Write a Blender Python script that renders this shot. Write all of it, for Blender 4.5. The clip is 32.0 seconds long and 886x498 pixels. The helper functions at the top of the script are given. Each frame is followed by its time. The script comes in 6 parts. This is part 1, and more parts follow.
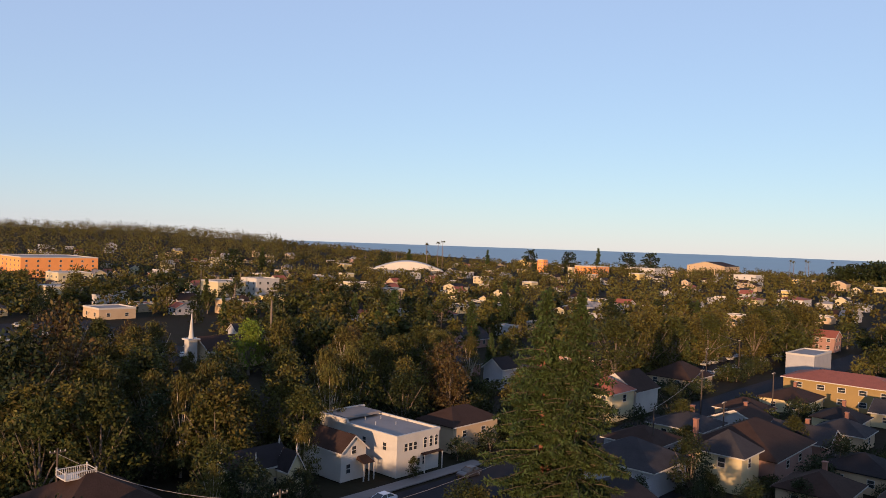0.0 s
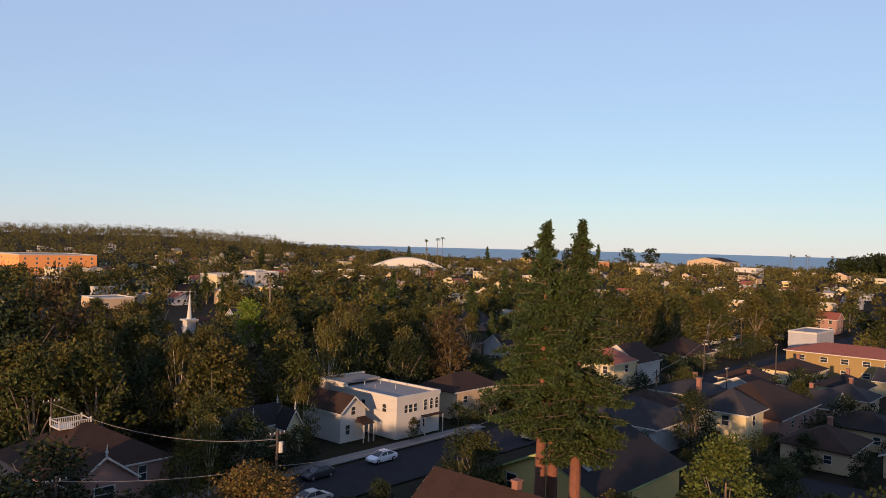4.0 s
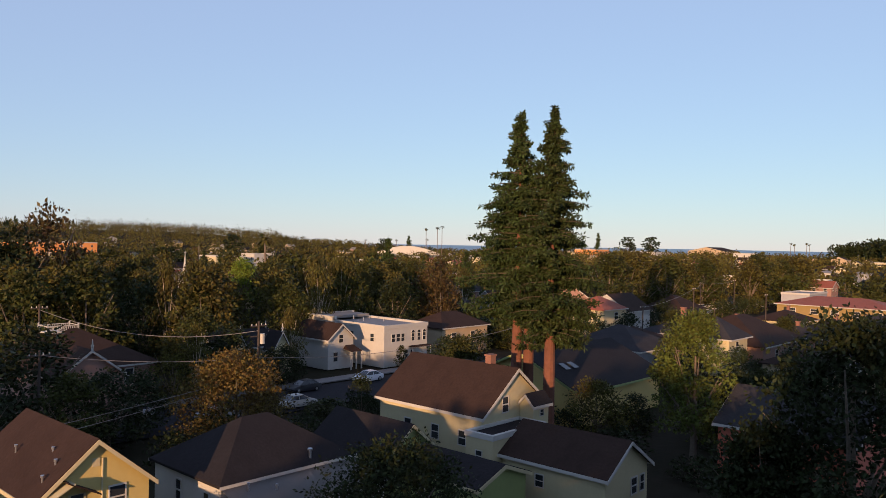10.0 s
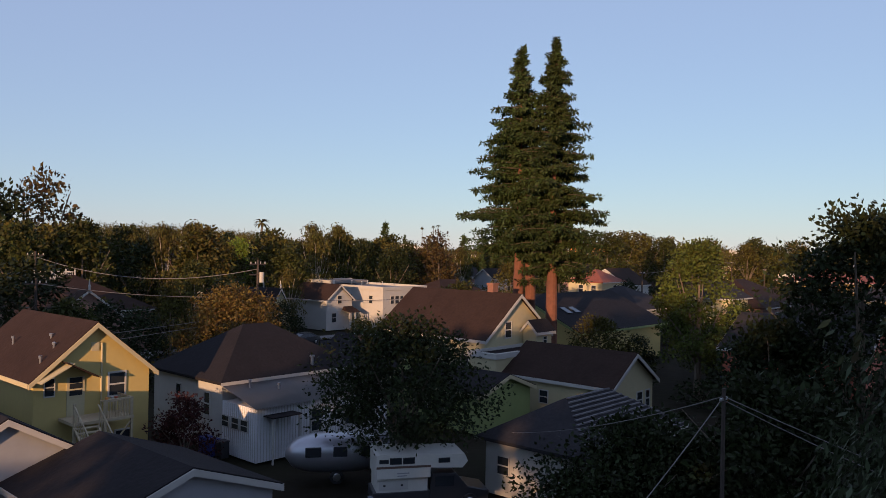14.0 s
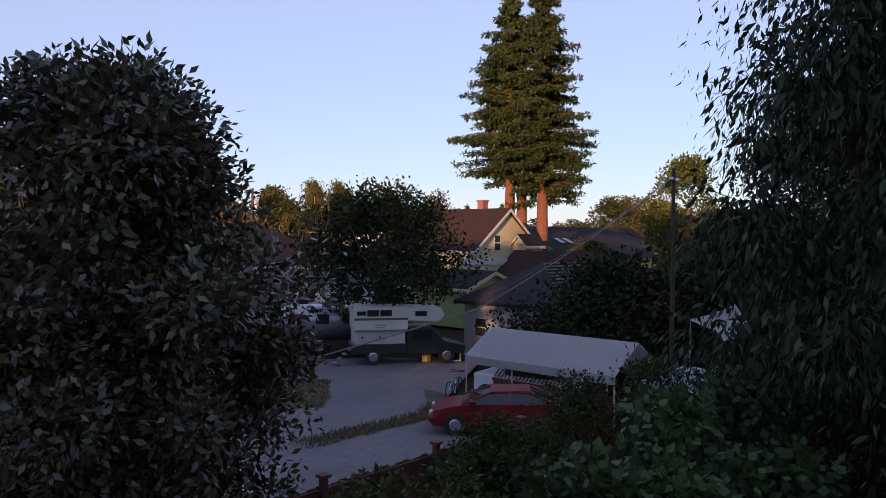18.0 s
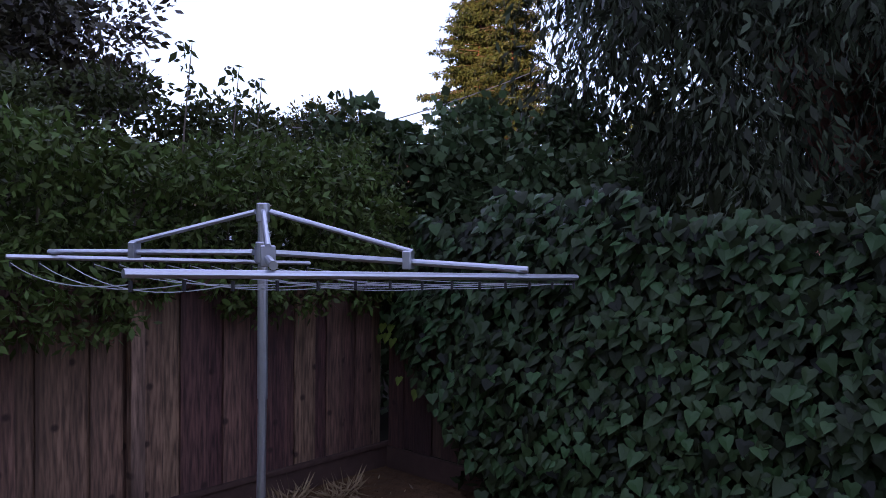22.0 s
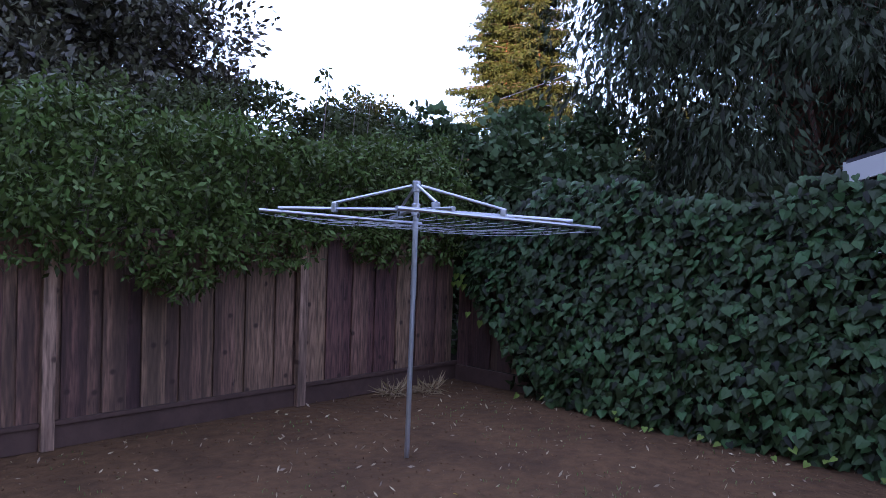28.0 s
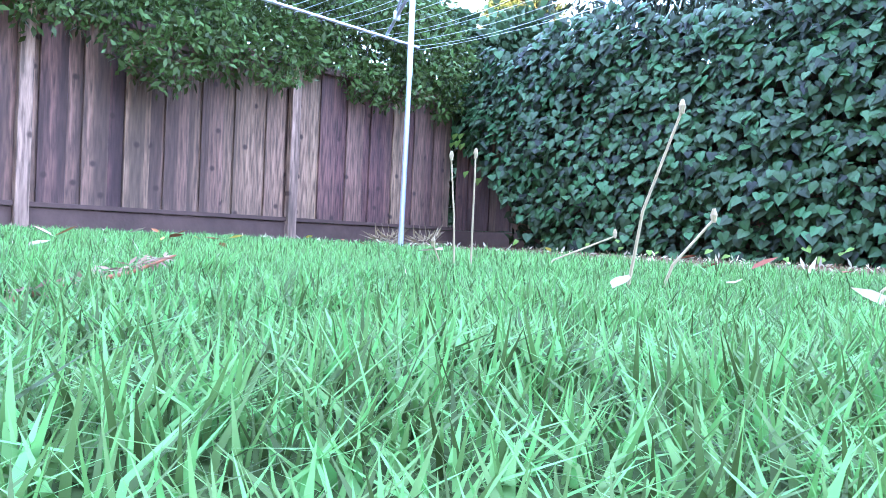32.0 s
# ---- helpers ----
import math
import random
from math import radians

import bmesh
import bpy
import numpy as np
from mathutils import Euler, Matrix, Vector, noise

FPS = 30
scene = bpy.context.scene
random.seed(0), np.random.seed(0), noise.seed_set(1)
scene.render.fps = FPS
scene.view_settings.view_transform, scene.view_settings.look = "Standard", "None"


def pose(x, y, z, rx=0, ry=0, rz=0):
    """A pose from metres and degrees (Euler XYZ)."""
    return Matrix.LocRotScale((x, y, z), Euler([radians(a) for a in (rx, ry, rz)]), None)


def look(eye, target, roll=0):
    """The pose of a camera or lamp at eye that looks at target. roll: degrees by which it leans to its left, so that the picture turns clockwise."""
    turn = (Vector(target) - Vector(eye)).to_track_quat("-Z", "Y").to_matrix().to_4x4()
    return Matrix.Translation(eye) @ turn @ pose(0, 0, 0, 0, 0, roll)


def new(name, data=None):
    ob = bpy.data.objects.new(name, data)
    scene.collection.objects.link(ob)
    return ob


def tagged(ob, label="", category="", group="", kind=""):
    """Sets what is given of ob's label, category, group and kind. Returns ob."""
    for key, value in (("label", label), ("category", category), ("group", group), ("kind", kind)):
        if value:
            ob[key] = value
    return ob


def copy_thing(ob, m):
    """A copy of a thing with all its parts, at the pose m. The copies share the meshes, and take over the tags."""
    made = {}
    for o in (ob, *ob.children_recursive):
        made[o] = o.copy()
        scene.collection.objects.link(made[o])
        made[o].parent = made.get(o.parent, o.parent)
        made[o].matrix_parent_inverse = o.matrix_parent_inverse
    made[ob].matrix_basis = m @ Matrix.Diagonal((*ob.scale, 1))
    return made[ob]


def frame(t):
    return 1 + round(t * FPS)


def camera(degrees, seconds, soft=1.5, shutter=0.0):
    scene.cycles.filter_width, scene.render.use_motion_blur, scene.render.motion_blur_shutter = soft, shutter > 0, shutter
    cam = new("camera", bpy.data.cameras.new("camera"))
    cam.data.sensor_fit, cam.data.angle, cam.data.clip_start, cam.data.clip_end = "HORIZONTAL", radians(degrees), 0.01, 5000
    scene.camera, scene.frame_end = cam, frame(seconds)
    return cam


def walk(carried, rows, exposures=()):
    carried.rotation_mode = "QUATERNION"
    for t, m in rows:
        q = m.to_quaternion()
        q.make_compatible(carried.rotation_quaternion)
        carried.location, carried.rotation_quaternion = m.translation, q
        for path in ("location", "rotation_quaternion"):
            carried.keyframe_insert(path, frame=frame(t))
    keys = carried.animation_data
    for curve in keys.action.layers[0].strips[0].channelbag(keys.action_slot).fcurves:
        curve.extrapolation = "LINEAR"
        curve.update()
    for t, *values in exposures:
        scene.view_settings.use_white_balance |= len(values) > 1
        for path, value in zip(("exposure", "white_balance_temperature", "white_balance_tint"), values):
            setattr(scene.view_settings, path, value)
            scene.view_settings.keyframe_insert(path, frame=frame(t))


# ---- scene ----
cam = camera(60, 32.0, soft=0.85)
PATH = [  # seconds, eye, yaw, pitch, lean in degrees
    (0, -8.86, 0.52, 35.42, -47.97, -0.54, 2.21),
    (0.5, -8.70, 0.42, 34.82, -47.97, -0.56, 2.10),
    (1, -8.68, 0.55, 33.97, -48.01, -0.56, 2.06),
    (1.5, -8.50, 0.67, 33.26, -48.02, -0.59, 1.93),
    (2, -8.37, 0.73, 32.33, -48.02, -0.58, 1.88),
    (2.5, -8.16, 0.86, 31.39, -48.02, -0.52, 1.75),
    (3, -8.11, 0.99, 30.55, -48.04, -0.52, 1.78),
    (3.5, -7.93, 1.03, 29.71, -48.00, -0.45, 1.70),
    (5.5, -7.28, 1.07, 26.18, -47.90, -0.04, 1.62),
    (6, -7.31, 0.92, 25.37, -47.96, -0.08, 1.68),
    (6.5, -7.38, 0.45, 24.54, -47.91, -0.06, 1.60),
    (7, -7.53, 0.00, 23.66, -48.02, -0.06, 1.46),
    (7.5, -7.53, -0.30, 22.84, -48.10, -0.14, 1.44),
    (8, -7.65, -0.79, 21.99, -48.15, -0.23, 1.37),
    (8.5, -7.74, -1.20, 21.09, -48.19, -0.27, 1.29),
    (9, -7.50, -1.47, 20.21, -48.15, -0.30, 1.26),
    (9.5, -7.28, -1.67, 19.43, -48.05, -0.37, 1.23),
    (10, -6.96, -1.91, 18.65, -47.81, -0.39, 1.22),
    (10.5, -6.75, -2.03, 17.81, -47.64, -0.33, 1.13),
    (11, -6.63, -1.93, 17.01, -47.63, -0.27, 1.08),
    (11.5, -6.59, -1.81, 16.19, -47.64, -0.19, 1.11),
    (12, -6.59, -1.74, 15.40, -47.69, -0.15, 1.11),
    (12.5, -6.60, -1.65, 14.58, -47.73, -0.12, 1.09),
    (13, -6.62, -1.47, 13.73, -47.87, -0.10, 1.01),
    (13.5, -6.75, -1.35, 12.91, -48.01, -0.08, 0.97),
    (15.5, -6.82, -1.00, 9.60, -48.55, 0.20, 1.41),
    (16, -6.54, -1.10, 8.92, -48.63, -0.57, 1.75),
    (16.5, -6.04, -1.13, 8.06, -48.95, -1.23, 2.88),
    (17, -5.92, -1.87, 7.37, -48.24, -0.96, 1.22),
    (17.5, -6.07, -2.36, 6.79, -48.12, -1.33, -0.04),
    (18, -6.26, -2.95, 5.92, -47.52, -0.78, 0.43),
    (18.5, -6.23, -3.39, 5.11, -46.90, -0.68, 0.72),
    (19, -5.70, -3.47, 4.31, -46.44, -0.87, 1.17),
    (19.5, -4.66, -3.26, 3.41, -46.62, -0.72, 2.73),
    (20, -4.59, -3.70, 2.77, -48.02, -0.26, 2.53),
    (20.5, -5.01, -4.51, 2.17, -50.17, -0.01, 1.32),
    (21, -5.08, -5.03, 1.89, -49.56, 0.05, 0.15),
    (21.5, -4.92, -5.06, 1.97, -49.02, -0.49, 0.12),
    (22, -4.80, -5.04, 2.06, -47.86, -0.92, 0.42),
    (22.5, -4.69, -5.00, 2.12, -47.39, -0.97, 0.35),
    (23, -4.79, -4.80, 2.16, -47.54, -1.00, -0.67),
    (23.5, -5.18, -4.39, 2.20, -50.09, -1.19, -3.15),
    (24, -5.70, -4.64, 2.21, -48.82, -1.31, -1.59),
    (24.5, -6.39, -5.06, 2.21, -48.23, -1.70, 1.74),
    (26.5, -6.77, -6.23, 2.20, -44.23, -1.88, 0.69),
    (27, -6.90, -6.32, 2.16, -45.48, -1.92, 1.17),
    (27.5, -6.96, -6.42, 2.02, -45.92, -1.24, 1.47),
    (28, -6.99, -6.40, 1.84, -46.45, -1.54, 1.89),
    (28.5, -7.02, -6.33, 1.42, -47.18, -1.34, 2.19),
    (29, -7.00, -6.28, 0.86, -47.60, -1.14, 2.21),
    (29.5, -7.03, -6.26, 0.39, -48.08, -1.98, 1.97),
    (30, -7.04, -6.34, 0.21, -47.57, -2.76, 2.07),
    (30.5, -6.99, -6.33, 0.21, -46.90, -0.23, 1.96),
    (31, -6.91, -6.30, 0.18, -46.39, 0.15, 1.12),
    (31.5, -6.90, -6.29, 0.11, -46.78, -0.83, 1.59),
    (32, -6.75, -6.27, 0.08, -46.61, -0.73, 2.53),
]
EXPOSURES = [
    (0.0, 0.77, 6850, 29), (6.0, 0.73, 6850, 29), (13.0, 0.62, 6800, 30), (15.5, 0.44, 6850, 35), (17.0, 0.5, 6950, 39), (18.0, 0.95, 7000, 43), (19.0, 1.45, 7000, 48), (20.0, 1.55, 7000, 54),
    (21.0, 1.62, 6950, 54), (23.0, 2.3, 6600, 51), (27.0, 2.65, 6350, 49), (28.5, 2.8, 6250, 47), (29.3, 3.25, 6000, 40), (30.0, 3.9, 5850, 34), (31.0, 4.98, 5700, 34), (32.0, 5.42, 5650, 31),
]
walk(cam, [(t, Matrix.Translation((x, y, z)) @ pose(0, 0, 0, 90 + pitch, 0, yaw) @ pose(0, 0, 0, 0, 0, lean)) for t, x, y, z, yaw, pitch, lean in PATH], EXPOSURES)

# ---- light ----
SUN_TO = Vector((-0.927, -0.375, 0.118)).normalized()
world = bpy.data.worlds.new("sky")
scene.world = world
world.use_nodes = True
sky = world.node_tree.nodes.new("ShaderNodeTexSky")
sky.sky_type, sky.sun_disc = "NISHITA", False
sky.sun_elevation, sky.sun_rotation = math.asin(SUN_TO.z), math.atan2(SUN_TO.x, SUN_TO.y)
sky.air_density, sky.dust_density, sky.ozone_density = 1.0, 0.0, 3.5
background = world.node_tree.nodes["Background"]
background.inputs[1].default_value = 0.15
# evening haze: the clear sky thinned, over an even pale blue veil
thin, veil = world.node_tree.nodes.new("ShaderNodeMixRGB"), world.node_tree.nodes.new("ShaderNodeMixRGB")
thin.blend_type, veil.blend_type = "MULTIPLY", "ADD"
thin.inputs[0].default_value, thin.inputs[2].default_value = 1, (0.38, 0.42, 0.3, 1)
veil.inputs[0].default_value, veil.inputs[2].default_value = 1, (1.06, 1.46, 2.2, 1)
world.node_tree.links.new(sky.outputs[0], thin.inputs[1])
world.node_tree.links.new(thin.outputs[0], veil.inputs[1])
world.node_tree.links.new(veil.outputs[0], background.inputs[0])
sun = new("sun", bpy.data.lights.new("sun", "SUN"))
sun.data.energy, sun.data.angle, sun.data.color = 3.9, radians(0.6), (1.0, 0.66, 0.34)
sun.matrix_world = look(SUN_TO * 50, (0, 0, 0))

# ---- materials ----
MATS = {}


def mat(name, color, rough=0.8, metal=0.0, grain=6.0, vary=0.25, bump=0.2, spot=0.6, each=0.0, island=0.0, second=None, translucent=0.0, spec=0.5):
    """A procedural surface: base colour varied by a coarse and a fine noise, with relief; each: change from object to object."""
    if name in MATS:
        return MATS[name]
    m = bpy.data.materials.new(name)
    m.use_nodes = True
    nt = m.node_tree
    n, link = nt.nodes, nt.links.new
    b = n["Principled BSDF"]
    b.inputs["Roughness"].default_value, b.inputs["Metallic"].default_value = rough, metal
    b.inputs["Specular IOR Level"].default_value = spec
    co = n.new("ShaderNodeTexCoord")
    fine, coarse = n.new("ShaderNodeTexNoise"), n.new("ShaderNodeTexNoise")
    fine.inputs["Scale"].default_value, fine.inputs["Detail"].default_value = grain, 5
    coarse.inputs["Scale"].default_value, coarse.inputs["Detail"].default_value = grain * 0.13, 3
    for t in (fine, coarse):
        link(co.outputs["Object"], t.inputs["Vector"])
    dark = tuple(c * (1 - vary) for c in color)
    light = tuple(min(1, c * (1 + vary)) for c in color)
    mix = n.new("ShaderNodeMixRGB")
    mix.inputs[1].default_value, mix.inputs[2].default_value = (*dark, 1), (*light, 1)
    link(fine.outputs[0], mix.inputs[0])
    other = second or tuple(c * (1 - spot) for c in color)
    mix2 = n.new("ShaderNodeMixRGB")
    mix2.inputs[2].default_value = (*other, 1)
    ramp = n.new("ShaderNodeMapRange")
    ramp.inputs[1].default_value, ramp.inputs[2].default_value = 0.45, 0.75
    ramp.inputs[4].default_value = 0.6
    link(coarse.outputs[0], ramp.inputs[0])
    link(ramp.outputs[0], mix2.inputs[0])
    link(mix.outputs[0], mix2.inputs[1])
    out = mix2.outputs[0]
    for amount, node, socket in ((each, "ShaderNodeObjectInfo", "Random"), (island, "ShaderNodeNewGeometry", "Random Per Island")):
        if amount:
            info, rng, hsv = n.new(node), n.new("ShaderNodeMapRange"), n.new("ShaderNodeHueSaturation")
            rng.inputs[3].default_value, rng.inputs[4].default_value = 1 - amount, 1 + amount
            link(info.outputs[socket], rng.inputs[0])
            link(rng.outputs[0], hsv.inputs["Value"])
            rng2 = n.new("ShaderNodeMapRange")
            rng2.inputs[3].default_value, rng2.inputs[4].default_value = 0.5 - amount * 0.06, 0.5 + amount * 0.04
            link(info.outputs[socket], rng2.inputs[0])
            link(rng2.outputs[0], hsv.inputs["Hue"])
            link(out, hsv.inputs["Color"])
            out = hsv.outputs[0]
    link(out, b.inputs["Base Color"])
    if bump:
        bp = n.new("ShaderNodeBump")
        bp.inputs["Strength"].default_value, bp.inputs["Distance"].default_value = bump, 0.4 / grain
        link(fine.outputs[0], bp.inputs["Height"])
        link(bp.outputs[0], b.inputs["Normal"])
    if translucent:
        tr, sh = n.new("ShaderNodeBsdfTranslucent"), n.new("ShaderNodeMixShader")
        sh.inputs[0].default_value = translucent
        link(out, tr.inputs[0])
        link(b.outputs[0], sh.inputs[1])
        link(tr.outputs[0], sh.inputs[2])
        link(sh.outputs[0], n["Material Output"].inputs[0])
    MATS[name] = m
    return m


def streaky(name, color, each=0.4, rough=0.85):
    """Sawn timber: long dark and light streaks down the board, knots, and a tone of its own for each piece."""
    m = mat(name, color, rough, 0, 7, 0.55, 0.3, 0.7, each)
    nt = m.node_tree
    stretch = nt.nodes.new("ShaderNodeMapping")
    stretch.inputs["Scale"].default_value = (7, 7, 0.7)
    co = next(k for k in nt.nodes if k.type == "TEX_COORD")
    nt.links.new(co.outputs["Object"], stretch.inputs[0])
    info = nt.nodes.new("ShaderNodeObjectInfo")
    nt.links.new(info.outputs["Location"], stretch.inputs["Location"])
    for k in nt.nodes:
        if k.type == "TEX_NOISE":
            nt.links.new(stretch.outputs[0], k.inputs["Vector"])
            k.inputs["Scale"].default_value *= 0.9
    wide, knot, spot, dark = nt.nodes.new("ShaderNodeMapping"), nt.nodes.new("ShaderNodeTexVoronoi"), nt.nodes.new("ShaderNodeMapRange"), nt.nodes.new("ShaderNodeMixRGB")
    wide.inputs["Rotation"].default_value = (math.pi / 2, 0, 0)
    wide.inputs["Scale"].default_value = (1.0, 0.6, 1.0)
    knot.voronoi_dimensions = "2D"
    knot.inputs["Scale"].default_value = 2.6
    mix = next(k for k in nt.nodes if k.type == "MIX_RGB")
    sharp = nt.nodes.new("ShaderNodeMapRange")
    sharp.inputs[1].default_value, sharp.inputs[2].default_value = 0.36, 0.64
    nt.links.new(mix.inputs[0].links[0].from_socket, sharp.inputs[0])
    nt.links.new(sharp.outputs[0], mix.inputs[0])
    for k in nt.nodes:
        if k.type == "MAP_RANGE" and abs(k.inputs[2].default_value - 0.75) < 0.01:
            k.inputs[1].default_value, k.inputs[2].default_value, k.inputs[4].default_value = 0.42, 0.62, 0.85
    spot.inputs[1].default_value, spot.inputs[2].default_value, spot.inputs[3].default_value, spot.inputs[4].default_value = 0.035, 0.085, 0.9, 0.0
    dark.inputs[2].default_value = (color[0] * 0.22, color[1] * 0.18, color[2] * 0.18, 1)
    nt.links.new(co.outputs["Object"], wide.inputs[0])
    nt.links.new(info.outputs["Location"], wide.inputs["Location"])
    nt.links.new(wide.outputs[0], knot.inputs["Vector"])
    nt.links.new(knot.outputs["Distance"], spot.inputs[0])
    nt.links.new(spot.outputs[0], dark.inputs[0])
    base = nt.nodes["Principled BSDF"].inputs["Base Color"]
    nt.links.new(base.links[0].from_socket, dark.inputs[1])
    nt.links.new(dark.outputs[0], base)
    return m


def leafy(name, color, island=0.5, rough=0.55, second=None, each=0.12, translucent=0.18, spec=0.12):
    return mat(name, color, rough, 0, 1.5, 0.2, 0, 0.35, each, island, second, translucent, spec)


WHITE = mat("white paint", (0.42, 0.41, 0.38), 0.6, 0, 3, 0.08, 0.05, 0.15)
CREAM = mat("cream paint", (0.45, 0.39, 0.235), 0.65, 0, 3, 0.08, 0.05, 0.15)
YELLOW = mat("yellow paint", (0.49, 0.375, 0.135), 0.65, 0, 3, 0.08, 0.05, 0.15)
GREEN = mat("green paint", (0.22, 0.27, 0.10), 0.65, 0, 3, 0.1, 0.05, 0.15)
RED = mat("red paint", (0.42, 0.10, 0.06), 0.7, 0, 3, 0.1, 0.05, 0.2)
PINK = mat("pink paint", (0.28, 0.16, 0.13), 0.7, 0, 3, 0.1, 0.05, 0.2)
GREY = mat("grey paint", (0.30, 0.31, 0.33), 0.7, 0, 3, 0.1, 0.05, 0.2)
ORANGE = mat("orange stucco", (0.72, 0.28, 0.08), 0.8, 0, 2, 0.08, 0.1, 0.15)
TAN = mat("tan stucco", (0.4, 0.3, 0.19), 0.8, 0, 2, 0.1, 0.1, 0.2)
SHINGLE = mat("dark shingles", (0.02, 0.0175, 0.019), 0.9, 0, 5, 0.35, 0.4, 0.35, spec=0.12)
SHINGLE_B = mat("brown shingles", (0.038, 0.0225, 0.0175), 0.9, 0, 5, 0.35, 0.4, 0.35, spec=0.12)
SHINGLE_G = mat("grey shingles", (0.036, 0.034, 0.037), 0.9, 0, 5, 0.35, 0.4, 0.35, spec=0.12)
TILE = mat("red roof tiles", (0.24, 0.065, 0.036), 0.85, 0, 5, 0.3, 0.4, 0.3)
FLATROOF = mat("pale flat roofing", (0.2, 0.19, 0.185), 0.85, 0, 1, 0.12, 0.1, 0.3)
GLASS = mat("window glass", (0.025, 0.03, 0.035), 0.08, 0, 1, 0.1, 0, 0.1)
OCHRE = mat("ochre stucco", (0.24, 0.165, 0.06), 0.8, 0, 2, 0.08, 0.1, 0.15)
BRICK = mat("brick", (0.22, 0.10, 0.07), 0.9, 0, 12, 0.3, 0.3, 0.3)
ASPHALT = mat("asphalt", (0.022, 0.022, 0.026), 0.95, 0, 3, 0.25, 0.3, 0.3, spec=0.1)
GRAVEL = mat("gravel drive", (0.15, 0.145, 0.15), 0.95, 0, 4, 0.25, 0.4, 0.3, spec=0.15)
SIDEWALK = mat("pale concrete", (0.15, 0.14, 0.135), 0.9, 0, 2, 0.15, 0.2, 0.25)
EARTH = mat("town ground", (0.024, 0.02, 0.014), 0.95, 0, 0.5, 0.3, 0.2, 0.5, second=(0.02, 0.024, 0.011), spec=0.05)
SEA = mat("sea water", (0.035, 0.075, 0.13), 0.35, 0, 0.02, 0.15, 0, 0.2)
STEEL = mat("galvanized steel", (0.52, 0.55, 0.60), 0.35, 0.9, 20, 0.12, 0.05, 0.25)
BARK = mat("grey bark", (0.14, 0.11, 0.085), 0.95, 0, 6, 0.35, 0.6, 0.4)
BARK_RED = mat("redwood bark", (0.15, 0.058, 0.036), 0.95, 0, 3, 0.35, 0.7, 0.4)
BARK_PALE = mat("pale birch bark", (0.42, 0.36, 0.28), 0.9, 0, 5, 0.3, 0.4, 0.4)
POLEWOOD = mat("weathered pole wood", (0.055, 0.042, 0.035), 0.9, 0, 6, 0.25, 0.3, 0.3)
WIRE = mat("black cable", (0.16, 0.15, 0.15), 0.6, 0, 5, 0.1, 0, 0.1)


# ---- building blocks ----
def part(name, bm, material, parent, label=""):
    me = bpy.data.meshes.new(name)
    if isinstance(bm, bmesh.types.BMesh):
        bm.to_mesh(me)
        bm.free()
    else:
        me.from_pydata(*bm)
    me.materials.append(material)
    ob = new(name, me)
    ob.parent = parent
    return tagged(ob, label)


def share(name, me, parent, m):
    ob = new(name, me)
    ob.parent = parent
    ob.matrix_basis = m
    return ob


def thing(name, m, label, category, group="", kind=""):
    ob = new(name)
    ob.matrix_basis = m
    ob.empty_display_size = 0.3
    return tagged(ob, label, category, group, kind)


def box(bm, x0, x1, y0, y1, z0, z1, m=None):
    v = [bm.verts.new((x, y, z)) for z in (z0, z1) for y in (y0, y1) for x in (x0, x1)]
    if m is not None:
        for a in v:
            a.co = m @ a.co
    for f in ((0, 2, 3, 1), (4, 5, 7, 6), (0, 1, 5, 4), (2, 6, 7, 3), (0, 4, 6, 2), (1, 3, 7, 5)):
        bm.faces.new([v[i] for i in f])
    return bm


def boxes(*dims):
    bm = bmesh.new()
    for d in dims:
        box(bm, *d)
    return bm


def rounded(bm, width=0.01, segments=1):
    bmesh.ops.bevel(bm, geom=bm.edges[:], offset=width, segments=segments, affect="EDGES", clamp_overlap=True)
    return bm


def tube(bm, points, radii, sides=8):
    """A tapered tube along points."""
    rings = []
    points = [Vector(p) for p in points]
    for i, p in enumerate(points):
        d = (points[min(i + 1, len(points) - 1)] - points[max(i - 1, 0)]).normalized()
        a = d.orthogonal().normalized()
        b = d.cross(a)
        if i and rings:
            a = (pa - d * pa.dot(d)).normalized()
            b = d.cross(a)
        pa = a
        r = radii[i] if isinstance(radii, (list, tuple)) else radii
        rings.append([bm.verts.new(p + (a * math.cos(2 * math.pi * k / sides) + b * math.sin(2 * math.pi * k / sides)) * r) for k in range(sides)])
    for q, r in zip(rings, rings[1:]):
        for k in range(sides):
            bm.faces.new((q[k], q[(k + 1) % sides], r[(k + 1) % sides], r[k]))
    bm.faces.new(rings[0][::-1])
    bm.faces.new(rings[-1])
    return bm


def poly(bm, pts, z0, z1):
    """A prism over a plan outline."""
    low, high = [bm.verts.new((x, y, z0)) for x, y in pts], [bm.verts.new((x, y, z1)) for x, y in pts]
    k = len(pts)
    for i in range(k):
        bm.faces.new((low[i], low[(i + 1) % k], high[(i + 1) % k], high[i]))
    bm.faces.new(high)
    bm.faces.new(low[::-1])
    bmesh.ops.recalc_face_normals(bm, faces=bm.faces)
    return bm

# ---- ground, roads, water ----
def sheet(name, pts, z, material, label, category, kind="structure", thick=0.0):
    bm = bmesh.new()
    if thick:
        poly(bm, pts, z - thick, z)
    else:
        bm.faces.new([bm.verts.new((x, y, z)) for x, y in pts])
    me = bpy.data.meshes.new(name)
    bm.to_mesh(me)
    bm.free()
    me.materials.append(material)
    return tagged(new(name, me), label, category, "", kind)


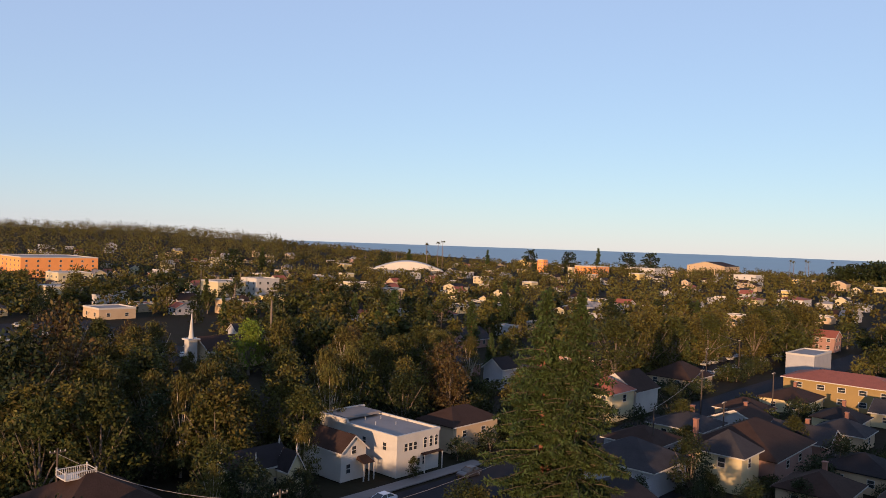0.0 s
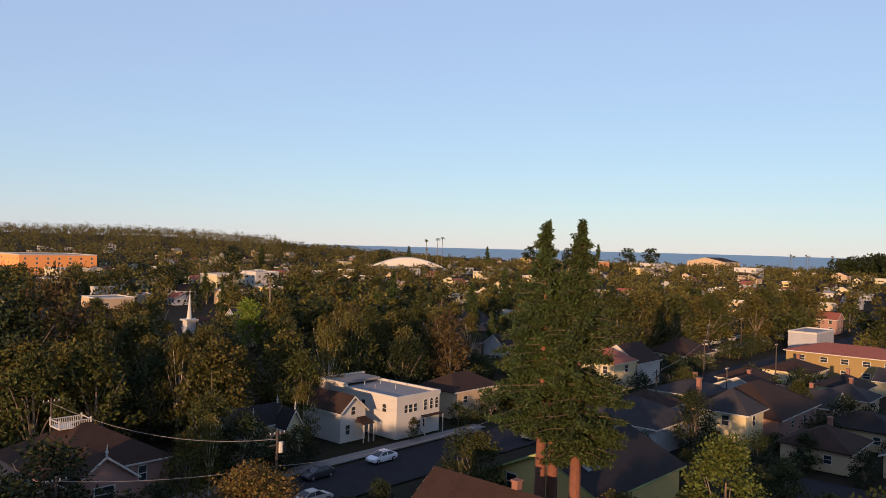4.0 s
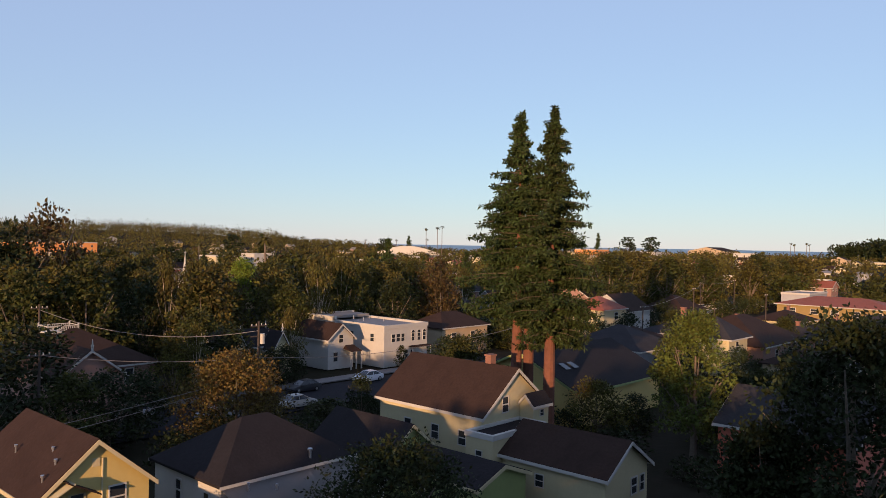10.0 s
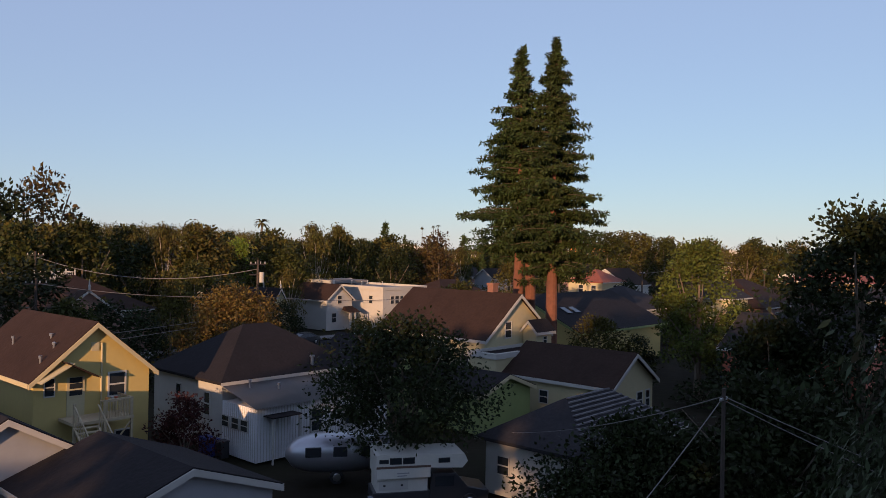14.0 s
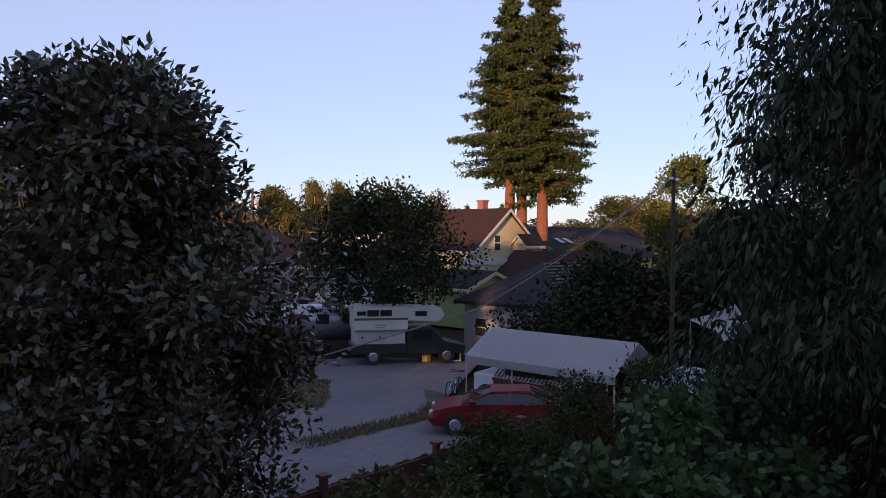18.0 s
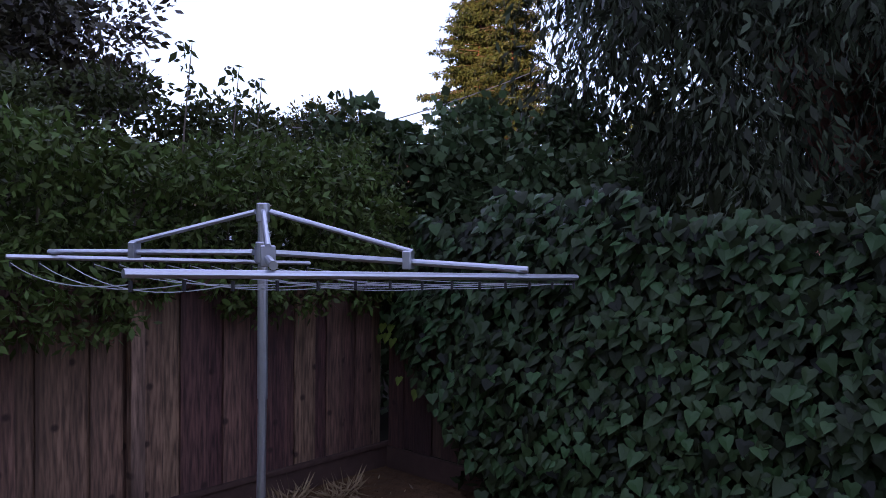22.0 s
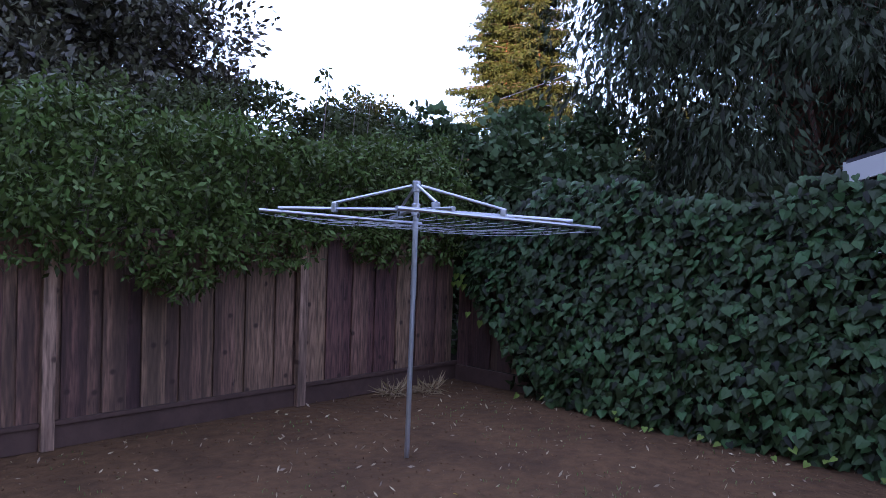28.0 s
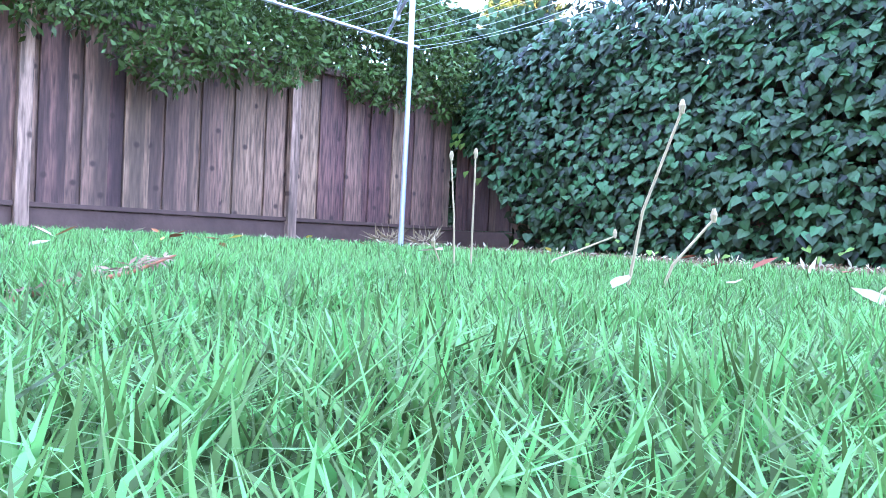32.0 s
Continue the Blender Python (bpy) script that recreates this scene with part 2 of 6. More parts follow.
def land_height(x, y):
    """Flat town, a wooded hill to the north-east, a low rise before the shore."""
    a, r = math.atan2(x, y), math.hypot(x, y)
    hill = 30 * max(0, min(1, (r - 750) / 700)) * max(0, min(1, (0.85 - a) / 0.35))
    rise = 7 * max(0, 1 - abs(r - 850) / 400) * max(0, min(1, (a - 0.7) / 0.3))
    return hill + rise


gv, gf = [], []
GA, GR = 64, [0, 12, 30, 60, 120, 250, 450, 600, 750, 850, 1000, 1200, 1450, 1700, 2300, 3200, 4600]
for r in GR:
    for k in range(GA):
        a = 2 * math.pi * k / GA
        x, y = r * math.sin(a), r * math.cos(a)
        shore = 1650 + 900 * max(0, 0.95 - a) if a < math.pi else 1700
        z = land_height(x, y) if a < math.pi / 2 + 0.3 else 0
        gv.append((x, y, z - 0.15 if r <= shore or a < 0.5 else -30))
for i in range(len(GR) - 1):
    for k in range(GA):
        a, b = i * GA + k, i * GA + (k + 1) % GA
        gf.append((a, b, b + GA, a + GA))
ground = bpy.data.meshes.new("ground")
ground.from_pydata(gv, [], gf)
ground.materials.append(EARTH)
tagged(new("ground", ground), "dry brown earth and grass under the town", "ground", "", "structure")
sheet("water", [(900, -2200), (4900, -2200), (4900, 4900), (900, 4900)], 0, SEA, "blue evening sea up to the horizon", "sea").matrix_basis = pose(0, 0, -13, 0, -0.36, 0)
road = sheet("road", [(-60, 66), (70, 66), (300, 66), (300, 76), (-60, 76)], 0.03, ASPHALT, "dark asphalt street between the houses", "road")
sheet("road_cross", [(88, -60), (98, -60), (98, 66), (88, 66)], 0.03, ASPHALT, "dark asphalt side street", "road")
sheet("road_avenue", [(120, 88), (480, 88), (480, 100), (120, 100)], 0.04, ASPHALT, "asphalt avenue lined with parked cars", "road")
sheet("pavement", [(-60, 77), (88, 77), (88, 79.5), (-60, 79.5)], 0.12, SIDEWALK, "pale concrete pavement along the street", "pavement", thick=0.14)
sheet("parking_lot", [(40, 180), (110, 180), (120, 300), (30, 300)], 0.05, ASPHALT, "asphalt car park with many cars", "car park")
sheet("driveway", [(-9, 8.3), (8, 8.3), (13.5, 8.8), (13.8, 15.5), (22, 20.5), (20, 24.5), (15, 28), (11.5, 24), (9.5, 18.5), (4, 17), (-9, 19)], 0.02, GRAVEL, "grey gravel and tarmac driveway behind the fence", "driveway")

VERGE = mat("dry verge", (0.1, 0.092, 0.075), 0.95, 0, 5, 0.5, 0.6, 0.6, second=(0.03, 0.036, 0.018), spec=0.1)
sheet("verge_strip", [(7.4, 14.1), (9.2, 14.35), (11.0, 14.2), (12.4, 14.3), (13.9, 15.0), (15.3, 16.5), (15.4, 17.9), (14.2, 16.6), (12.9, 15.2), (11.2, 14.95), (9.4, 15.1), (7.7, 15.0)], 0.032, VERGE, "strip of dry grass and dirt along the driveway", "verge")
sheet("verge_bank", [(9.6, 18.6), (10.6, 18.2), (11.7, 19.0), (12.9, 20.6), (14.0, 22.1), (13.1, 23.4), (11.4, 22.2), (10.2, 20.3)], 0.036, VERGE, "grassy bank at the bend of the driveway", "verge")

# ---- houses ----
bm = bmesh.new()
for d in ((-0.5, -0.42, 0.07), (0.42, 0.5, 0.07)):
    box(bm, d[0], d[1], -0.06, 0, -0.5, 0.5)
for z0, z1 in ((-0.5, -0.43), (0.43, 0.5), (-0.03, 0.03)):
    box(bm, -0.42, 0.42, -0.055, 0, z0, z1)
WINDOW_ME = bpy.data.meshes.new("window")
bm.to_mesh(WINDOW_ME)
bm.free()
WINDOW_ME.materials.append(WHITE)
PANE_ME = bpy.data.meshes.new("pane")
bm = boxes((-0.42, 0.42, -0.02, 0, -0.43, 0.43))
bm.to_mesh(PANE_ME)
bm.free()
PANE_ME.materials.append(GLASS)
PLOTS = []  # the ground that houses stand on
TURN = {"S": 0, "W": -90, "N": 180, "E": 90}


def window(parent, face, u, v, z, w, h, ox=0, oy=0):
    """A sash window on a wall: u along it, v the wall's plane, in the world."""
    x, y = (u, v) if face in "SN" else (v, u)
    m = pose(x - ox, y - oy, z, 0, 0, TURN[face]) @ Matrix.Diagonal((w, 1, h, 1))
    ob = share("window", WINDOW_ME, parent, m)
    share("pane", PANE_ME, ob, Matrix())


def house(name, label, x0, x1, y0, y1, eave, ridge, axis, wall, roof, trim=WHITE, over=0.4, windows=(), style="gable", z0=0.0, chimney=None, group="", base=0.0):
    """A house on plan x0..x1, y0..y1. windows: face, u, z, w, h."""
    cx, cy = (x0 + x1) / 2, (y0 + y1) / 2
    a, b = (x1 - x0) / 2, (y1 - y0) / 2
    top = thing(name, pose(cx, cy, z0), label, "house", group)
    PLOTS.append((x0, x1, y0, y1))
    sw = axis == "x"
    la, lb = (b, a) if sw else (a, b)  # la: half width across the ridge, lb: half length along it
    rot = pose(0, 0, 0, 0, 0, 90) if sw else Matrix()
    bm = bmesh.new()
    if style == "gable":
        ring = [(-la, 0), (la, 0), (la, eave), (0, ridge - 0.06), (-la, eave)]
        f, g = [bm.verts.new((x, -lb, z)) for x, z in ring], [bm.verts.new((x, lb, z)) for x, z in ring]
        bm.faces.new(f), bm.faces.new(g[::-1])
        for i in range(5):
            bm.faces.new((f[i], g[i], g[(i + 1) % 5], f[(i + 1) % 5]))
        bmesh.ops.recalc_face_normals(bm, faces=bm.faces)
    else:
        box(bm, -la, la, -lb, lb, 0, eave)
    bm.transform(rot)
    part("wall", bm, wall, top)
    bm, tb = bmesh.new(), bmesh.new()
    slope = (ridge - eave) / la
    if style == "gable":
        for s in (-1, 1):
            e = (s * (la + over), -lb - over, eave - slope * over)
            pts = [(e[0], -lb - over, e[2]), (0, -lb - over, ridge), (0, lb + over, ridge), (e[0], lb + over, e[2])]
            low = [bm.verts.new(p) for p in pts]
            high = [bm.verts.new((p[0], p[1], p[2] + 0.16)) for p in pts]
            for i in range(4):
                bm.faces.new((low[i], low[(i + 1) % 4], high[(i + 1) % 4], high[i]))
            bm.faces.new(low), bm.faces.new(high)
            for yy in (-lb - over - 0.03, lb + over + 0.01):
                q = [(e[0], e[2] - 0.16), (0, ridge - 0.16), (0, ridge + 0.1), (e[0], e[2] + 0.1)]
                fr, bk = [tb.verts.new((x, yy - 0.03, z)) for x, z in q], [tb.verts.new((x, yy + 0.04, z)) for x, z in q]
                tb.faces.new(fr), tb.faces.new(bk)
                for i in range(4):
                    tb.faces.new((fr[i], fr[(i + 1) % 4], bk[(i + 1) % 4], bk[i]))
            xo = s * (la + over + 0.04)
            box(tb, min(xo, xo - s * 0.05), max(xo, xo - s * 0.05), -lb - over, lb + over, e[2] - 0.1, e[2] + 0.13)
    elif style == "hip":
        run = min(la, lb)
        rl = max(0.05, lb - run)
        o = over
        e = eave - slope * o
        ring = [(-la - o, -lb - o, e), (la + o, -lb - o, e), (la + o, lb + o, e), (-la - o, lb + o, e)]
        low, high = [bm.verts.new(p) for p in ring], [bm.verts.new((p[0], p[1], p[2] + 0.16)) for p in ring]
        r1, r2 = bm.verts.new((0, -rl, ridge)), bm.verts.new((0, rl, ridge))
        for i in range(4):
            bm.faces.new((low[i], low[(i + 1) % 4], high[(i + 1) % 4], high[i]))
        bm.faces.new(low)
        bm.faces.new((high[0], high[1], r1)), bm.faces.new((high[2], high[3], r2))
        bm.faces.new((high[1], high[2], r2, r1)), bm.faces.new((high[3], high[0], r1, r2))
        box(tb, -la - o - 0.03, la + o + 0.03, -lb - o - 0.03, -lb - o, e - 0.05, e + 0.14)
        box(tb, -la - o - 0.03, -la - o, -lb - o, lb + o, e - 0.05, e + 0.14)
        box(tb, la + o, la + o + 0.03, -lb - o, lb + o, e - 0.05, e + 0.14)
    else:  # flat, with a low parapet
        box(bm, -la + 0.2, la - 0.2, -lb + 0.2, lb - 0.2, eave, eave + 0.05)
        for d in ((-la - 0.1, la + 0.1, -lb - 0.1, -lb + 0.2), (-la - 0.1, la + 0.1, lb - 0.2, lb + 0.1), (-la - 0.1, -la + 0.2, -lb + 0.2, lb - 0.2), (la - 0.2, la + 0.1, -lb + 0.2, lb - 0.2)):
            box(tb, *d, eave - 0.15, ridge)
    for m_ in (bm, tb):
        bmesh.ops.recalc_face_normals(m_, faces=m_.faces)
        m_.transform(rot)
    part("roof", bm, roof, top)
    part("trim", tb, trim, top)
    for face, u, z, w, h in windows:
        v = {"S": y0, "N": y1, "W": x0, "E": x1}[face]
        window(top, face, u, v, z, w, h, cx, cy)
    if chimney:
        x, y, zt = chimney
        bm = boxes((x - cx - 0.35, x - cx + 0.35, y - cy - 0.3, y - cy + 0.3, eave, zt), (x - cx - 0.42, x - cx + 0.42, y - cy - 0.37, y - cy + 0.37, zt, zt + 0.15))
        part("chimney", bm, BRICK, top, "red brick chimney")
    return top


def vent_pipe(parent, x, y, z, h=0.5, r=0.06):
    bm = tube(bmesh.new(), [(x, y, z), (x, y, z + h)], r, 8)
    tube(bm, [(x, y, z + h), (x, y, z + h + 0.12)], r * 1.7, 8)
    part("vent_pipe", bm, STEEL, parent, "galvanized roof vent pipe")


yellow = house("yellow_house", "two-storey yellow house with a brown gable roof", 8, 14, 39, 48.5, 5.25, 7.8, "y", YELLOW, SHINGLE_B, CREAM, 0.35,
               [("S", 8.75, 4.75, 0.55, 1.0), ("S", 12.2, 4.55, 1.0, 1.35), ("S", 12.6, 1.5, 1.0, 1.2)])
white_cottage = house("white_cottage", "single-storey white board house with a dark hip roof", 18, 28, 38, 46, 4.15, 6.9, "x", WHITE, SHINGLE, WHITE, 0.3,
              [("W", 42.9, 2.7, 0.7, 1.5), ("W", 39.6, 2.6, 0.7, 1.5)], "hip")
house("cream_house", "tall cream house with a steep dark gable roof", 40.2, 48.8, 36.3, 48, 5.1, 8.35, "y", CREAM, SHINGLE_B, WHITE, 0.35,
      [("S", 43.2, 5.6, 0.9, 1.4), ("W", 38.3, 3.0, 0.9, 1.3), ("W", 41.3, 3.0, 0.9, 1.3), ("W", 44.5, 3.0, 0.9, 1.3)], chimney=(44.8, 39.2, 9.1))
house("cream_annexe", "low cream annexe with a dark gable roof and white trim", 39.2, 45.2, 24.6, 33.4, 3.0, 4.9, "y", CREAM, SHINGLE_B, WHITE, 0.35,
      [("S", 43.2, 1.6, 0.9, 1.3), ("S", 44.4, 1.6, 0.7, 1.3), ("W", 30, 1.6, 0.8, 1.0)])
house("flat_annexe", "pale flat-roofed extension behind the cream house", 38.2, 45, 33.6, 36.2, 4.1, 4.35, "x", CREAM, SHINGLE, WHITE, 0.2, [("W", 34.9, 2.6, 0.7, 0.9)], "flat")
house("green_house", "olive green cottage with dark gable roof and pale trim", 31.5, 36.8, 38.2, 46.5, 2.9, 5.0, "y", GREEN, SHINGLE, CREAM, 0.3, [("W", 42, 1.7, 0.8, 1.2), ("W", 45, 1.7, 0.8, 1.2)])
house("green_annexe", "low olive green annexe with a dark roof", 32, 37.5, 30, 37.6, 2.6, 3.6, "y", GREEN, SHINGLE, CREAM, 0.3, [("W", 35, 1.5, 0.8, 1.0)])
garage = house("grey_garage", "white board garage with a dark weathered hip roof", 23.3, 33, 17.0, 22.6, 2.9, 4.7, "x", WHITE, SHINGLE_G, WHITE, 0.4, [("W", 21.5, 1.5, 0.8, 1.0)], "hip")
house("pink_house", "old pink house with brown hip roof and roof terrace", 22, 35, 79, 92, 5.0, 8.7, "x", PINK, SHINGLE_B, WHITE, 0.4, [("S", 32, 3.6, 1, 1.8)], "hip")
house("pink_house_wing", "pink front gable with pale bargeboards", 23, 29.2, 75, 79, 5.0, 7.3, "y", PINK, SHINGLE_B, WHITE, 0.4, [("S", 26.1, 3.6, 2.2, 1.6)])
white_hall = house("white_stucco_house", "large white stucco house with a flat roof and arched windows", 71.7, 81, 80.8, 98.7, 5.9, 6.3, "x", WHITE, FLATROOF, WHITE, 0.2,
      [("W", 83.4, 4.3, 0.9, 1.3), ("W", 88, 4.3, 0.9, 1.3), ("W", 91, 4.3, 0.7, 1.1), ("S", 73.6, 4.3, 0.8, 1.3), ("S", 74.6, 4.3, 0.9, 1.3), ("S", 75.6, 4.3, 0.8, 1.3), ("S", 77.8, 4.2, 0.75, 1.3), ("S", 79.1, 4.2, 0.75, 1.3), ("S", 80.3, 4.2, 0.75, 1.3), ("S", 76.4, 1.7, 0.7, 1.3), ("S", 77.6, 1.7, 0.7, 1.3)], "flat")
white_gable = house("white_gable_house", "small white gabled house with brown roof beside the stucco house", 64.2, 69, 84.6, 93, 4.5, 6.5, "y", WHITE, SHINGLE_B, WHITE, 0.35, [("S", 66.6, 4.4, 0.9, 1.3), ("S", 65.6, 1.8, 0.9, 1.5)])
house("pointed_cottage", "pale cottage with pointed gables and dark roof among trees", 47, 56.5, 86, 92, 4.3, 6.2, "x", CREAM, SHINGLE, WHITE, 0.3, [("S", 54, 2, 1, 1.3)])
house("pointed_cottage_gable", "steep pale gable with a white finial", 47.5, 50, 83.5, 86, 4.2, 6.3, "y", CREAM, SHINGLE, WHITE, 0.3, [("S", 48.75, 3, 0.8, 1.0)])
house("pointed_cottage_gable", "steep pale gable with a white finial", 54, 56.5, 83.5, 86, 4.2, 6.3, "y", CREAM, SHINGLE, WHITE, 0.3, [("S", 55.25, 3, 0.8, 1.0)])
house("brown_roof_house", "pale house with brown hip roof behind the stucco house", 88, 100, 84, 92, 4.6, 6.8, "x", TAN, SHINGLE_B, WHITE, 0.4, [("S", 91, 3, 1.2, 1.2), ("S", 96, 3, 1.2, 1.2)], "hip")
house("red_house", "dark red wooden house with a grey gable roof", 54.6, 64, 13, 23.2, 4.6, 7.0, "y", RED, SHINGLE_G, WHITE, 0.35, [("W", 21.3, 3.2, 1.1, 1.5), ("W", 17.2, 3.2, 1.1, 1.5), ("W", 15.0, 1.2, 1.0, 1.0)])
house("dark_bungalow", "broad dark-roofed bungalow with skylights beneath the redwoods", 60, 78, 40, 54, 4.0, 7.2, "x", YELLOW, SHINGLE, GREEN, 0.6, [("W", 51, 3.2, 1.5, 2.0), ("W", 46, 2, 1.2, 1.4)])
bungalow = bpy.data.objects["dark_bungalow"]
for u in (-6.2, -4.6):
    part("skylight", boxes((-0.45, 0.45, -0.6, 0.6, 0, 0.1)), GLASS, bungalow, "pale roof skylight").matrix_basis = pose(u, -3.6, 5.73, 24.6, 0, 0)
house("tower_house", "pale yellow turret house with a grey pyramid roof", 104, 111, 42, 49, 5.9, 8.6, "y", CREAM, SHINGLE_G, WHITE, 0.6, [("W", 45, 4.3, 1.2, 1.6), ("S", 107, 4.3, 1.2, 1.6)], "hip", chimney=(106, 50, 9.5))
house("broad_bungalow", "broad pale bungalow with a large brown hip roof", 112, 130, 40, 54, 4.2, 8.0, "x", PINK, SHINGLE_B, WHITE, 0.6, [("W", 44, 2.5, 1.5, 1.5), ("S", 118, 2.5, 1.5, 1.3), ("S", 124, 2.5, 1.5, 1.3)], "hip")
house("dark_hip_house", "dark hip-roofed house beside the turret house", 92, 103, 50, 62, 4.2, 7.0, "y", GREY, SHINGLE_G, WHITE, 0.6, [("W", 56, 2.5, 1.3, 1.4)], "hip")
house("orange_roof_cottage", "pale green cottage with an orange hip roof", 130, 139, 78, 86, 6.0, 8.4, "x", CREAM, TILE, WHITE, 0.4, [("W", 80, 4.5, 1.2, 1.6), ("W", 83, 4.5, 1.2, 1.6), ("S", 135, 4.5, 1.5, 1.6)], "hip")
house("white_gable_cottage", "white cottage with a brown gable roof", 140, 150, 78, 88, 5.2, 8.4, "x", WHITE, SHINGLE_B, WHITE, 0.4, [("W", 83, 4, 1.2, 1.6)])
house("arched_house", "pink two-storey house with arched balcony and tile roof", 180, 194, 106, 118, 7.2, 9.2, "y", TAN, SHINGLE_B, TAN, 0.5, [("S", 183, 5.5, 2, 2), ("S", 187, 5.5, 2, 2), ("S", 191, 5.5, 2, 2), ("W", 112, 5.5, 1.5, 1.6)], "hip")
house("red_roof_apartments", "two-storey cream apartment block with a red tile roof", 186, 200, 38, 63, 6.0, 7.9, "y", OCHRE, TILE, WHITE, 0.6, [("W", y, z, 1.8, 1.3) for y in (41, 45.5, 50, 54.5, 59.5) for z in (1.8, 4.5)], "hip")
house("white_box_building", "white flat-roofed commercial building", 231, 248, 69, 77, 6.0, 6.4, "x", GREY, FLATROOF, WHITE, 0.2, [], "flat")
house("skylight_house", "dark-roofed house with a roof skylight", 1.5, 7, 31.5, 46, 3.4, 5.0, "y", GREY, SHINGLE, WHITE, 0.3, [])
house("grey_shed", "low grey-roofed outbuilding with a roof vent", 4.2, 11.5, 24, 31, 2.6, 3.9, "y", GREY, SHINGLE, WHITE, 0.3, [("S", 6, 1.4, 0.9, 0.9)])


# ---- trees ----
def leaf_mesh(name, centres, radii, per, size, material, slim=0.5, droop=0.0, squash=0.75, shell=0.55, seed=1):
    """Many small leaves gathered in clumps: one diamond each."""
    rng = np.random.default_rng(seed)
    c, r = np.repeat(np.asarray(centres, float), per, 0), np.repeat(np.asarray(radii, float), per)
    n = len(c)
    d = rng.normal(size=(n, 3))
    d /= np.linalg.norm(d, axis=1)[:, None]
    p = c + d * (r * (shell + (1 - shell) * rng.random(n)))[:, None] * (1, 1, squash)
    along = d * 0.7 + rng.normal(size=(n, 3)) * 0.6 + (0, 0, -droop * 2.5)
    along /= np.linalg.norm(along, axis=1)[:, None]
    side = np.cross(along, rng.normal(size=(n, 3)))
    side /= np.linalg.norm(side, axis=1)[:, None] + 1e-9
    s = (size * (0.6 + 0.8 * rng.random(n)))[:, None]
    mid = p + along * s * 0.45
    v = np.stack([p, mid + side * s * slim / 2, p + along * s, mid - side * s * slim / 2], 1).reshape(-1, 3)
    me = bpy.data.meshes.new(name)
    me.vertices.add(4 * n), me.loops.add(4 * n), me.polygons.add(n)
    me.vertices.foreach_set("co", v.ravel())
    me.loops.foreach_set("vertex_index", np.arange(4 * n))
    me.polygons.foreach_set("loop_start", np.arange(0, 4 * n, 4))
    me.update(calc_edges=True)
    me.materials.append(material)
    return me


def attach(name, me, parent, label=""):
    ob = new(name, me)
    ob.parent = parent
    return tagged(ob, label)


def broadleaf(name, label, m, h, r, material, bark=BARK, clumps=60, per=60, leaf=0.3, low=0.25, slim=0.55, droop=0.0, seed=1, trunk_r=None, limbs=7, shape=1.0, clump_r=0.3, core=0, core_leaf=0.4, fill=0.72, split=False):
    """A tree of height h and crown radius r on a trunk with limbs."""
    rnd = random.Random(seed)
    tree = thing(name, m, label, "tree")
    bm = bmesh.new()
    tr = trunk_r or h * 0.022
    zl = h * max(low, 0.12)
    tube(bm, [(0, 0, -0.2), (rnd.uniform(-0.1, 0.1), 0, zl * 0.6), (rnd.uniform(-0.2, 0.2), rnd.uniform(-0.2, 0.2), zl), (0, 0, h * 0.7)], [tr * 1.25, tr, tr * 0.85, tr * 0.25], 8)
    centres, radii = [], []
    for i in range(limbs):
        a = 2 * math.pi * (i + rnd.random() * 0.7) / limbs
        z0, z1 = zl * rnd.uniform(0.75, 1.2), h * rnd.uniform(0.45, 0.85)
        rr = r * rnd.uniform(0.45, 0.75)
        limb = bmesh.new() if split else bm
        tube(limb, [(0, 0, z0), (math.cos(a) * rr * 0.45, math.sin(a) * rr * 0.45, z0 + (z1 - z0) * 0.55), (math.cos(a) * rr, math.sin(a) * rr, z1)], [tr * 0.55, tr * 0.33, tr * 0.1], 6)
        if split:
            part("limb", limb, bark, tree)
    for i in range(clumps):
        u, a = rnd.random() ** 0.8, rnd.uniform(0, 2 * math.pi)
        z = low + (1 - low) * u
        env = math.sin(math.pi * min(0.97, 0.12 + 0.86 * u ** (0.8 * shape))) ** 0.6 * rnd.uniform(0.35, 1.0)
        centres.append((math.cos(a) * r * env * 0.85, math.sin(a) * r * env * 0.85, h * z - clump_r * r * 0.5))
        radii.append(r * clump_r * rnd.uniform(0.6, 1.25))
    part("trunk", bm, bark, tree)
    attach("crown", leaf_mesh("crown", centres, radii, per, leaf, material, slim, droop, 0.75, 0.35, seed), tree)
    if core:
        inner = [(x * fill, y * fill, z + (h * 0.55 - z) * 0.06) for x, y, z in centres]
        attach("inner_foliage", leaf_mesh("inner_foliage", inner, radii, core, core_leaf, material, max(slim, 0.34), droop, 0.9, 0.0, seed + 1), tree)
    return tree


LEAF_OAK = leafy("olive green leaves", (0.04, 0.047, 0.013), second=(0.056, 0.05, 0.013))
LEAF_GOLD = leafy("golden olive leaves", (0.074, 0.07, 0.018), second=(0.092, 0.062, 0.015))
LEAF_LIME = leafy("bright green leaves", (0.13, 0.19, 0.025))
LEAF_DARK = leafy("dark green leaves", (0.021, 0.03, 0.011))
LEAF_RED = leafy("reddish brown leaves", (0.072, 0.05, 0.019))
LEAF_CONIFER = leafy("redwood needles", (0.032, 0.052, 0.017), 0.5, second=(0.06, 0.08, 0.02))
# bough bark darkened and greened: shade inside the crown put into its colour
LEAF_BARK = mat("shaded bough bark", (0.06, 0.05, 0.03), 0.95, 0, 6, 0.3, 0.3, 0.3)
LEAF_MAG = leafy("glossy magnolia leaves", (0.07, 0.07, 0.036), 0.6, 0.3, second=(0.12, 0.066, 0.036), spec=0.5)
LEAF_PHOT = leafy("dark shrub leaves", (0.045, 0.06, 0.02), 0.4)
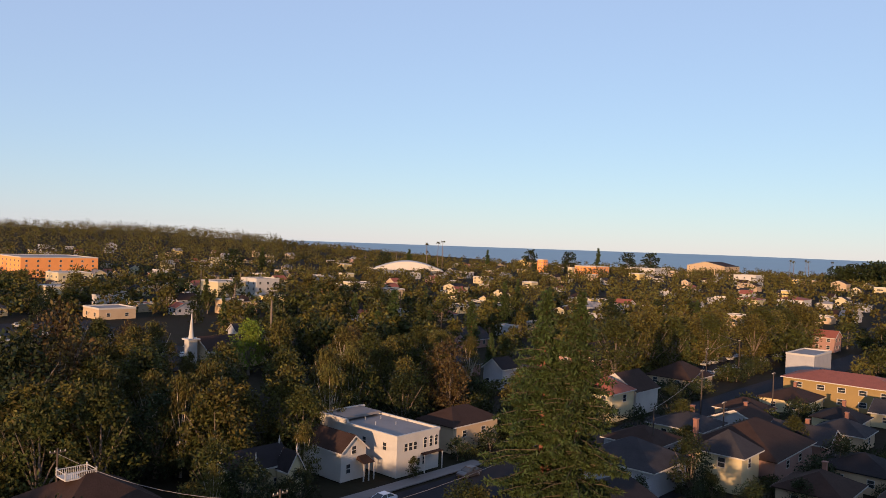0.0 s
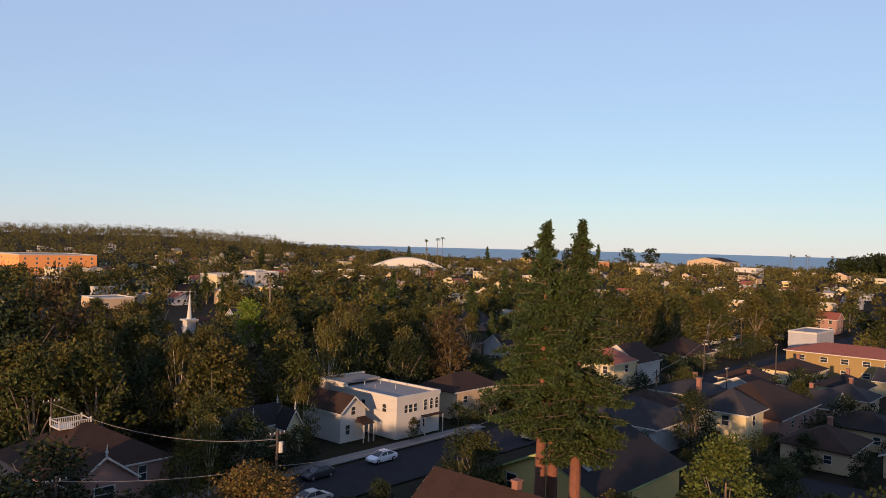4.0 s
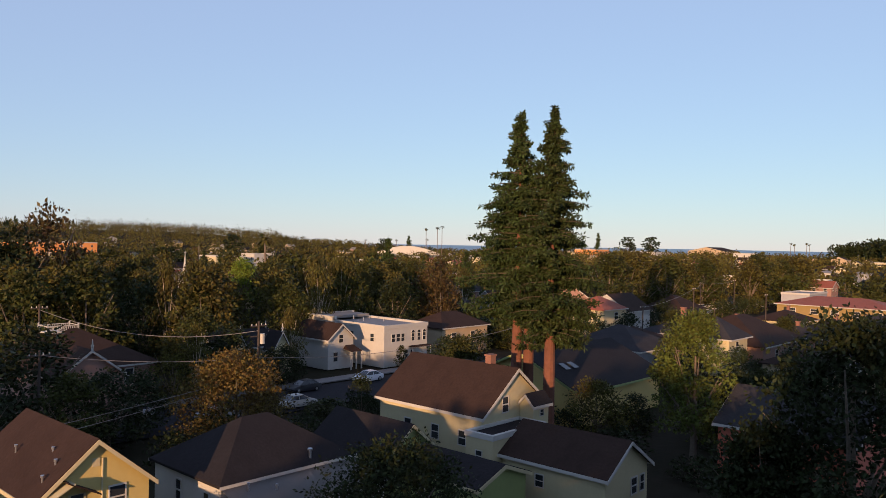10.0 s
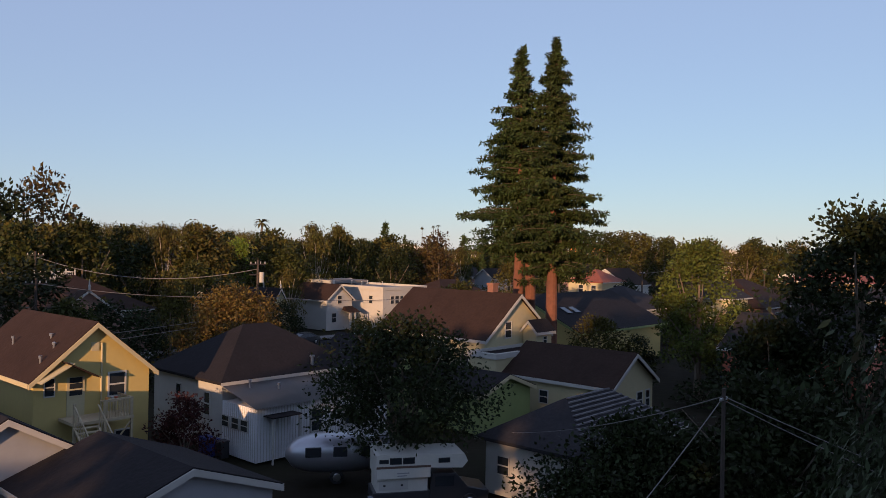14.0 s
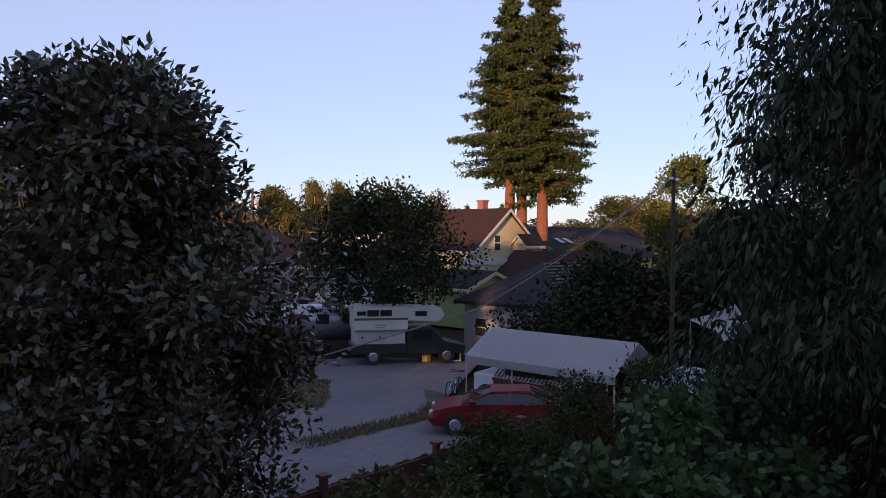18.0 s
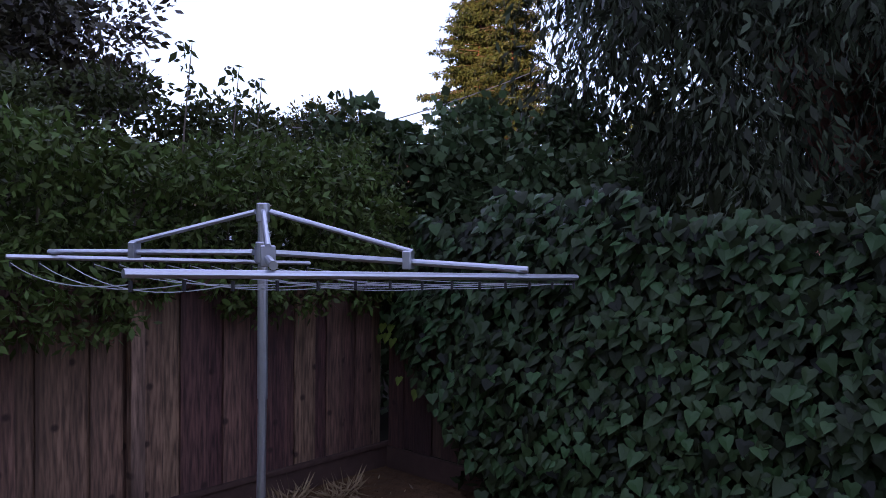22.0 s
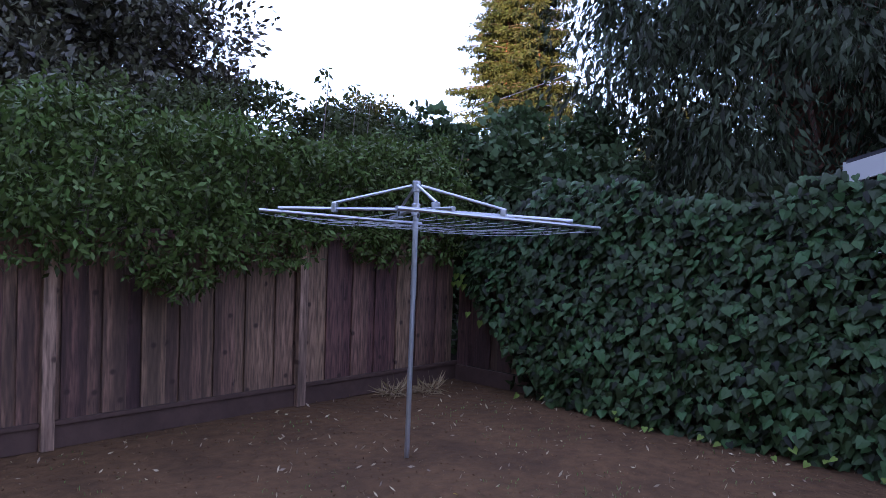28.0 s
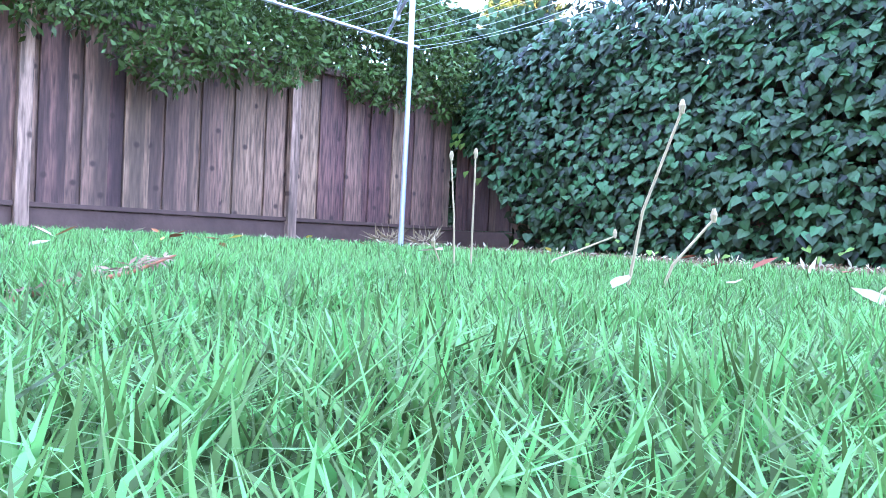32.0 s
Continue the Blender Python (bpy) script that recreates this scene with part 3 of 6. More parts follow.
LEAF_HEDGE = leafy("hedge leaves", (0.06, 0.10, 0.025), 0.5, 0.35)


def redwood(name, label, m, h, bottom, reach, seed, stems=((0, 0),), lean=0.0, per=16, leaf=0.36, material=LEAF_CONIFER, whorls=46, trunk_r=0.6, power=0.75):
    """A tall conifer: bare trunks, then tiers of drooping boughs that shorten to the top."""
    rnd = random.Random(seed)
    tree = thing(name, m, label, "tree")
    centres, radii = [], []
    boughs = bmesh.new()
    for k, (sx, sy) in enumerate(stems):
        hh = h * (1 if k == 0 else 0.72)
        bm = tube(bmesh.new(), [(sx, sy, -0.3), (sx, sy, 0.6), (sx, sy, h * 0.3), (sx * 0.8, sy * 0.8, h * 0.46), (sx * 0.7, sy * 0.7, hh * 0.72), (sx * 0.3, sy * 0.3, hh)], [trunk_r * 1.3, trunk_r, trunk_r * 0.82, trunk_r * 0.5, trunk_r * 0.22, 0.03], 12)
        part("trunk", bm, BARK_RED, tree)
    for i in range(whorls):
        u = i / (whorls - 1)
        z = bottom + (h - bottom) * (u ** 0.95) * 0.985
        full = reach * ((1 - u) ** power) * (0.55 + 0.45 * min(1, u * 6)) + 0.18
        n = 6
        for j in range(n):
            a = rnd.uniform(0, 2 * math.pi)
            ln = full * (rnd.uniform(0.4, 1.2))
            z1 = z + rnd.uniform(-0.7, 0.7)
            tip = Vector((math.cos(a) * ln, math.sin(a) * ln, z1 - ln * 0.12 + 0.1 * ln * rnd.random()))
            base = Vector((0, 0, z1))
            tube(boughs, [base, base.lerp(tip, 0.6) + Vector((0, 0, 0.05 * ln)), tip], [0.09, 0.05, 0.015], 4)
            steps = max(2, int(ln / 0.42))
            for s in range(steps):
                f = 0.22 + 0.8 * (s + rnd.random() * 0.6) / steps
                p = base.lerp(tip, f) + Vector((rnd.uniform(-0.25, 0.25), rnd.uniform(-0.25, 0.25), -0.12))
                centres.append(p)
                radii.append((0.34 + 0.16 * rnd.random()) * (1 - 0.55 * u ** 3))
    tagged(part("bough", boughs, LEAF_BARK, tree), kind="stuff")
    attach("crown", leaf_mesh("crown", centres, radii, per, leaf, material, 0.34, 0.12, 0.5, 0.1, seed), tree)
    return tree


redwood("redwood_tree", "tall coast redwood with two red trunks", pose(52, 41.8, 0), 30.9, 11.6, 5.9, 3, ((0, 0), (1.1, -0.6)), per=34, leaf=0.36, whorls=50, power=0.78)
redwood("redwood_tree", "tall coast redwood with a straight red trunk", pose(51.8, 37.9, 0), 31.1, 10.0, 5.3, 4, per=34, leaf=0.36, whorls=52, power=0.78)
LEAF_WEEP = leafy("dark weeping needles", (0.042, 0.056, 0.03), 0.7, 0.5)
broadleaf("weeping_redwood", "dark drooping redwood beyond the ivy fence", pose(8.3, -2.1, 0), 17.5, 6.3, LEAF_WEEP, BARK_RED, 540, 290, 0.13, 0.03, 0.13, 0.6, 9, 0.55, 12, 0.72, 0.21, core=320, core_leaf=0.2, fill=0.92, split=True)

broadleaf("magnolia_tree", "dark glossy magnolia beside the driveway", pose(-1.8, 7.1, 0), 8.35, 3.0, LEAF_MAG, clumps=170, per=320, leaf=0.135, low=0.14, slim=0.48, seed=11, clump_r=0.27, core=150, core_leaf=0.17, fill=0.76, shape=1.35, split=True)
broadleaf("garden_tree", "airy green tree behind the camper", pose(20.3, 25.6, 0), 8.8, 5.5, LEAF_DARK, clumps=120, per=130, leaf=0.2, low=0.32, seed=12, clump_r=0.24, core=20, core_leaf=0.25, split=True)
broadleaf("golden_magnolia", "broad magnolia with golden leaf tips by the street", pose(32.9, 59.6, 0), 8.4, 7.4, leafy("golden magnolia leaves", (0.12, 0.085, 0.024), second=(0.06, 0.065, 0.02)), clumps=140, per=120, leaf=0.26, low=0.12, seed=13, clump_r=0.22, split=True)
broadleaf("citrus_tree", "tall yellow-green tree beside the red house", pose(57, 26.3, 0), 13.4, 4.3, leafy("yellow-green leaves", (0.066, 0.082, 0.018)), clumps=110, per=90, leaf=0.3, low=0.22, seed=14, clump_r=0.26)
broadleaf("round_bush_tree", "rounded olive tree below the redwoods", pose(58, 36.5, 0), 6.0, 4.0, LEAF_GOLD, clumps=60, per=70, leaf=0.26, low=0.2, seed=15)
broadleaf("spreading_tree", "wide dark tree shading the red house", pose(43.5, 10.5, 0), 15.2, 7.5, LEAF_DARK, clumps=130, per=90, leaf=0.34, low=0.12, seed=16, clump_r=0.24, core=40, core_leaf=0.36)
broadleaf("spreading_tree", "dark leafy tree in front of the red house", pose(42, 15, 0), 8.2, 4.4, LEAF_DARK, clumps=80, per=80, leaf=0.3, low=0.1, seed=17, clump_r=0.26, core=40, core_leaf=0.36)
broadleaf("spreading_tree", "dark leafy tree beside the wire pole", pose(25.5, 9.5, 0), 7.2, 5.0, LEAF_DARK, clumps=100, per=90, leaf=0.26, low=0.05, seed=18, clump_r=0.26, core=40, core_leaf=0.36)
broadleaf("ivy_mound", "large dark mound of ivy behind the carport", pose(22.8, 13.9, 0), 5.3, 5.8, LEAF_DARK, clumps=140, per=110, leaf=0.2, low=0.0, seed=19, clump_r=0.26, core=60, core_leaf=0.3)
broadleaf("red_shrub", "dark red shrub beside the yellow house", pose(14.8, 36.6, 0), 4.1, 1.9, leafy("dark maroon leaves", (0.05, 0.014, 0.013)), clumps=60, per=70, leaf=0.17, low=0.05, seed=20)

# the wood along the street and the town's trees: a few kinds, copied
KINDS = [
    broadleaf("street_tree", "leafy olive street tree", pose(66, 96, 0), 12, 5.0, LEAF_OAK, clumps=70, per=48, leaf=0.46, low=0.15, seed=31),
    broadleaf("street_tree", "golden olive street tree", pose(60, 104, 0), 12, 4.6, LEAF_GOLD, clumps=70, per=48, leaf=0.46, low=0.12, seed=32),
    broadleaf("birch_tree", "tall drooping birch with pale limbs", pose(74, 99, 0), 15, 4.0, LEAF_GOLD, BARK_PALE, 80, 50, 0.52, 0.12, 0.3, 0.6, 33, limbs=10, trunk_r=0.22, shape=0.8),
    broadleaf("dark_tree", "dense dark green tree", pose(52, 99, 0), 12, 5.0, LEAF_DARK, clumps=70, per=48, leaf=0.46, low=0.1, seed=34),
    broadleaf("russet_tree", "reddish brown leafy tree", pose(104, 99, 0), 13, 4.8, LEAF_RED, clumps=70, per=48, leaf=0.46, low=0.12, seed=35),
    broadleaf("lime_tree", "bright green leafy tree", pose(103, 166, 0), 14, 6.2, LEAF_LIME, clumps=80, per=50, leaf=0.52, low=0.2, seed=36),
]
FAR = [
    broadleaf("town_tree", "olive tree among distant houses", pose(150, 150, 0), 11, 5.2, LEAF_OAK, clumps=34, per=22, leaf=0.95, low=0.1, seed=41, limbs=3, clump_r=0.34),
    broadleaf("town_tree", "dark tree among distant houses", pose(160, 170, 0), 12, 4.6, LEAF_DARK, clumps=34, per=22, leaf=0.95, low=0.1, seed=42, limbs=3, clump_r=0.34),
    broadleaf("town_tree", "golden tree among distant houses", pose(175, 160, 0), 11, 5.0, LEAF_GOLD, clumps=34, per=22, leaf=0.95, low=0.1, seed=43, limbs=3, clump_r=0.34),
    redwood("town_conifer", "distant dark conifer among town houses", pose(240, 190, 0), 20, 3, 4.0, 44, per=7, leaf=1.0, whorls=16, trunk_r=0.3),
]


def plant(kind, x, y, h, spread=1.0, seed=0):
    src = kind
    old = {0: 12, 1: 12, 2: 15, 3: 12, 4: 13, 5: 14}.get(KINDS.index(kind)) if kind in KINDS else (11, 12, 11, 20)[FAR.index(kind)]
    s = h / old
    return copy_thing(src, pose(x, y, land_height(x, y) if math.hypot(x, y) > 500 else 0, 0, 0, (seed * 77) % 360) @ Matrix.Diagonal((s * spread, s * spread, s, 1)))


def grove(rows):
    for i, (k, x, y, h, s) in enumerate(rows):
        plant(KINDS[k], x, y, h, s, i + round(x))


grove([  # kind, x, y, height, spread
    (2, 50, 113, 14, 1.2), (2, 56, 107, 16, 1.1), (0, 61, 112, 14, 1.1), (3, 46, 104, 12, 1.1), (1, 68, 103, 14, 1), (2, 59, 86.5, 9.4, 1.0), (2, 77, 104, 16.5, 0.9), (2, 82, 103, 16.5, 0.9), (0, 83, 103, 14, 1), (3, 90, 98, 12, 1), (1, 96, 103, 13, 1), (4, 108, 104, 16, 1), (1, 38, 112, 13, 1.2), (3, 30, 112, 15, 1.3),
])
grove([  # kind, x, y, height, spread
    (4, 41, 126, 24, 0.8), (3, 33, 122, 20, 1), (3, 20, 72, 10.5, 1.3), (3, 14, 66, 10, 1.3), (3, 11, 60, 8.5, 1.3), (0, 19, 62, 7.5, 1.2), (1, 36, 77, 8, 0.9), (2, 40, 79, 9, 0.8), (3, 45, 80, 8, 1.3), (0, 43, 84, 10, 1), (3, 54, 80.5, 5, 1.3), (3, 50.5, 79, 5, 1.2), (0, 50, 84, 5, 1.2), (3, 28, 68, 6, 1.2),
])
grove([  # kind, x, y, height, spread
    (3, 23, 64, 7, 1.4), (0, 73.6, 79, 3.4, 0.9), (3, 60, 58, 7.5, 1.1), (0, 57.5, 53.5, 8.5, 1.0), (3, 46, 57, 5, 1), (1, 86, 108, 13, 1), (0, 74, 112, 15, 1), (2, 90, 112, 16, 1), (1, 104, 116, 14, 1), (3, 66, 122, 14, 1), (0, 54, 124, 15, 1), (2, 44, 116, 15, 1), (3, 92, 36, 6, 1.3), (3, 98, 47, 9, 1),
])
grove([  # kind, x, y, height, spread
    (0, 84, 30, 5, 1.5), (3, 76, 30, 6, 1.2), (0, 72, 22, 6, 1.4), (0, 132, 64, 7, 1.3), (3, 140, 70, 8, 1.2), (3, 118, 66, 7, 1.2), (0, 66, 30, 5, 1.3), (3, 112, 34, 6, 1.5), (3, 124, 34, 7, 1.3), (0, 134, 44, 7, 1), (3, 100, 74, 8, 1.2), (0, 112, 82, 8, 1.2), (1, 118, 92, 10, 1.2), (3, 110, 76, 7, 1.2),
])
rnd = random.Random(5)
for i in range(15):  # the avenue's row of planes
    plant(KINDS[1 if i % 3 else 0], 172 + i * 9.5, 100.5 + rnd.uniform(-2, 2) - (i > 7) * 6, rnd.uniform(15, 18), 1.15, i)
BLOCKED = [(180, 194, 106, 118), (184, 202, 36, 65), (228, 250, 60, 80), (28, 122, 178, 302), (128, 152, 76, 90), (110, 132, 38, 56)]


# ---- the town towards the sea ----
def landmark(name, label, x, y, a, eave, ridge, wall, roof, style):
    z = land_height(x, y)
    n = max(2, min(7, int(a / 5)))
    levels = [1.8 + 3.2 * k for k in range(max(1, int(eave / 3.4)))]
    wins = [(f, (x if f == "S" else y) + a * (k + 0.5) / n, lv, min(1.6, a / n * 0.4), 1.5) for f in "SW" for k in range(n) for lv in levels]
    BLOCKED.append((x - 2, x + a + 2, y - 2, y + a + 2))
    return house(name, label, x, x + a, y, y + a, eave, ridge, "x", wall, roof, WHITE, 0.4, wins, style, z)


landmark("orange_block", "orange stucco block of flats with pale windows", 186, 561, 52.4, 13.8, 14.3, ORANGE, FLATROOF, "flat")
landmark("cream_block", "cream stucco wing before the orange block", 180, 482, 19.6, 7.5, 8.0, CREAM, FLATROOF, "flat")
landmark("shop_building", "cream flat-roofed shop by the car park", 128, 362, 10.8, 8.4, 8.9, CREAM, FLATROOF, "flat")
landmark("shop_building", "white flat-roofed shop with blank wall", 144, 341, 11.1, 5.0, 5.5, WHITE, FLATROOF, "flat")
landmark("shop_building", "low tan flat-roofed shop with windows", 123, 297, 14.7, 4.1, 4.6, TAN, FLATROOF, "flat")
landmark("cream_hall", "cream hall with a flat roof", 214, 361, 17.0, 9.3, 9.8, CREAM, FLATROOF, "flat")
landmark("office_building", "white three-storey office building", 240, 364, 15.4, 10.4, 10.9, WHITE, FLATROOF, "flat")
landmark("brick_shop", "brick shop with a green roof", 295, 365, 9.8, 6.2, 6.7, BRICK, FLATROOF, "flat")
landmark("cream_shop", "pale cream commercial building", 322, 370, 15.5, 6.5, 7.0, CREAM, FLATROOF, "flat")
landmark("shore_condos", "tan shore condominiums with gabled roofs", 1035, 419, 54.0, 13.6, 19.4, TAN, SHINGLE_B, "gable")
landmark("white_hotel", "white hotel with a flat roof", 695, 254, 19.9, 10.2, 10.7, WHITE, FLATROOF, "flat")
landmark("orange_tower", "orange tower building with a flat roof", 682, 476, 7.8, 14.1, 14.6, ORANGE, FLATROOF, "flat")
landmark("yellow_gables", "yellow gabled house on the rise", 913, 658, 21.7, 9.3, 13.3, YELLOW, SHINGLE_B, "gable")
landmark("orange_shops", "orange stucco building with a flat roof", 668, 402, 25.4, 10.2, 10.7, ORANGE, FLATROOF, "flat")
landmark("white_row", "long white row building", 798, 404, 38.6, 7.7, 8.2, WHITE, FLATROOF, "flat")
landmark("red_roof_house", "cream house with red tile roof", 500, 182, 14.6, 3.9, 5.5, CREAM, TILE, "hip")
landmark("red_roof_house", "white house with red tile roof", 521, 160, 17.0, 4.6, 6.6, WHITE, TILE, "hip")
landmark("tan_house", "tan house with gabled roof", 731, 188, 13.0, 6.3, 9.0, TAN, SHINGLE_B, "gable")
landmark("grey_roof_hall", "low hall with a pale grey roof", 523, 143, 9.5, 3.5, 5.1, WHITE, FLATROOF, "hip")
landmark("grey_roof_hall", "low hall with a pale grey roof", 523, 123, 12.5, 3.9, 5.6, GREY, FLATROOF, "hip")
landmark("grey_gable_house", "grey gabled house among trees", 129, 212, 4.7, 4.5, 6.5, GREY, SHINGLE_G, "gable")
landmark("twin_chimney_house", "pale house with two white chimneys", 191, 209, 10.6, 4.3, 6.2, CREAM, SHINGLE, "gable")
landmark("flat_tan_house", "tan house with a low brown roof", 176, 180, 9.4, 2.8, 3.3, TAN, SHINGLE_B, "flat")
landmark("hip_roof_house", "dark hip-roofed house among trees", 172, 211, 7.9, 2.6, 3.7, GREY, SHINGLE, "hip")
landmark("cream_gable_house", "small cream house with gabled roof", 222, 261, 5.4, 2.9, 4.1, CREAM, SHINGLE, "gable")
landmark("blue_grey_house", "blue-grey gabled house with brown roof", 139, 113, 5.8, 5.2, 7.4, GREY, SHINGLE, "gable")
landmark("cream_cottage", "cream cottage with a pale gabled roof", 318, 211, 7.2, 3.4, 4.8, CREAM, SHINGLE_B, "gable")
landmark("dark_house", "dark house with a wide roof", 323, 196, 9.9, 3.5, 5.0, GREY, SHINGLE, "hip")
landmark("pale_house", "pale house with a gabled roof", 383, 340, 12.2, 4.5, 6.5, CREAM, SHINGLE, "gable")
landmark("tan_cottage", "tan cottage with a brown roof", 300, 257, 7.1, 3.3, 4.7, CREAM, SHINGLE_B, "hip")
landmark("grey_cottage", "grey cottage with a flat roof", 226, 177, 7.0, 3.7, 4.2, GREY, FLATROOF, "flat")

hall = thing("sports_hall", pose(498, 500, 0, 0, 0, -45), "low blue-grey hall with a white vaulted roof", "hall")
bm = bmesh.new()
arc = [(-33 + 66 * k / 16, 8 + 8 * math.sin(math.pi * k / 16)) for k in range(17)]
lo, hi = [bm.verts.new((x, -4, z)) for x, z in arc], [bm.verts.new((x, 40, z)) for x, z in arc]
for k in range(16):
    bm.faces.new((lo[k], lo[k + 1], hi[k + 1], hi[k]))
bm.faces.new(lo), bm.faces.new(hi[::-1])
part("roof", bm, WHITE, hall, "white vaulted roof")
part("wall", boxes((-32, 32, -3, 39, 0, 8)), mat("blue-grey cladding", (0.10, 0.13, 0.17), 0.6, 0, 1, 0.1, 0, 0.2), hall)

church = thing("church", pose(96, 182, -0.8), "white church steeple rising over the trees", "church")
bm = boxes((-1.2, 1.2, -1.2, 1.2, 0, 8.2), (-1.7, 1.7, -1.7, 1.7, 8.2, 8.6))
part("tower", bm, WHITE, church)
bm = tube(bmesh.new(), [(0, 0, 8.6), (0, 0, 9.6), (0, 0, 14.9), (0, 0, 15.0)], [0.75, 0.6, 0.12, 0.05], 8)
part("spire", bm, WHITE, church, "slender white spire")
part("cross", boxes((-0.06, 0.06, -0.06, 0.06, 14.9, 16.2), (-0.35, 0.35, -0.05, 0.05, 15.6, 15.75)), WHITE, church)
house("church_hall", "brown-roofed church hall among trees", 98, 118, 176, 188, 5, 8, "x", TAN, SHINGLE_B, WHITE, 0.5, [("S", 104, 3, 1.2, 2), ("S", 110, 3, 1.2, 2)])


def palm(m, h, r=2.2, fronds=22, seed=1, trunk=0.22):
    rnd = random.Random(seed)
    tree = thing("palm_tree", m, "palm with a slender trunk and shaggy crown", "palm", "palms")
    part("trunk", tube(bmesh.new(), [(0, 0, 0), (0.1, 0, h * 0.5), (0, 0, h - r * 0.4)], [trunk * 1.3, trunk, trunk * 0.9], 7), BARK, tree)
    vs, fs = [], []
    for k in range(fronds):
        a, up = rnd.uniform(0, 2 * math.pi), rnd.uniform(-0.5, 1.0)
        d = Vector((math.cos(a), math.sin(a), up)).normalized()
        s = Vector((-math.sin(a), math.cos(a), 0)) * r * 0.16
        p0, p1 = Vector((0, 0, h - r * 0.4)), Vector((0, 0, h - r * 0.4)) + d * r * 0.6
        p2 = p1 + Vector((d.x, d.y, d.z - 0.9)).normalized() * r * 0.5
        i = len(vs)
        vs += [p0 - s * 0.3, p0 + s * 0.3, p1 + s, p1 - s, p2 + s * 0.4, p2 - s * 0.4]
        fs += [(i, i + 1, i + 2, i + 3), (i + 3, i + 2, i + 4, i + 5)]
    part("crown", ([tuple(v) for v in vs], [], fs), LEAF_GOLD, tree)
    return tree


palm(pose(120, 181, 0), 19.5, 2.4, 26, 2, 0.3)
for k, (x, y, h) in enumerate(((560, 520, 33), (568, 521, 34), (552, 528, 32), (215, 380, 16), (185, 300, 14), (1010, 325, 26), (1040, 330, 25), (1050, 318, 27), (1075, 322, 26), (1100, 300, 27), (620, 640, 20), (590, 660, 19), (640, 610, 21), (235, 372, 15))):
    palm(pose(x, y, land_height(x, y)), h, 2.8 if h > 22 else 2.4, 18, k + 5, 0.28)

rnd = random.Random(21)


def free(x, y, pad=3):
    return not any(a - pad < x < b + pad and c - pad < y < d + pad for a, b, c, d in BLOCKED) and not (60 < y < 80 and x < 300) and not (84 < y < 103 and 115 < x < 480)


NEAR_HOUSES = [(54, 64.5, 13, 24), (59, 79, 39, 55), (103, 112, 41, 50), (111, 131, 39, 55), (91, 104, 49, 63), (180, 204, 30, 66), (52, 60, 22, 44)]


def in_spire_view(x, y):
    """Open ground before the church, so that its steeple stands clear."""
    return abs(math.atan2(x + 8.9, y) - 0.523) < 0.035 and 110 < y < 186


WALLS, ROOFS = (WHITE, CREAM, TAN, GREY, PINK, TAN, GREY, CREAM), (SHINGLE, SHINGLE_B, SHINGLE_G, SHINGLE_B, TILE, FLATROOF)
made = 0
while made < 165:
    r, a = 125 + 900 * rnd.random() ** 1.25, rnd.uniform(0.27, 1.42)
    x, y = r * math.sin(a), r * math.cos(a)
    s, e = rnd.uniform(8, 14) if r < 280 else rnd.uniform(6.5, 10), rnd.choice((3.0, 3.2, 3.4, 5.4))
    if not free(x, y, 8) or (r < 240 and a < 0.75) or r < 185 or in_spire_view(x, y):
        continue
    BLOCKED.append((x, x + s, y, y + s))
    st = rnd.choice(("gable", "gable", "hip", "flat" if r > 250 else "hip"))
    ax = rnd.choice("xy")
    wins = [(f, (x if f == "S" else y) + s * k, z, 1.3, 1.4) for f in "SW" for k in (0.25, 0.7) for z in ((1.7, 4.4) if e > 5 else (1.8,))]
    house("town_house", rnd.choice(("small town house with a pitched roof", "pale town house among trees")), x, x + s, y, y + s * 0.8 + 1, e, e + (0.5 if st == "flat" else s * 0.26), ax, rnd.choice(WALLS), rnd.choice(ROOFS), WHITE, 0.4, wins, st, land_height(x, y), group="town houses")
    made += 1
made = 0
while made < 64:
    r, a = 330 + 650 * rnd.random(), rnd.uniform(0.3, 1.4)
    x, y = r * math.sin(a), r * math.cos(a)
    s, e = rnd.uniform(8, 17), rnd.choice((3.5, 4.5, 6.0))
    if not free(x, y, 6):
        continue
    BLOCKED.append((x, x + s, y, y + s))
    st = rnd.choice(("gable", "flat", "flat"))
    house("town_house", "pale sunlit building far across the town", x, x + s * 0.7, y, y + s * 0.7, e, e + (0.5 if st == "flat" else 2.6), "x", rnd.choice((CREAM, YELLOW, TAN, GREY, TAN)), rnd.choice((FLATROOF, SHINGLE_B, TILE)), WHITE, 0.3, [("W", y + s * 0.35, e * 0.6, s * 0.4, 1.3)], st, land_height(x, y), group="town houses")
    made += 1
made = 0
while made < 225:
    r, a = 105 + 330 * rnd.random() ** 1.3, rnd.uniform(0.27, 1.42)
    x, y = r * math.sin(a), r * math.cos(a)
    if not free(x, y, 2.5) or r < 190 and a < 0.9 or r < 230 and a > 0.9 or a < 0.62 and r < 340 and rnd.random() < 0.65 or in_spire_view(x, y):
        continue
    k = rnd.random()
    plant(FAR[0 if k < 0.36 else 1 if k < 0.6 else 2 if k < 0.93 else 3], x, y, rnd.uniform(7, 12.5) * (1.4 if k > 0.93 else 1) * (1.2 if a < 0.75 else 1), rnd.uniform(0.9, 1.3), made)
    made += 1
made = 0
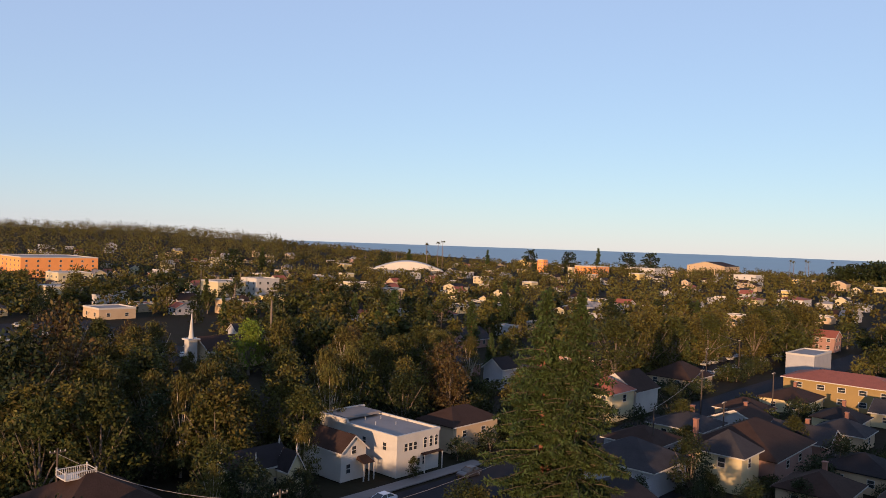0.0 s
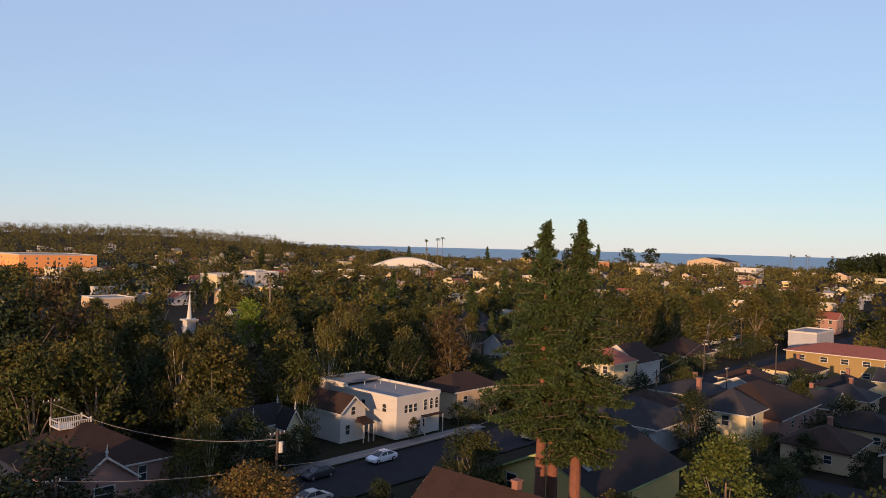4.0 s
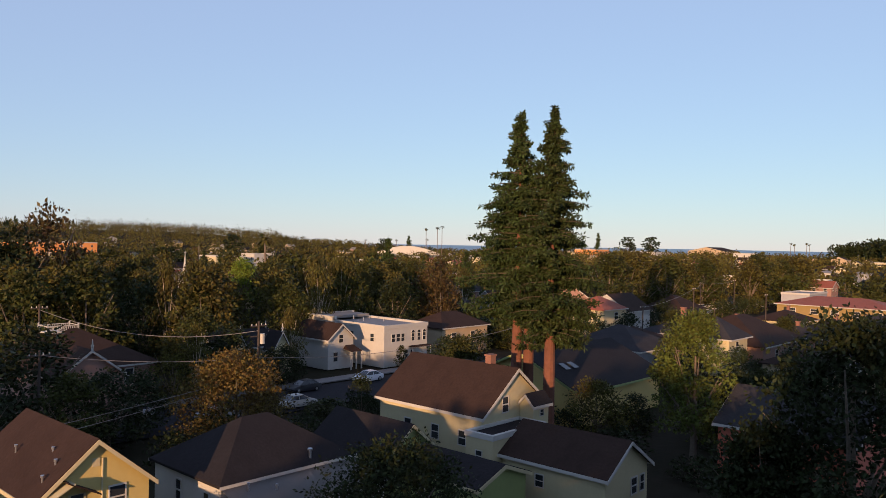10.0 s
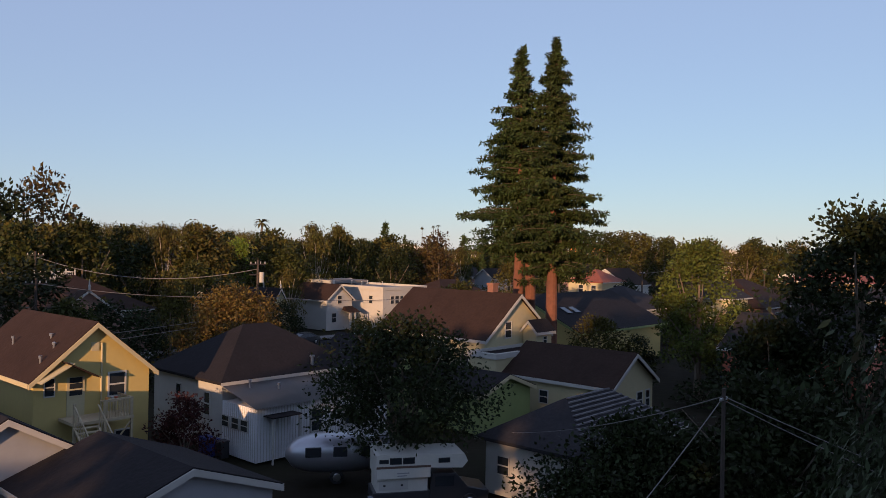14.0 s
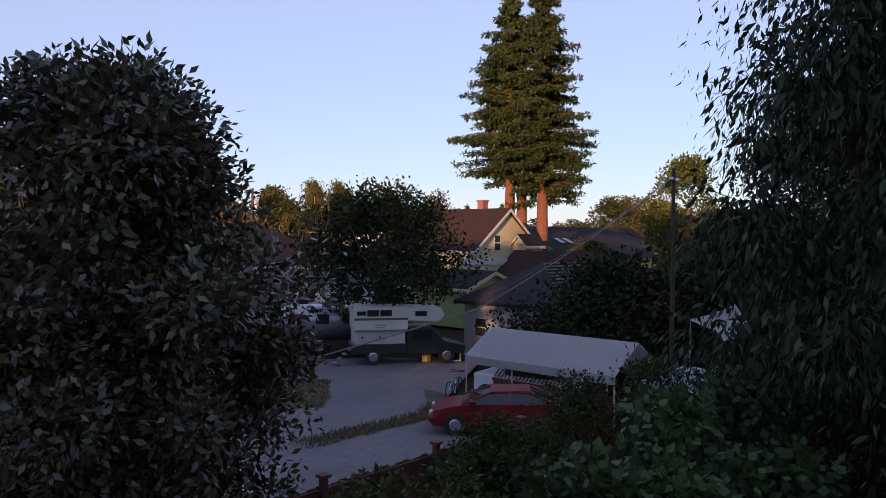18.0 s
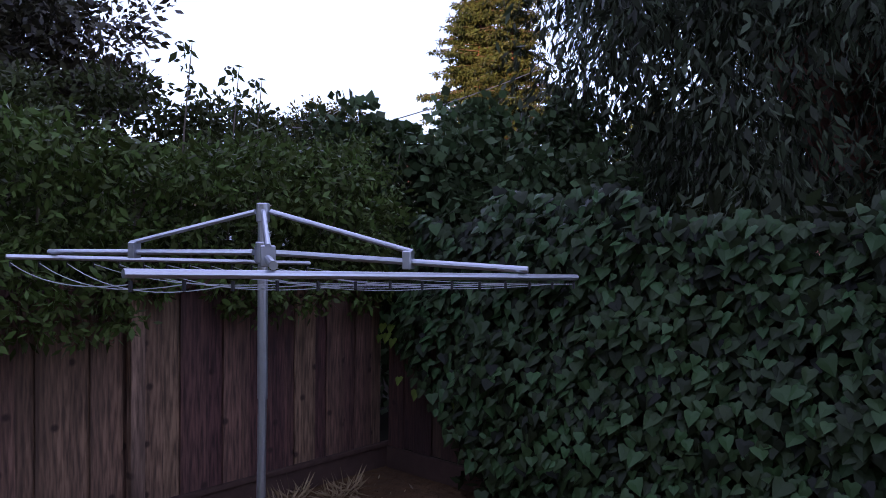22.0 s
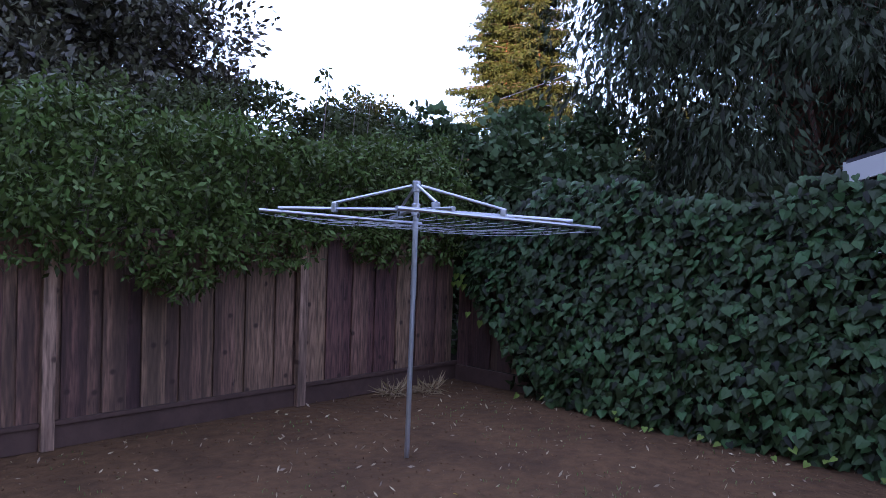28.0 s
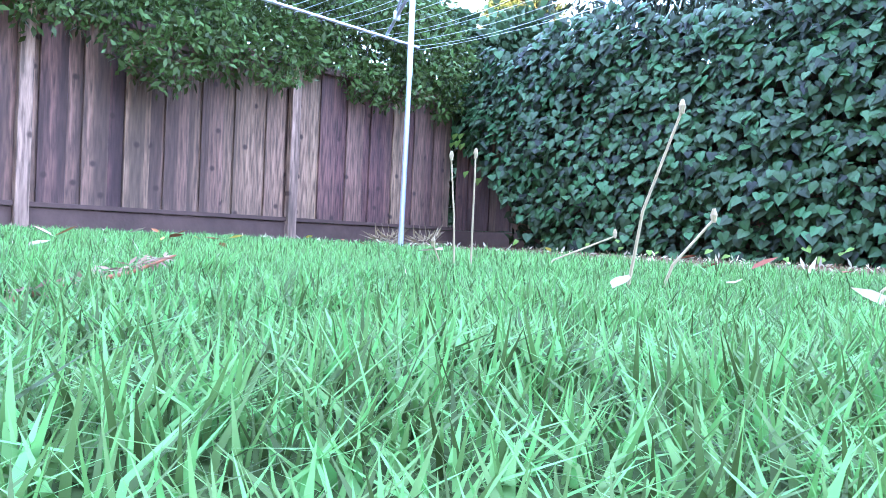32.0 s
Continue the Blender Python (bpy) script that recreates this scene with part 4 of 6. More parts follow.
while made < 34:
    x, y = rnd.uniform(62, 170), rnd.uniform(12, 58)
    if any(a - 2 < x < b + 2 and c - 2 < y < d + 2 for a, b, c, d in NEAR_HOUSES) or not free(x, y, 1):
        continue
    plant(KINDS[3 if made % 3 else 0], x, y, rnd.uniform(3.2, 5), rnd.uniform(1.0, 1.5), made)
    made += 1
made = 0
while made < 16:  # low dark-roofed houses round the turret house
    x, y = rnd.uniform(100, 182), rnd.uniform(12, 58)
    a, b = rnd.uniform(8, 12), rnd.uniform(8, 11)
    if any(p - 3 < x + a and x < q + 3 and u - 3 < y + b and y < v + 3 for p, q, u, v in PLOTS):
        continue
    house("low_bungalow", "low bungalow with a dark pitched roof", x, x + a, y, y + b, 3.1, 5.2, rnd.choice("xy"), rnd.choice((GREY, PINK, TAN, CREAM)), rnd.choice((SHINGLE, SHINGLE_B, SHINGLE_G)), WHITE, 0.5, [("W", y + b * 0.3, 1.7, 1.1, 1.2), ("W", y + b * 0.7, 1.7, 1.1, 1.2), ("S", x + a * 0.5, 1.7, 1.3, 1.2)], rnd.choice(("hip", "gable")), chimney=(x + a * 0.7, y + b * 0.5, 5.9) if made % 2 else None)
    made += 1
made = 0
while made < 84:  # the tall golden wood behind the street
    r, a = 104 + 100 * rnd.random(), rnd.uniform(0.2, 0.86)
    x, y = r * math.sin(a), r * math.cos(a)
    if (a > 0.55 and r < 150) or abs(math.atan2(x + 8.9, y) - 0.593) < 0.03 or any(p - 4 < x < q + 4 and u - 4 < y < v + 4 for p, q, u, v in PLOTS):
        continue
    k = rnd.random()
    plant(KINDS[1 if k < 0.38 else 2 if k < 0.68 else 0 if k < 0.95 else 4], x, y, rnd.uniform(6, 8) if in_spire_view(x, y) else rnd.uniform(11, 15.5), rnd.uniform(0.9, 1.2), made)
    made += 1
BUSHES = [
    broadleaf("garden_bush", "dark leafy bush in a garden", pose(24.5, 56, 0), 3.0, 2.2, LEAF_DARK, clumps=26, per=30, leaf=0.3, low=0.0, seed=51, limbs=4, clump_r=0.36),
    broadleaf("garden_bush", "olive leafy bush in a garden", pose(33.5, 52, 0), 3.0, 2.4, LEAF_OAK, clumps=26, per=30, leaf=0.3, low=0.0, seed=52, limbs=4, clump_r=0.36),
]
made = 0
while made < 170:  # hedges and bushes round the houses
    x, y = rnd.uniform(0, 132), rnd.uniform(12, 124)
    if y < 50 and x < 30 or 63 < y < 80 or 86 < x < 100 and y < 66 or x < 36 and y < 30 or y > 100 and x > 90 or 70 < x < 84 and 78 < y < 84 or 44 < x < 53 and 24 < y < 36:
        continue
    if any(p - 1.3 < x < q + 1.3 and u - 1.3 < y < v + 1.3 for p, q, u, v in PLOTS):
        continue
    h = rnd.uniform(1.5, 3.0) if y < 66 else rnd.uniform(2, 4.6)
    w = rnd.uniform(0.8, 1.35)
    copy_thing(BUSHES[0 if rnd.random() < 0.7 else 1], pose(x, y, 0, 0, 0, rnd.uniform(0, 360)) @ Matrix.Diagonal((w, w, h / 3, 1)))
    made += 1
made = 0
while made < 84:  # gardens between the bungalows
    x, y = rnd.uniform(100, 235), rnd.uniform(14, 122)
    if 64 < y < 78 or 86 < y < 102 and x > 115 or any(p - 1.5 < x < q + 1.5 and u - 1.5 < y < v + 1.5 for p, q, u, v in PLOTS):
        continue
    w = rnd.uniform(1.1, 1.9)
    copy_thing(BUSHES[made % 2], pose(x, y, 0, 0, 0, rnd.uniform(0, 360)) @ Matrix.Diagonal((w, w, rnd.uniform(1.0, 1.7), 1)))
    made += 1
cs, rs = [], []
while len(cs) < 11400:
    r, a = 330 + 1350 * rnd.random() ** 0.9, rnd.uniform(0.22, 1.47)
    if r > 1150 and a > 0.85 and rnd.random() < 0.6 or r > 1500 and a > 0.7:
        continue
    x, y = r * math.sin(a), r * math.cos(a)
    if not free(x, y, 3):
        continue
    h = rnd.uniform(4, 11) * (1 + 0.9 * (r > 700) * (a < 0.62))
    for k in range(3):
        cs.append((x + rnd.uniform(-2.5, 2.5), y + rnd.uniform(-2.5, 2.5), land_height(x, y) + h * rnd.uniform(0.25, 0.85)))
        rs.append(h * rnd.uniform(0.3, 0.45))
# the brighter golden leaf colour stands in for low sun on these crowns
tagged(new("far_woods", leaf_mesh("far_woods", cs, rs, 20, 1.7, LEAF_GOLD, 0.7, 0, 0.85, 0.4, 77)), "woods and gardens far across the town in a sunlit gold leaf colour", "woods", "", "stuff")
head = [(rnd.uniform(825, 905), 225 - 1.0 * k + rnd.uniform(-8, 8)) for k in range(84)]
cs = [(x, y, 4 + 27 * rnd.random() ** 0.7 * (1 - 0.35 * abs(k - 38) / 42)) for k, (x, y) in enumerate(head) for _ in range(9)]
tagged(new("headland_trees", leaf_mesh("headland_trees", cs, np.full(len(cs), 4.2), 26, 2.2, LEAF_DARK, 0.6, 0, 0.8, 0.4, 78)), "dark rounded cypresses on the headland", "woods", "", "stuff")
for k, (x, y, h, s) in enumerate(((690, 560, 24, 1.3), (720, 520, 26, 1.2), (740, 480, 24, 1.2), (760, 455, 28, 1.2), (800, 440, 26, 1.2), (820, 420, 27, 1.3), (560, 560, 24, 1.3), (540, 575, 22, 1.2), (350, 560, 24, 1.2), (400, 590, 24, 1.2))):
    plant(FAR[1 if k % 3 else 3], x, y, h, s * (1 if k % 3 else 0.8), k)


def utility_pole(x, y, h, arms=1, box_on=False, z=0.0):
    p = thing("utility_pole", pose(x, y, z), "weathered wooden utility pole with crossarm", "pole", "utility poles")
    part("pole", tube(bmesh.new(), [(0, 0, 0), (0, 0, h)], [0.16, 0.11], 8), POLEWOOD, p)
    for k in range(arms):
        part("crossarm", boxes((-0.9, 0.9, -0.06, 0.06, h - 0.5 - k, h - 0.38 - k)), POLEWOOD, p)
    for k in (-0.8, -0.3, 0.3, 0.8):
        part("insulator", tube(bmesh.new(), [(k, 0, h - 0.38), (k, 0, h - 0.2)], 0.05, 6), WHITE, p)
    if box_on:
        part("transformer", tube(bmesh.new(), [(0.35, -0.1, h - 2.2), (0.35, -0.1, h - 1.2)], 0.24, 10), WHITE, p, "pale transformer can")
    return p


for x, y, h in ((225, 106, 11.2), (149, 67.6, 10.6), (190, 84, 10), (218, 86, 10), (112, 60, 9), (170, 60, 9), (132, 56, 8), (102, 70, 9), (260, 130, 12), (300, 150, 12), (240, 250, 12), (180, 240, 12)):
    utility_pole(x, y, h)
utility_pole(36.5, 61.5, 10.7, 2, True)
utility_pole(18, 66, 9)
utility_pole(26, 88, 11)

# ---- the driveway and what stands on it ----
RUBBER = mat("black rubber", (0.02, 0.02, 0.022), 0.8, 0, 8, 0.2, 0.1, 0.2)
CHROME = mat("bright alloy", (0.62, 0.62, 0.62), 0.3, 1.0, 10, 0.1, 0, 0.1)
LAMP = mat("lamp lens", (0.5, 0.5, 0.48), 0.2, 0, 5, 0.1, 0, 0.1)
CARGLASS = mat("car glass", (0.02, 0.025, 0.03), 0.05, 0, 1, 0.1, 0, 0.1)


def paint(name, color):
    return mat(name, color, 0.28, 0, 2, 0.06, 0, 0.08)


def wheel(parent, x, y, r=0.32, w=0.2):
    bm = tube(bmesh.new(), [(x, y - w / 2, r), (x, y + w / 2, r)], r, 16)
    t = part("wheel", rounded(bm, 0.02), RUBBER, parent)
    s = -1 if y < 0 else 1
    part("rim", tube(bmesh.new(), [(x, y + s * (w / 2 - 0.01), r), (x, y + s * (w / 2 + 0.012), r)], [r * 0.62, r * 0.5], 12), CHROME, t, "alloy wheel rim")


def car(name, label, m, color, length=4.4, width=1.76, height=1.42, group="", open_door=False, detail=True):
    """A saloon along +x, standing on its wheels."""
    top = thing(name, m, label, "car", group)
    k, w = length / 4.4, width / 2
    prof = [(-2.2, 0.55, 0.75), (-2.1, 0.3, 0.92), (-1.5, 0.22, 0.98), (-0.7, 0.2, 0.95), (0.9, 0.2, 0.93), (1.5, 0.22, 0.86), (2.05, 0.28, 0.72), (2.2, 0.4, 0.6)]
    bm, rings = bmesh.new(), []
    for x, lo, hi in prof:
        e = 0.90 if abs(x) > 2.05 else 0.97 if abs(x) > 1.6 else 1
        rings.append([bm.verts.new(p) for p in ((x * k, -w * e * 0.95, lo), (x * k, -w * e, (lo + hi) / 2), (x * k, -w * e * 0.93, hi), (x * k, w * e * 0.93, hi), (x * k, w * e, (lo + hi) / 2), (x * k, w * e * 0.95, lo))])
    for a, b in zip(rings, rings[1:]):
        for i in range(6):
            bm.faces.new((a[i], a[(i + 1) % 6], b[(i + 1) % 6], b[i]))
    bm.faces.new(rings[0]), bm.faces.new(rings[-1][::-1])
    bmesh.ops.recalc_face_normals(bm, faces=bm.faces)
    part("body", bm, color, top)
    bm, rings = bmesh.new(), []
    for x, z, q in ((-1.75, 0.95, 0.86), (-0.95, height - 0.05, 0.66), (-0.3, height, 0.68), (0.3, height - 0.05, 0.68), (1.2, 0.92, 0.86)):
        rings.append([bm.verts.new((x * k, s * w * q, z)) for s in (-1, 1)] + [bm.verts.new((x * k * 0.98, s * w * 0.9, 0.9)) for s in (1, -1)])
    for a, b in zip(rings, rings[1:]):
        for i in range(4):
            bm.faces.new((a[i], a[(i + 1) % 4], b[(i + 1) % 4], b[i]))
    bmesh.ops.recalc_face_normals(bm, faces=bm.faces)
    part("glasshouse", bm, CARGLASS, top, "dark car windows")
    bm = boxes((-0.95 * k, 0.3 * k, -w * 0.64, w * 0.64, height - 0.05, height + 0.02))
    for s in (-1, 1):
        tube(bm, [(-0.95 * k, s * w * 0.67, height - 0.03), (-1.75 * k, s * w * 0.87, 0.95)], 0.045, 5)
        tube(bm, [(0.3 * k, s * w * 0.68, height - 0.03), (1.2 * k, s * w * 0.87, 0.92)], 0.035, 5)
        tube(bm, [(-0.3 * k, s * w * 0.68, height - 0.02), (-0.3 * k, s * w * 0.91, 0.92)], 0.035, 5)
        tube(bm, [(-0.95 * k, s * w * 0.66, height - 0.03), (0.3 * k, s * w * 0.68, height - 0.03)], 0.04, 5)
    part("roof", bm, color, top)
    for x in (-1.35 * k, 1.38 * k):
        for y in (-w + 0.08, w - 0.08):
            wheel(top, x, y)
    if detail:
        for y in (-w * 0.66, w * 0.66):
            part("headlight", boxes((2.08 * k, 2.2 * k, y - 0.17, y + 0.17, 0.56, 0.68)), LAMP, top)
            part("tail_light", boxes((-2.2 * k, -2.1 * k, y - 0.15, y + 0.15, 0.7, 0.85)), paint("red lamp", (0.4, 0.02, 0.02)), top)
            part("mirror", boxes((0.75 * k, 0.95 * k, y * 1.5 - 0.08, y * 1.5 + 0.08, 0.92, 1.05)), color, top)
    if open_door:
        d = part("door", boxes((-0.55, 0.55, -0.03, 0.03, -0.35, 0.3)), color, top, "white car door standing open")
        d.matrix_basis = pose(0.55, w + 0.5, 0.62, 0, 0, 65)
        f = bmesh.new()
        tube(f, [(-0.53, 0, 0.3), (-0.4, 0, 0.72), (0.1, 0, 0.74), (0.52, 0, 0.32)], 0.03, 5)
        part("window_frame", f, RUBBER, d)
    return top


car("red_car", "dark red saloon parked on the driveway", pose(12.4, 11.7, 0.02, 0, 0, 129), paint("dark red car paint", (0.17, 0.008, 0.011)), 4.3, 1.74, 1.3)
car("white_car", "white saloon with an open front door", pose(1.9, 11.9, 0.02, 0, 0, 262), paint("white car paint", (0.62, 0.64, 0.68)), open_door=True)
street_cars = car("parked_car", "white saloon parked on the street", pose(62.6, 74.2, 0.03, 0, 0, 180), paint("white car paint", (0.62, 0.64, 0.68)), group="parked cars")
for x, y, rz, c in ((52, 74.3, 180, "dark"), (46, 67.6, 0, "white"), (81, 74.4, 180, "dark"), (40, 74.4, 180, "dark"), (36, 67.8, 0, "silver"), (30, 74.3, 180, "silver"), (88, 67.8, 0, "silver"), (22, 67.8, 0, "white"), (66, 25.5, 90, "blue"), (24, 31, 40, "dark")):
    col = {"dark": (0.03, 0.03, 0.035), "white": (0.6, 0.6, 0.6), "silver": (0.32, 0.33, 0.35), "blue": (0.05, 0.08, 0.2)}[c]
    car("parked_car", c + " saloon parked at the kerb", pose(x, y, 0.03, 0, 0, rz), paint(c + " paint", col), group="parked cars", detail=False)
rnd = random.Random(3)
lots = [(48 + 14 * (i % 5) + rnd.uniform(-1, 1), 190 + 9 * (i // 5), 90) for i in range(60)] + [(150 + i * 6.2, 89.6, 0) for i in range(24)] + [(160 + i * 6.4, 98.6, 180) for i in range(18)]
donors = []
for k, (c, col) in enumerate((("white", (0.6, 0.6, 0.6)), ("dark", (0.03, 0.03, 0.035)), ("silver", (0.32, 0.33, 0.35)))):
    x, y, rz = lots.pop()
    donors.append(car("far_car", c + " car parked in a row", pose(x, y, 0.06, 0, 0, rz), paint(c + " paint", col), group="far parked cars", detail=False))
for x, y, rz in lots:
    if rnd.random() < 0.85:
        copy_thing(rnd.choice(donors), pose(x, y, 0.06, 0, 0, rz))

# the pickup with its camper
truck = thing("camper_truck", pose(17.5, 24.6, 0.02, 0, 0, -34.4), "white camper shell on a dark pickup truck", "camper")
CAMP = mat("white camper cladding", (0.52, 0.51, 0.46), 0.5, 0, 4, 0.08, 0.05, 0.2)
DARKTRUCK = paint("dark truck paint", (0.03, 0.032, 0.036))
bm = rounded(boxes((0, 2.5, -1.0, 1.0, 1.62, 2.2)), 0.03)
camper = part("camper_body", bm, CAMP, truck, "white slab-sided camper body")
part("lower_body", boxes((0.05, 2.4, -0.8, 0.8, 0.98, 1.62)), CAMP, truck)
bm = bmesh.new()
side = [(0, 2.2), (4.0, 2.0), (4.25, 2.3), (4.1, 2.62), (0.15, 2.74), (0, 2.66)]
f, g = [bm.verts.new((x, -1.0, z)) for x, z in side], [bm.verts.new((x, 1.0, z)) for x, z in side]
bm.faces.new(f[::-1]), bm.faces.new(g)
for i in range(6):
    bm.faces.new((f[i], f[(i + 1) % 6], g[(i + 1) % 6], g[i]))
bmesh.ops.recalc_face_normals(bm, faces=bm.faces)
part("pop_top", bm, CAMP, truck, "white cab-over section")
part("stripe", boxes((0.0, 2.5, -1.012, -1.0, 2.1, 2.2)), mat("brown stripe", (0.12, 0.07, 0.05), 0.6), truck, "brown side stripe")
for x0, x1, z0, z1 in ((0.12, 0.55, 2.33, 2.52), (0.6, 1.15, 2.28, 2.58), (1.2, 1.75, 2.28, 2.58), (2.85, 3.4, 2.27, 2.5)):
    wdw = part("window", rounded(boxes((x0, x1, -1.025, -1.0, z0, z1)), 0.01), RUBBER, truck)
    part("pane", boxes((x0 + 0.04, x1 - 0.04, -1.03, -1.02, z0 + 0.04, z1 - 0.04)), CARGLASS, wdw)
for x0, x1 in ((0.15, 1.5),):
    part("hatch", rounded(boxes((x0, x1, -0.83, -0.8, 1.08, 1.5)), 0.01), WHITE, truck, "white storage hatch")
for x in (0.4, 1.2):
    part("latch", boxes((x - 0.05, x + 0.05, -0.845, -0.83, 1.25, 1.33)), RUBBER, truck)
part("lettering", boxes((0.95, 1.5, -1.008, -1.0, 1.84, 1.9), (0.95, 1.4, -1.008, -1.0, 1.73, 1.78)), mat("faded grey lettering", (0.25, 0.25, 0.26), 0.6), truck, "faded grey bars of lettering")
part("truck_bed", rounded(boxes((-0.1, 2.5, -0.85, 0.85, 0.5, 0.98)), 0.03), DARKTRUCK, truck)
bm = bmesh.new()
side = [(2.5, 0.45), (5.3, 0.45), (5.35, 0.85), (4.3, 1.08), (3.75, 1.72), (2.6, 1.74), (2.5, 1.0)]
f, g = [bm.verts.new((x, -0.85, z)) for x, z in side], [bm.verts.new((x, 0.85, z)) for x, z in side]
bm.faces.new(f[::-1]), bm.faces.new(g)
for i in range(7):
    bm.faces.new((f[i], f[(i + 1) % 7], g[(i + 1) % 7], g[i]))
bmesh.ops.recalc_face_normals(bm, faces=bm.faces)
part("cab", rounded(bm, 0.04), DARKTRUCK, truck)
part("side_window", boxes((2.75, 3.65, -0.87, -0.84, 1.15, 1.6)), CARGLASS, truck)
for x in (0.9, 4.4):
    for y in (-0.8, 0.8):
        wheel(truck, x, y, 0.38, 0.24)
for k in range(4):
    part("step", boxes((-0.95 + 0.22 * k, -0.75 + 0.22 * k, -0.9, -0.4, 0.12 + 0.2 * k, 0.16 + 0.2 * k)), STEEL, truck)

# the rounded aluminium trailer
trailer = thing("travel_trailer", pose(19.3, 29.3, 0.02, 0, 0, -38), "rounded polished aluminium travel trailer", "trailer")
ALU = mat("dull aluminium", (0.4, 0.41, 0.44), 0.32, 0.75, 3, 0.08, 0.05, 0.15)
bm, rings = bmesh.new(), []
for k in range(17):
    u = -1 + 2 * k / 16
    s = max(0.12, (1 - abs(u) ** 3.2) ** 0.45)
    ring = []
    for j in range(16):
        a = 2 * math.pi * j / 16
        ca, sa = math.cos(a), math.sin(a)
        e = (abs(ca) ** 3 + abs(sa) ** 3) ** (-1 / 3)
        ring.append(bm.verts.new((2.6 * u, 1.1 * e * ca * (0.35 + 0.65 * s), 1.42 + 0.95 * e * sa * s)))
    rings.append(ring)
for a, b in zip(rings, rings[1:]):
    for i in range(16):
        bm.faces.new((a[i], a[(i + 1) % 16], b[(i + 1) % 16], b[i]))
bm.faces.new(rings[0]), bm.faces.new(rings[-1][::-1])
bmesh.ops.recalc_face_normals(bm, faces=bm.faces)
shell = part("shell", bm, ALU, trailer)
for p in shell.data.polygons:
    p.use_smooth = True
for x0, x1 in ((-1.6, -0.8), (-0.2, 0.5), (1.2, 1.9)):
    part("window", rounded(boxes((x0, x1, -1.16, -1.06, 1.45, 1.95)), 0.03), CARGLASS, trailer)
for y in (-0.85, 0.85):
    wheel(trailer, 0, y, 0.36, 0.2)
part("hitch", tube(bmesh.new(), [(2.5, 0, 0.5), (3.4, 0, 0.5)], 0.06, 6), STEEL, trailer)

# the fabric carport
CANVAS = mat("white canvas", (0.5, 0.49, 0.5), 0.8, 0, 2, 0.06, 0.2, 0.15)
TIMBER = mat("red-brown fence timber", (0.11, 0.042, 0.028), 0.85, 0, 6, 0.3, 0.3, 0.35, each=0.2)
carport = thing("carport", pose(16.15, 9.0, 0), "white canvas carport tent on steel posts", "carport")
bm = bmesh.new()
prof = [(-1.5, 1.45), (-1.48, 1.72), (0, 2.62), (1.48, 1.72), (1.5, 1.45)]
lo, hi = [bm.verts.new((x, 0, z)) for x, z in prof], [bm.verts.new((x, 6.1, z)) for x, z in prof]
for i in range(4):
    bm.faces.new((lo[i], lo[i + 1], hi[i + 1], hi[i]))
bmesh.ops.solidify(bm, geom=bm.faces[:], thickness=0.02)
part("canopy", bm, CANVAS, carport, "white canvas canopy")
for x in (-1.45, 1.45):
    for y in (0.05, 2.0, 4.0, 6.05):
        part("post", tube(bmesh.new(), [(x, y, 0), (x, y, 1.74)], 0.03, 8), WHITE, carport)
for y in (0.05, 2.0, 4.0, 6.05):
    part("rafter", tube(bmesh.new(), [(-1.45, y, 1.72), (0, y, 2.58), (1.45, y, 1.72)], 0.025, 6), WHITE, carport)
screen = thing("slatted_screen", pose(14.9, 9.2, 0), "dark brown slatted screen along the carport", "fence")
for k in range(24):
    part("slat", boxes((-0.02, 0.02, k * 0.2, k * 0.2 + 0.17, 0, 0.95)), TIMBER, screen)
part("rail", boxes((-0.04, 0.04, 0, 4.8, 0.95, 1.03)), TIMBER, screen)
for k in range(30):
    part("lath", boxes((-0.015, 0.015, 0, 0.03, -0.2, 0.2)), TIMBER, screen).matrix_basis = pose(0, 0.1 + k * 0.155, 1.22, 40, 0, 0)
jeep = thing("white_van", pose(15.9, 13.3, 0.02, 0, 0, 100), "white off-road car under the carport", "car")
part("body", rounded(boxes((-1.9, 1.7, -0.8, 0.8, 0.45, 1.1)), 0.06), paint("white car paint", (0.62, 0.64, 0.68)), jeep)
part("cabin", rounded(boxes((-1.8, 0.5, -0.72, 0.72, 1.1, 1.75)), 0.06), CARGLASS, jeep)
for x in (-1.2, 1.15):
    for y in (-0.75, 0.75):
        wheel(jeep, x, y, 0.37, 0.24)

# boundary fence of the driveway
dfence = thing("driveway_fence", pose(0, 0, 0), "red-brown board fence with capped posts beside the driveway", "fence")
bm = boxes((0, 0.165, -0.012, 0.012, 0.05, 1.6))
BOARD_ME = bpy.data.meshes.new("board")
bm.to_mesh(BOARD_ME), bm.free()
BOARD_ME.materials.append(TIMBER)
for k in range(106):
    x = -8 + k * 0.178
    share("board", BOARD_ME, dfence, pose(x, 7.45 + 0.025 * x + 0.012 * (k % 2), 0.02 * ((k * 7) % 3), 0, 0, 1.4))
for k in range(7):
    x = -6.7 + 2.92 * k
    y = 7.4 + 0.025 * x
    part("post", rounded(boxes((x - 0.06, x + 0.06, y - 0.1, y + 0.02, 0, 1.8), (x - 0.1, x + 0.1, y - 0.14, y + 0.06, 1.8, 1.86)), 0.006), TIMBER, dfence)
for z in (0.35, 1.5):
    rail = part("rail", boxes((-8, 10.9, -0.05, -0.015, z, z + 0.09)), TIMBER, dfence)
    rail.matrix_basis = pose(0, 7.43, 0, 0, 0, 1.43)

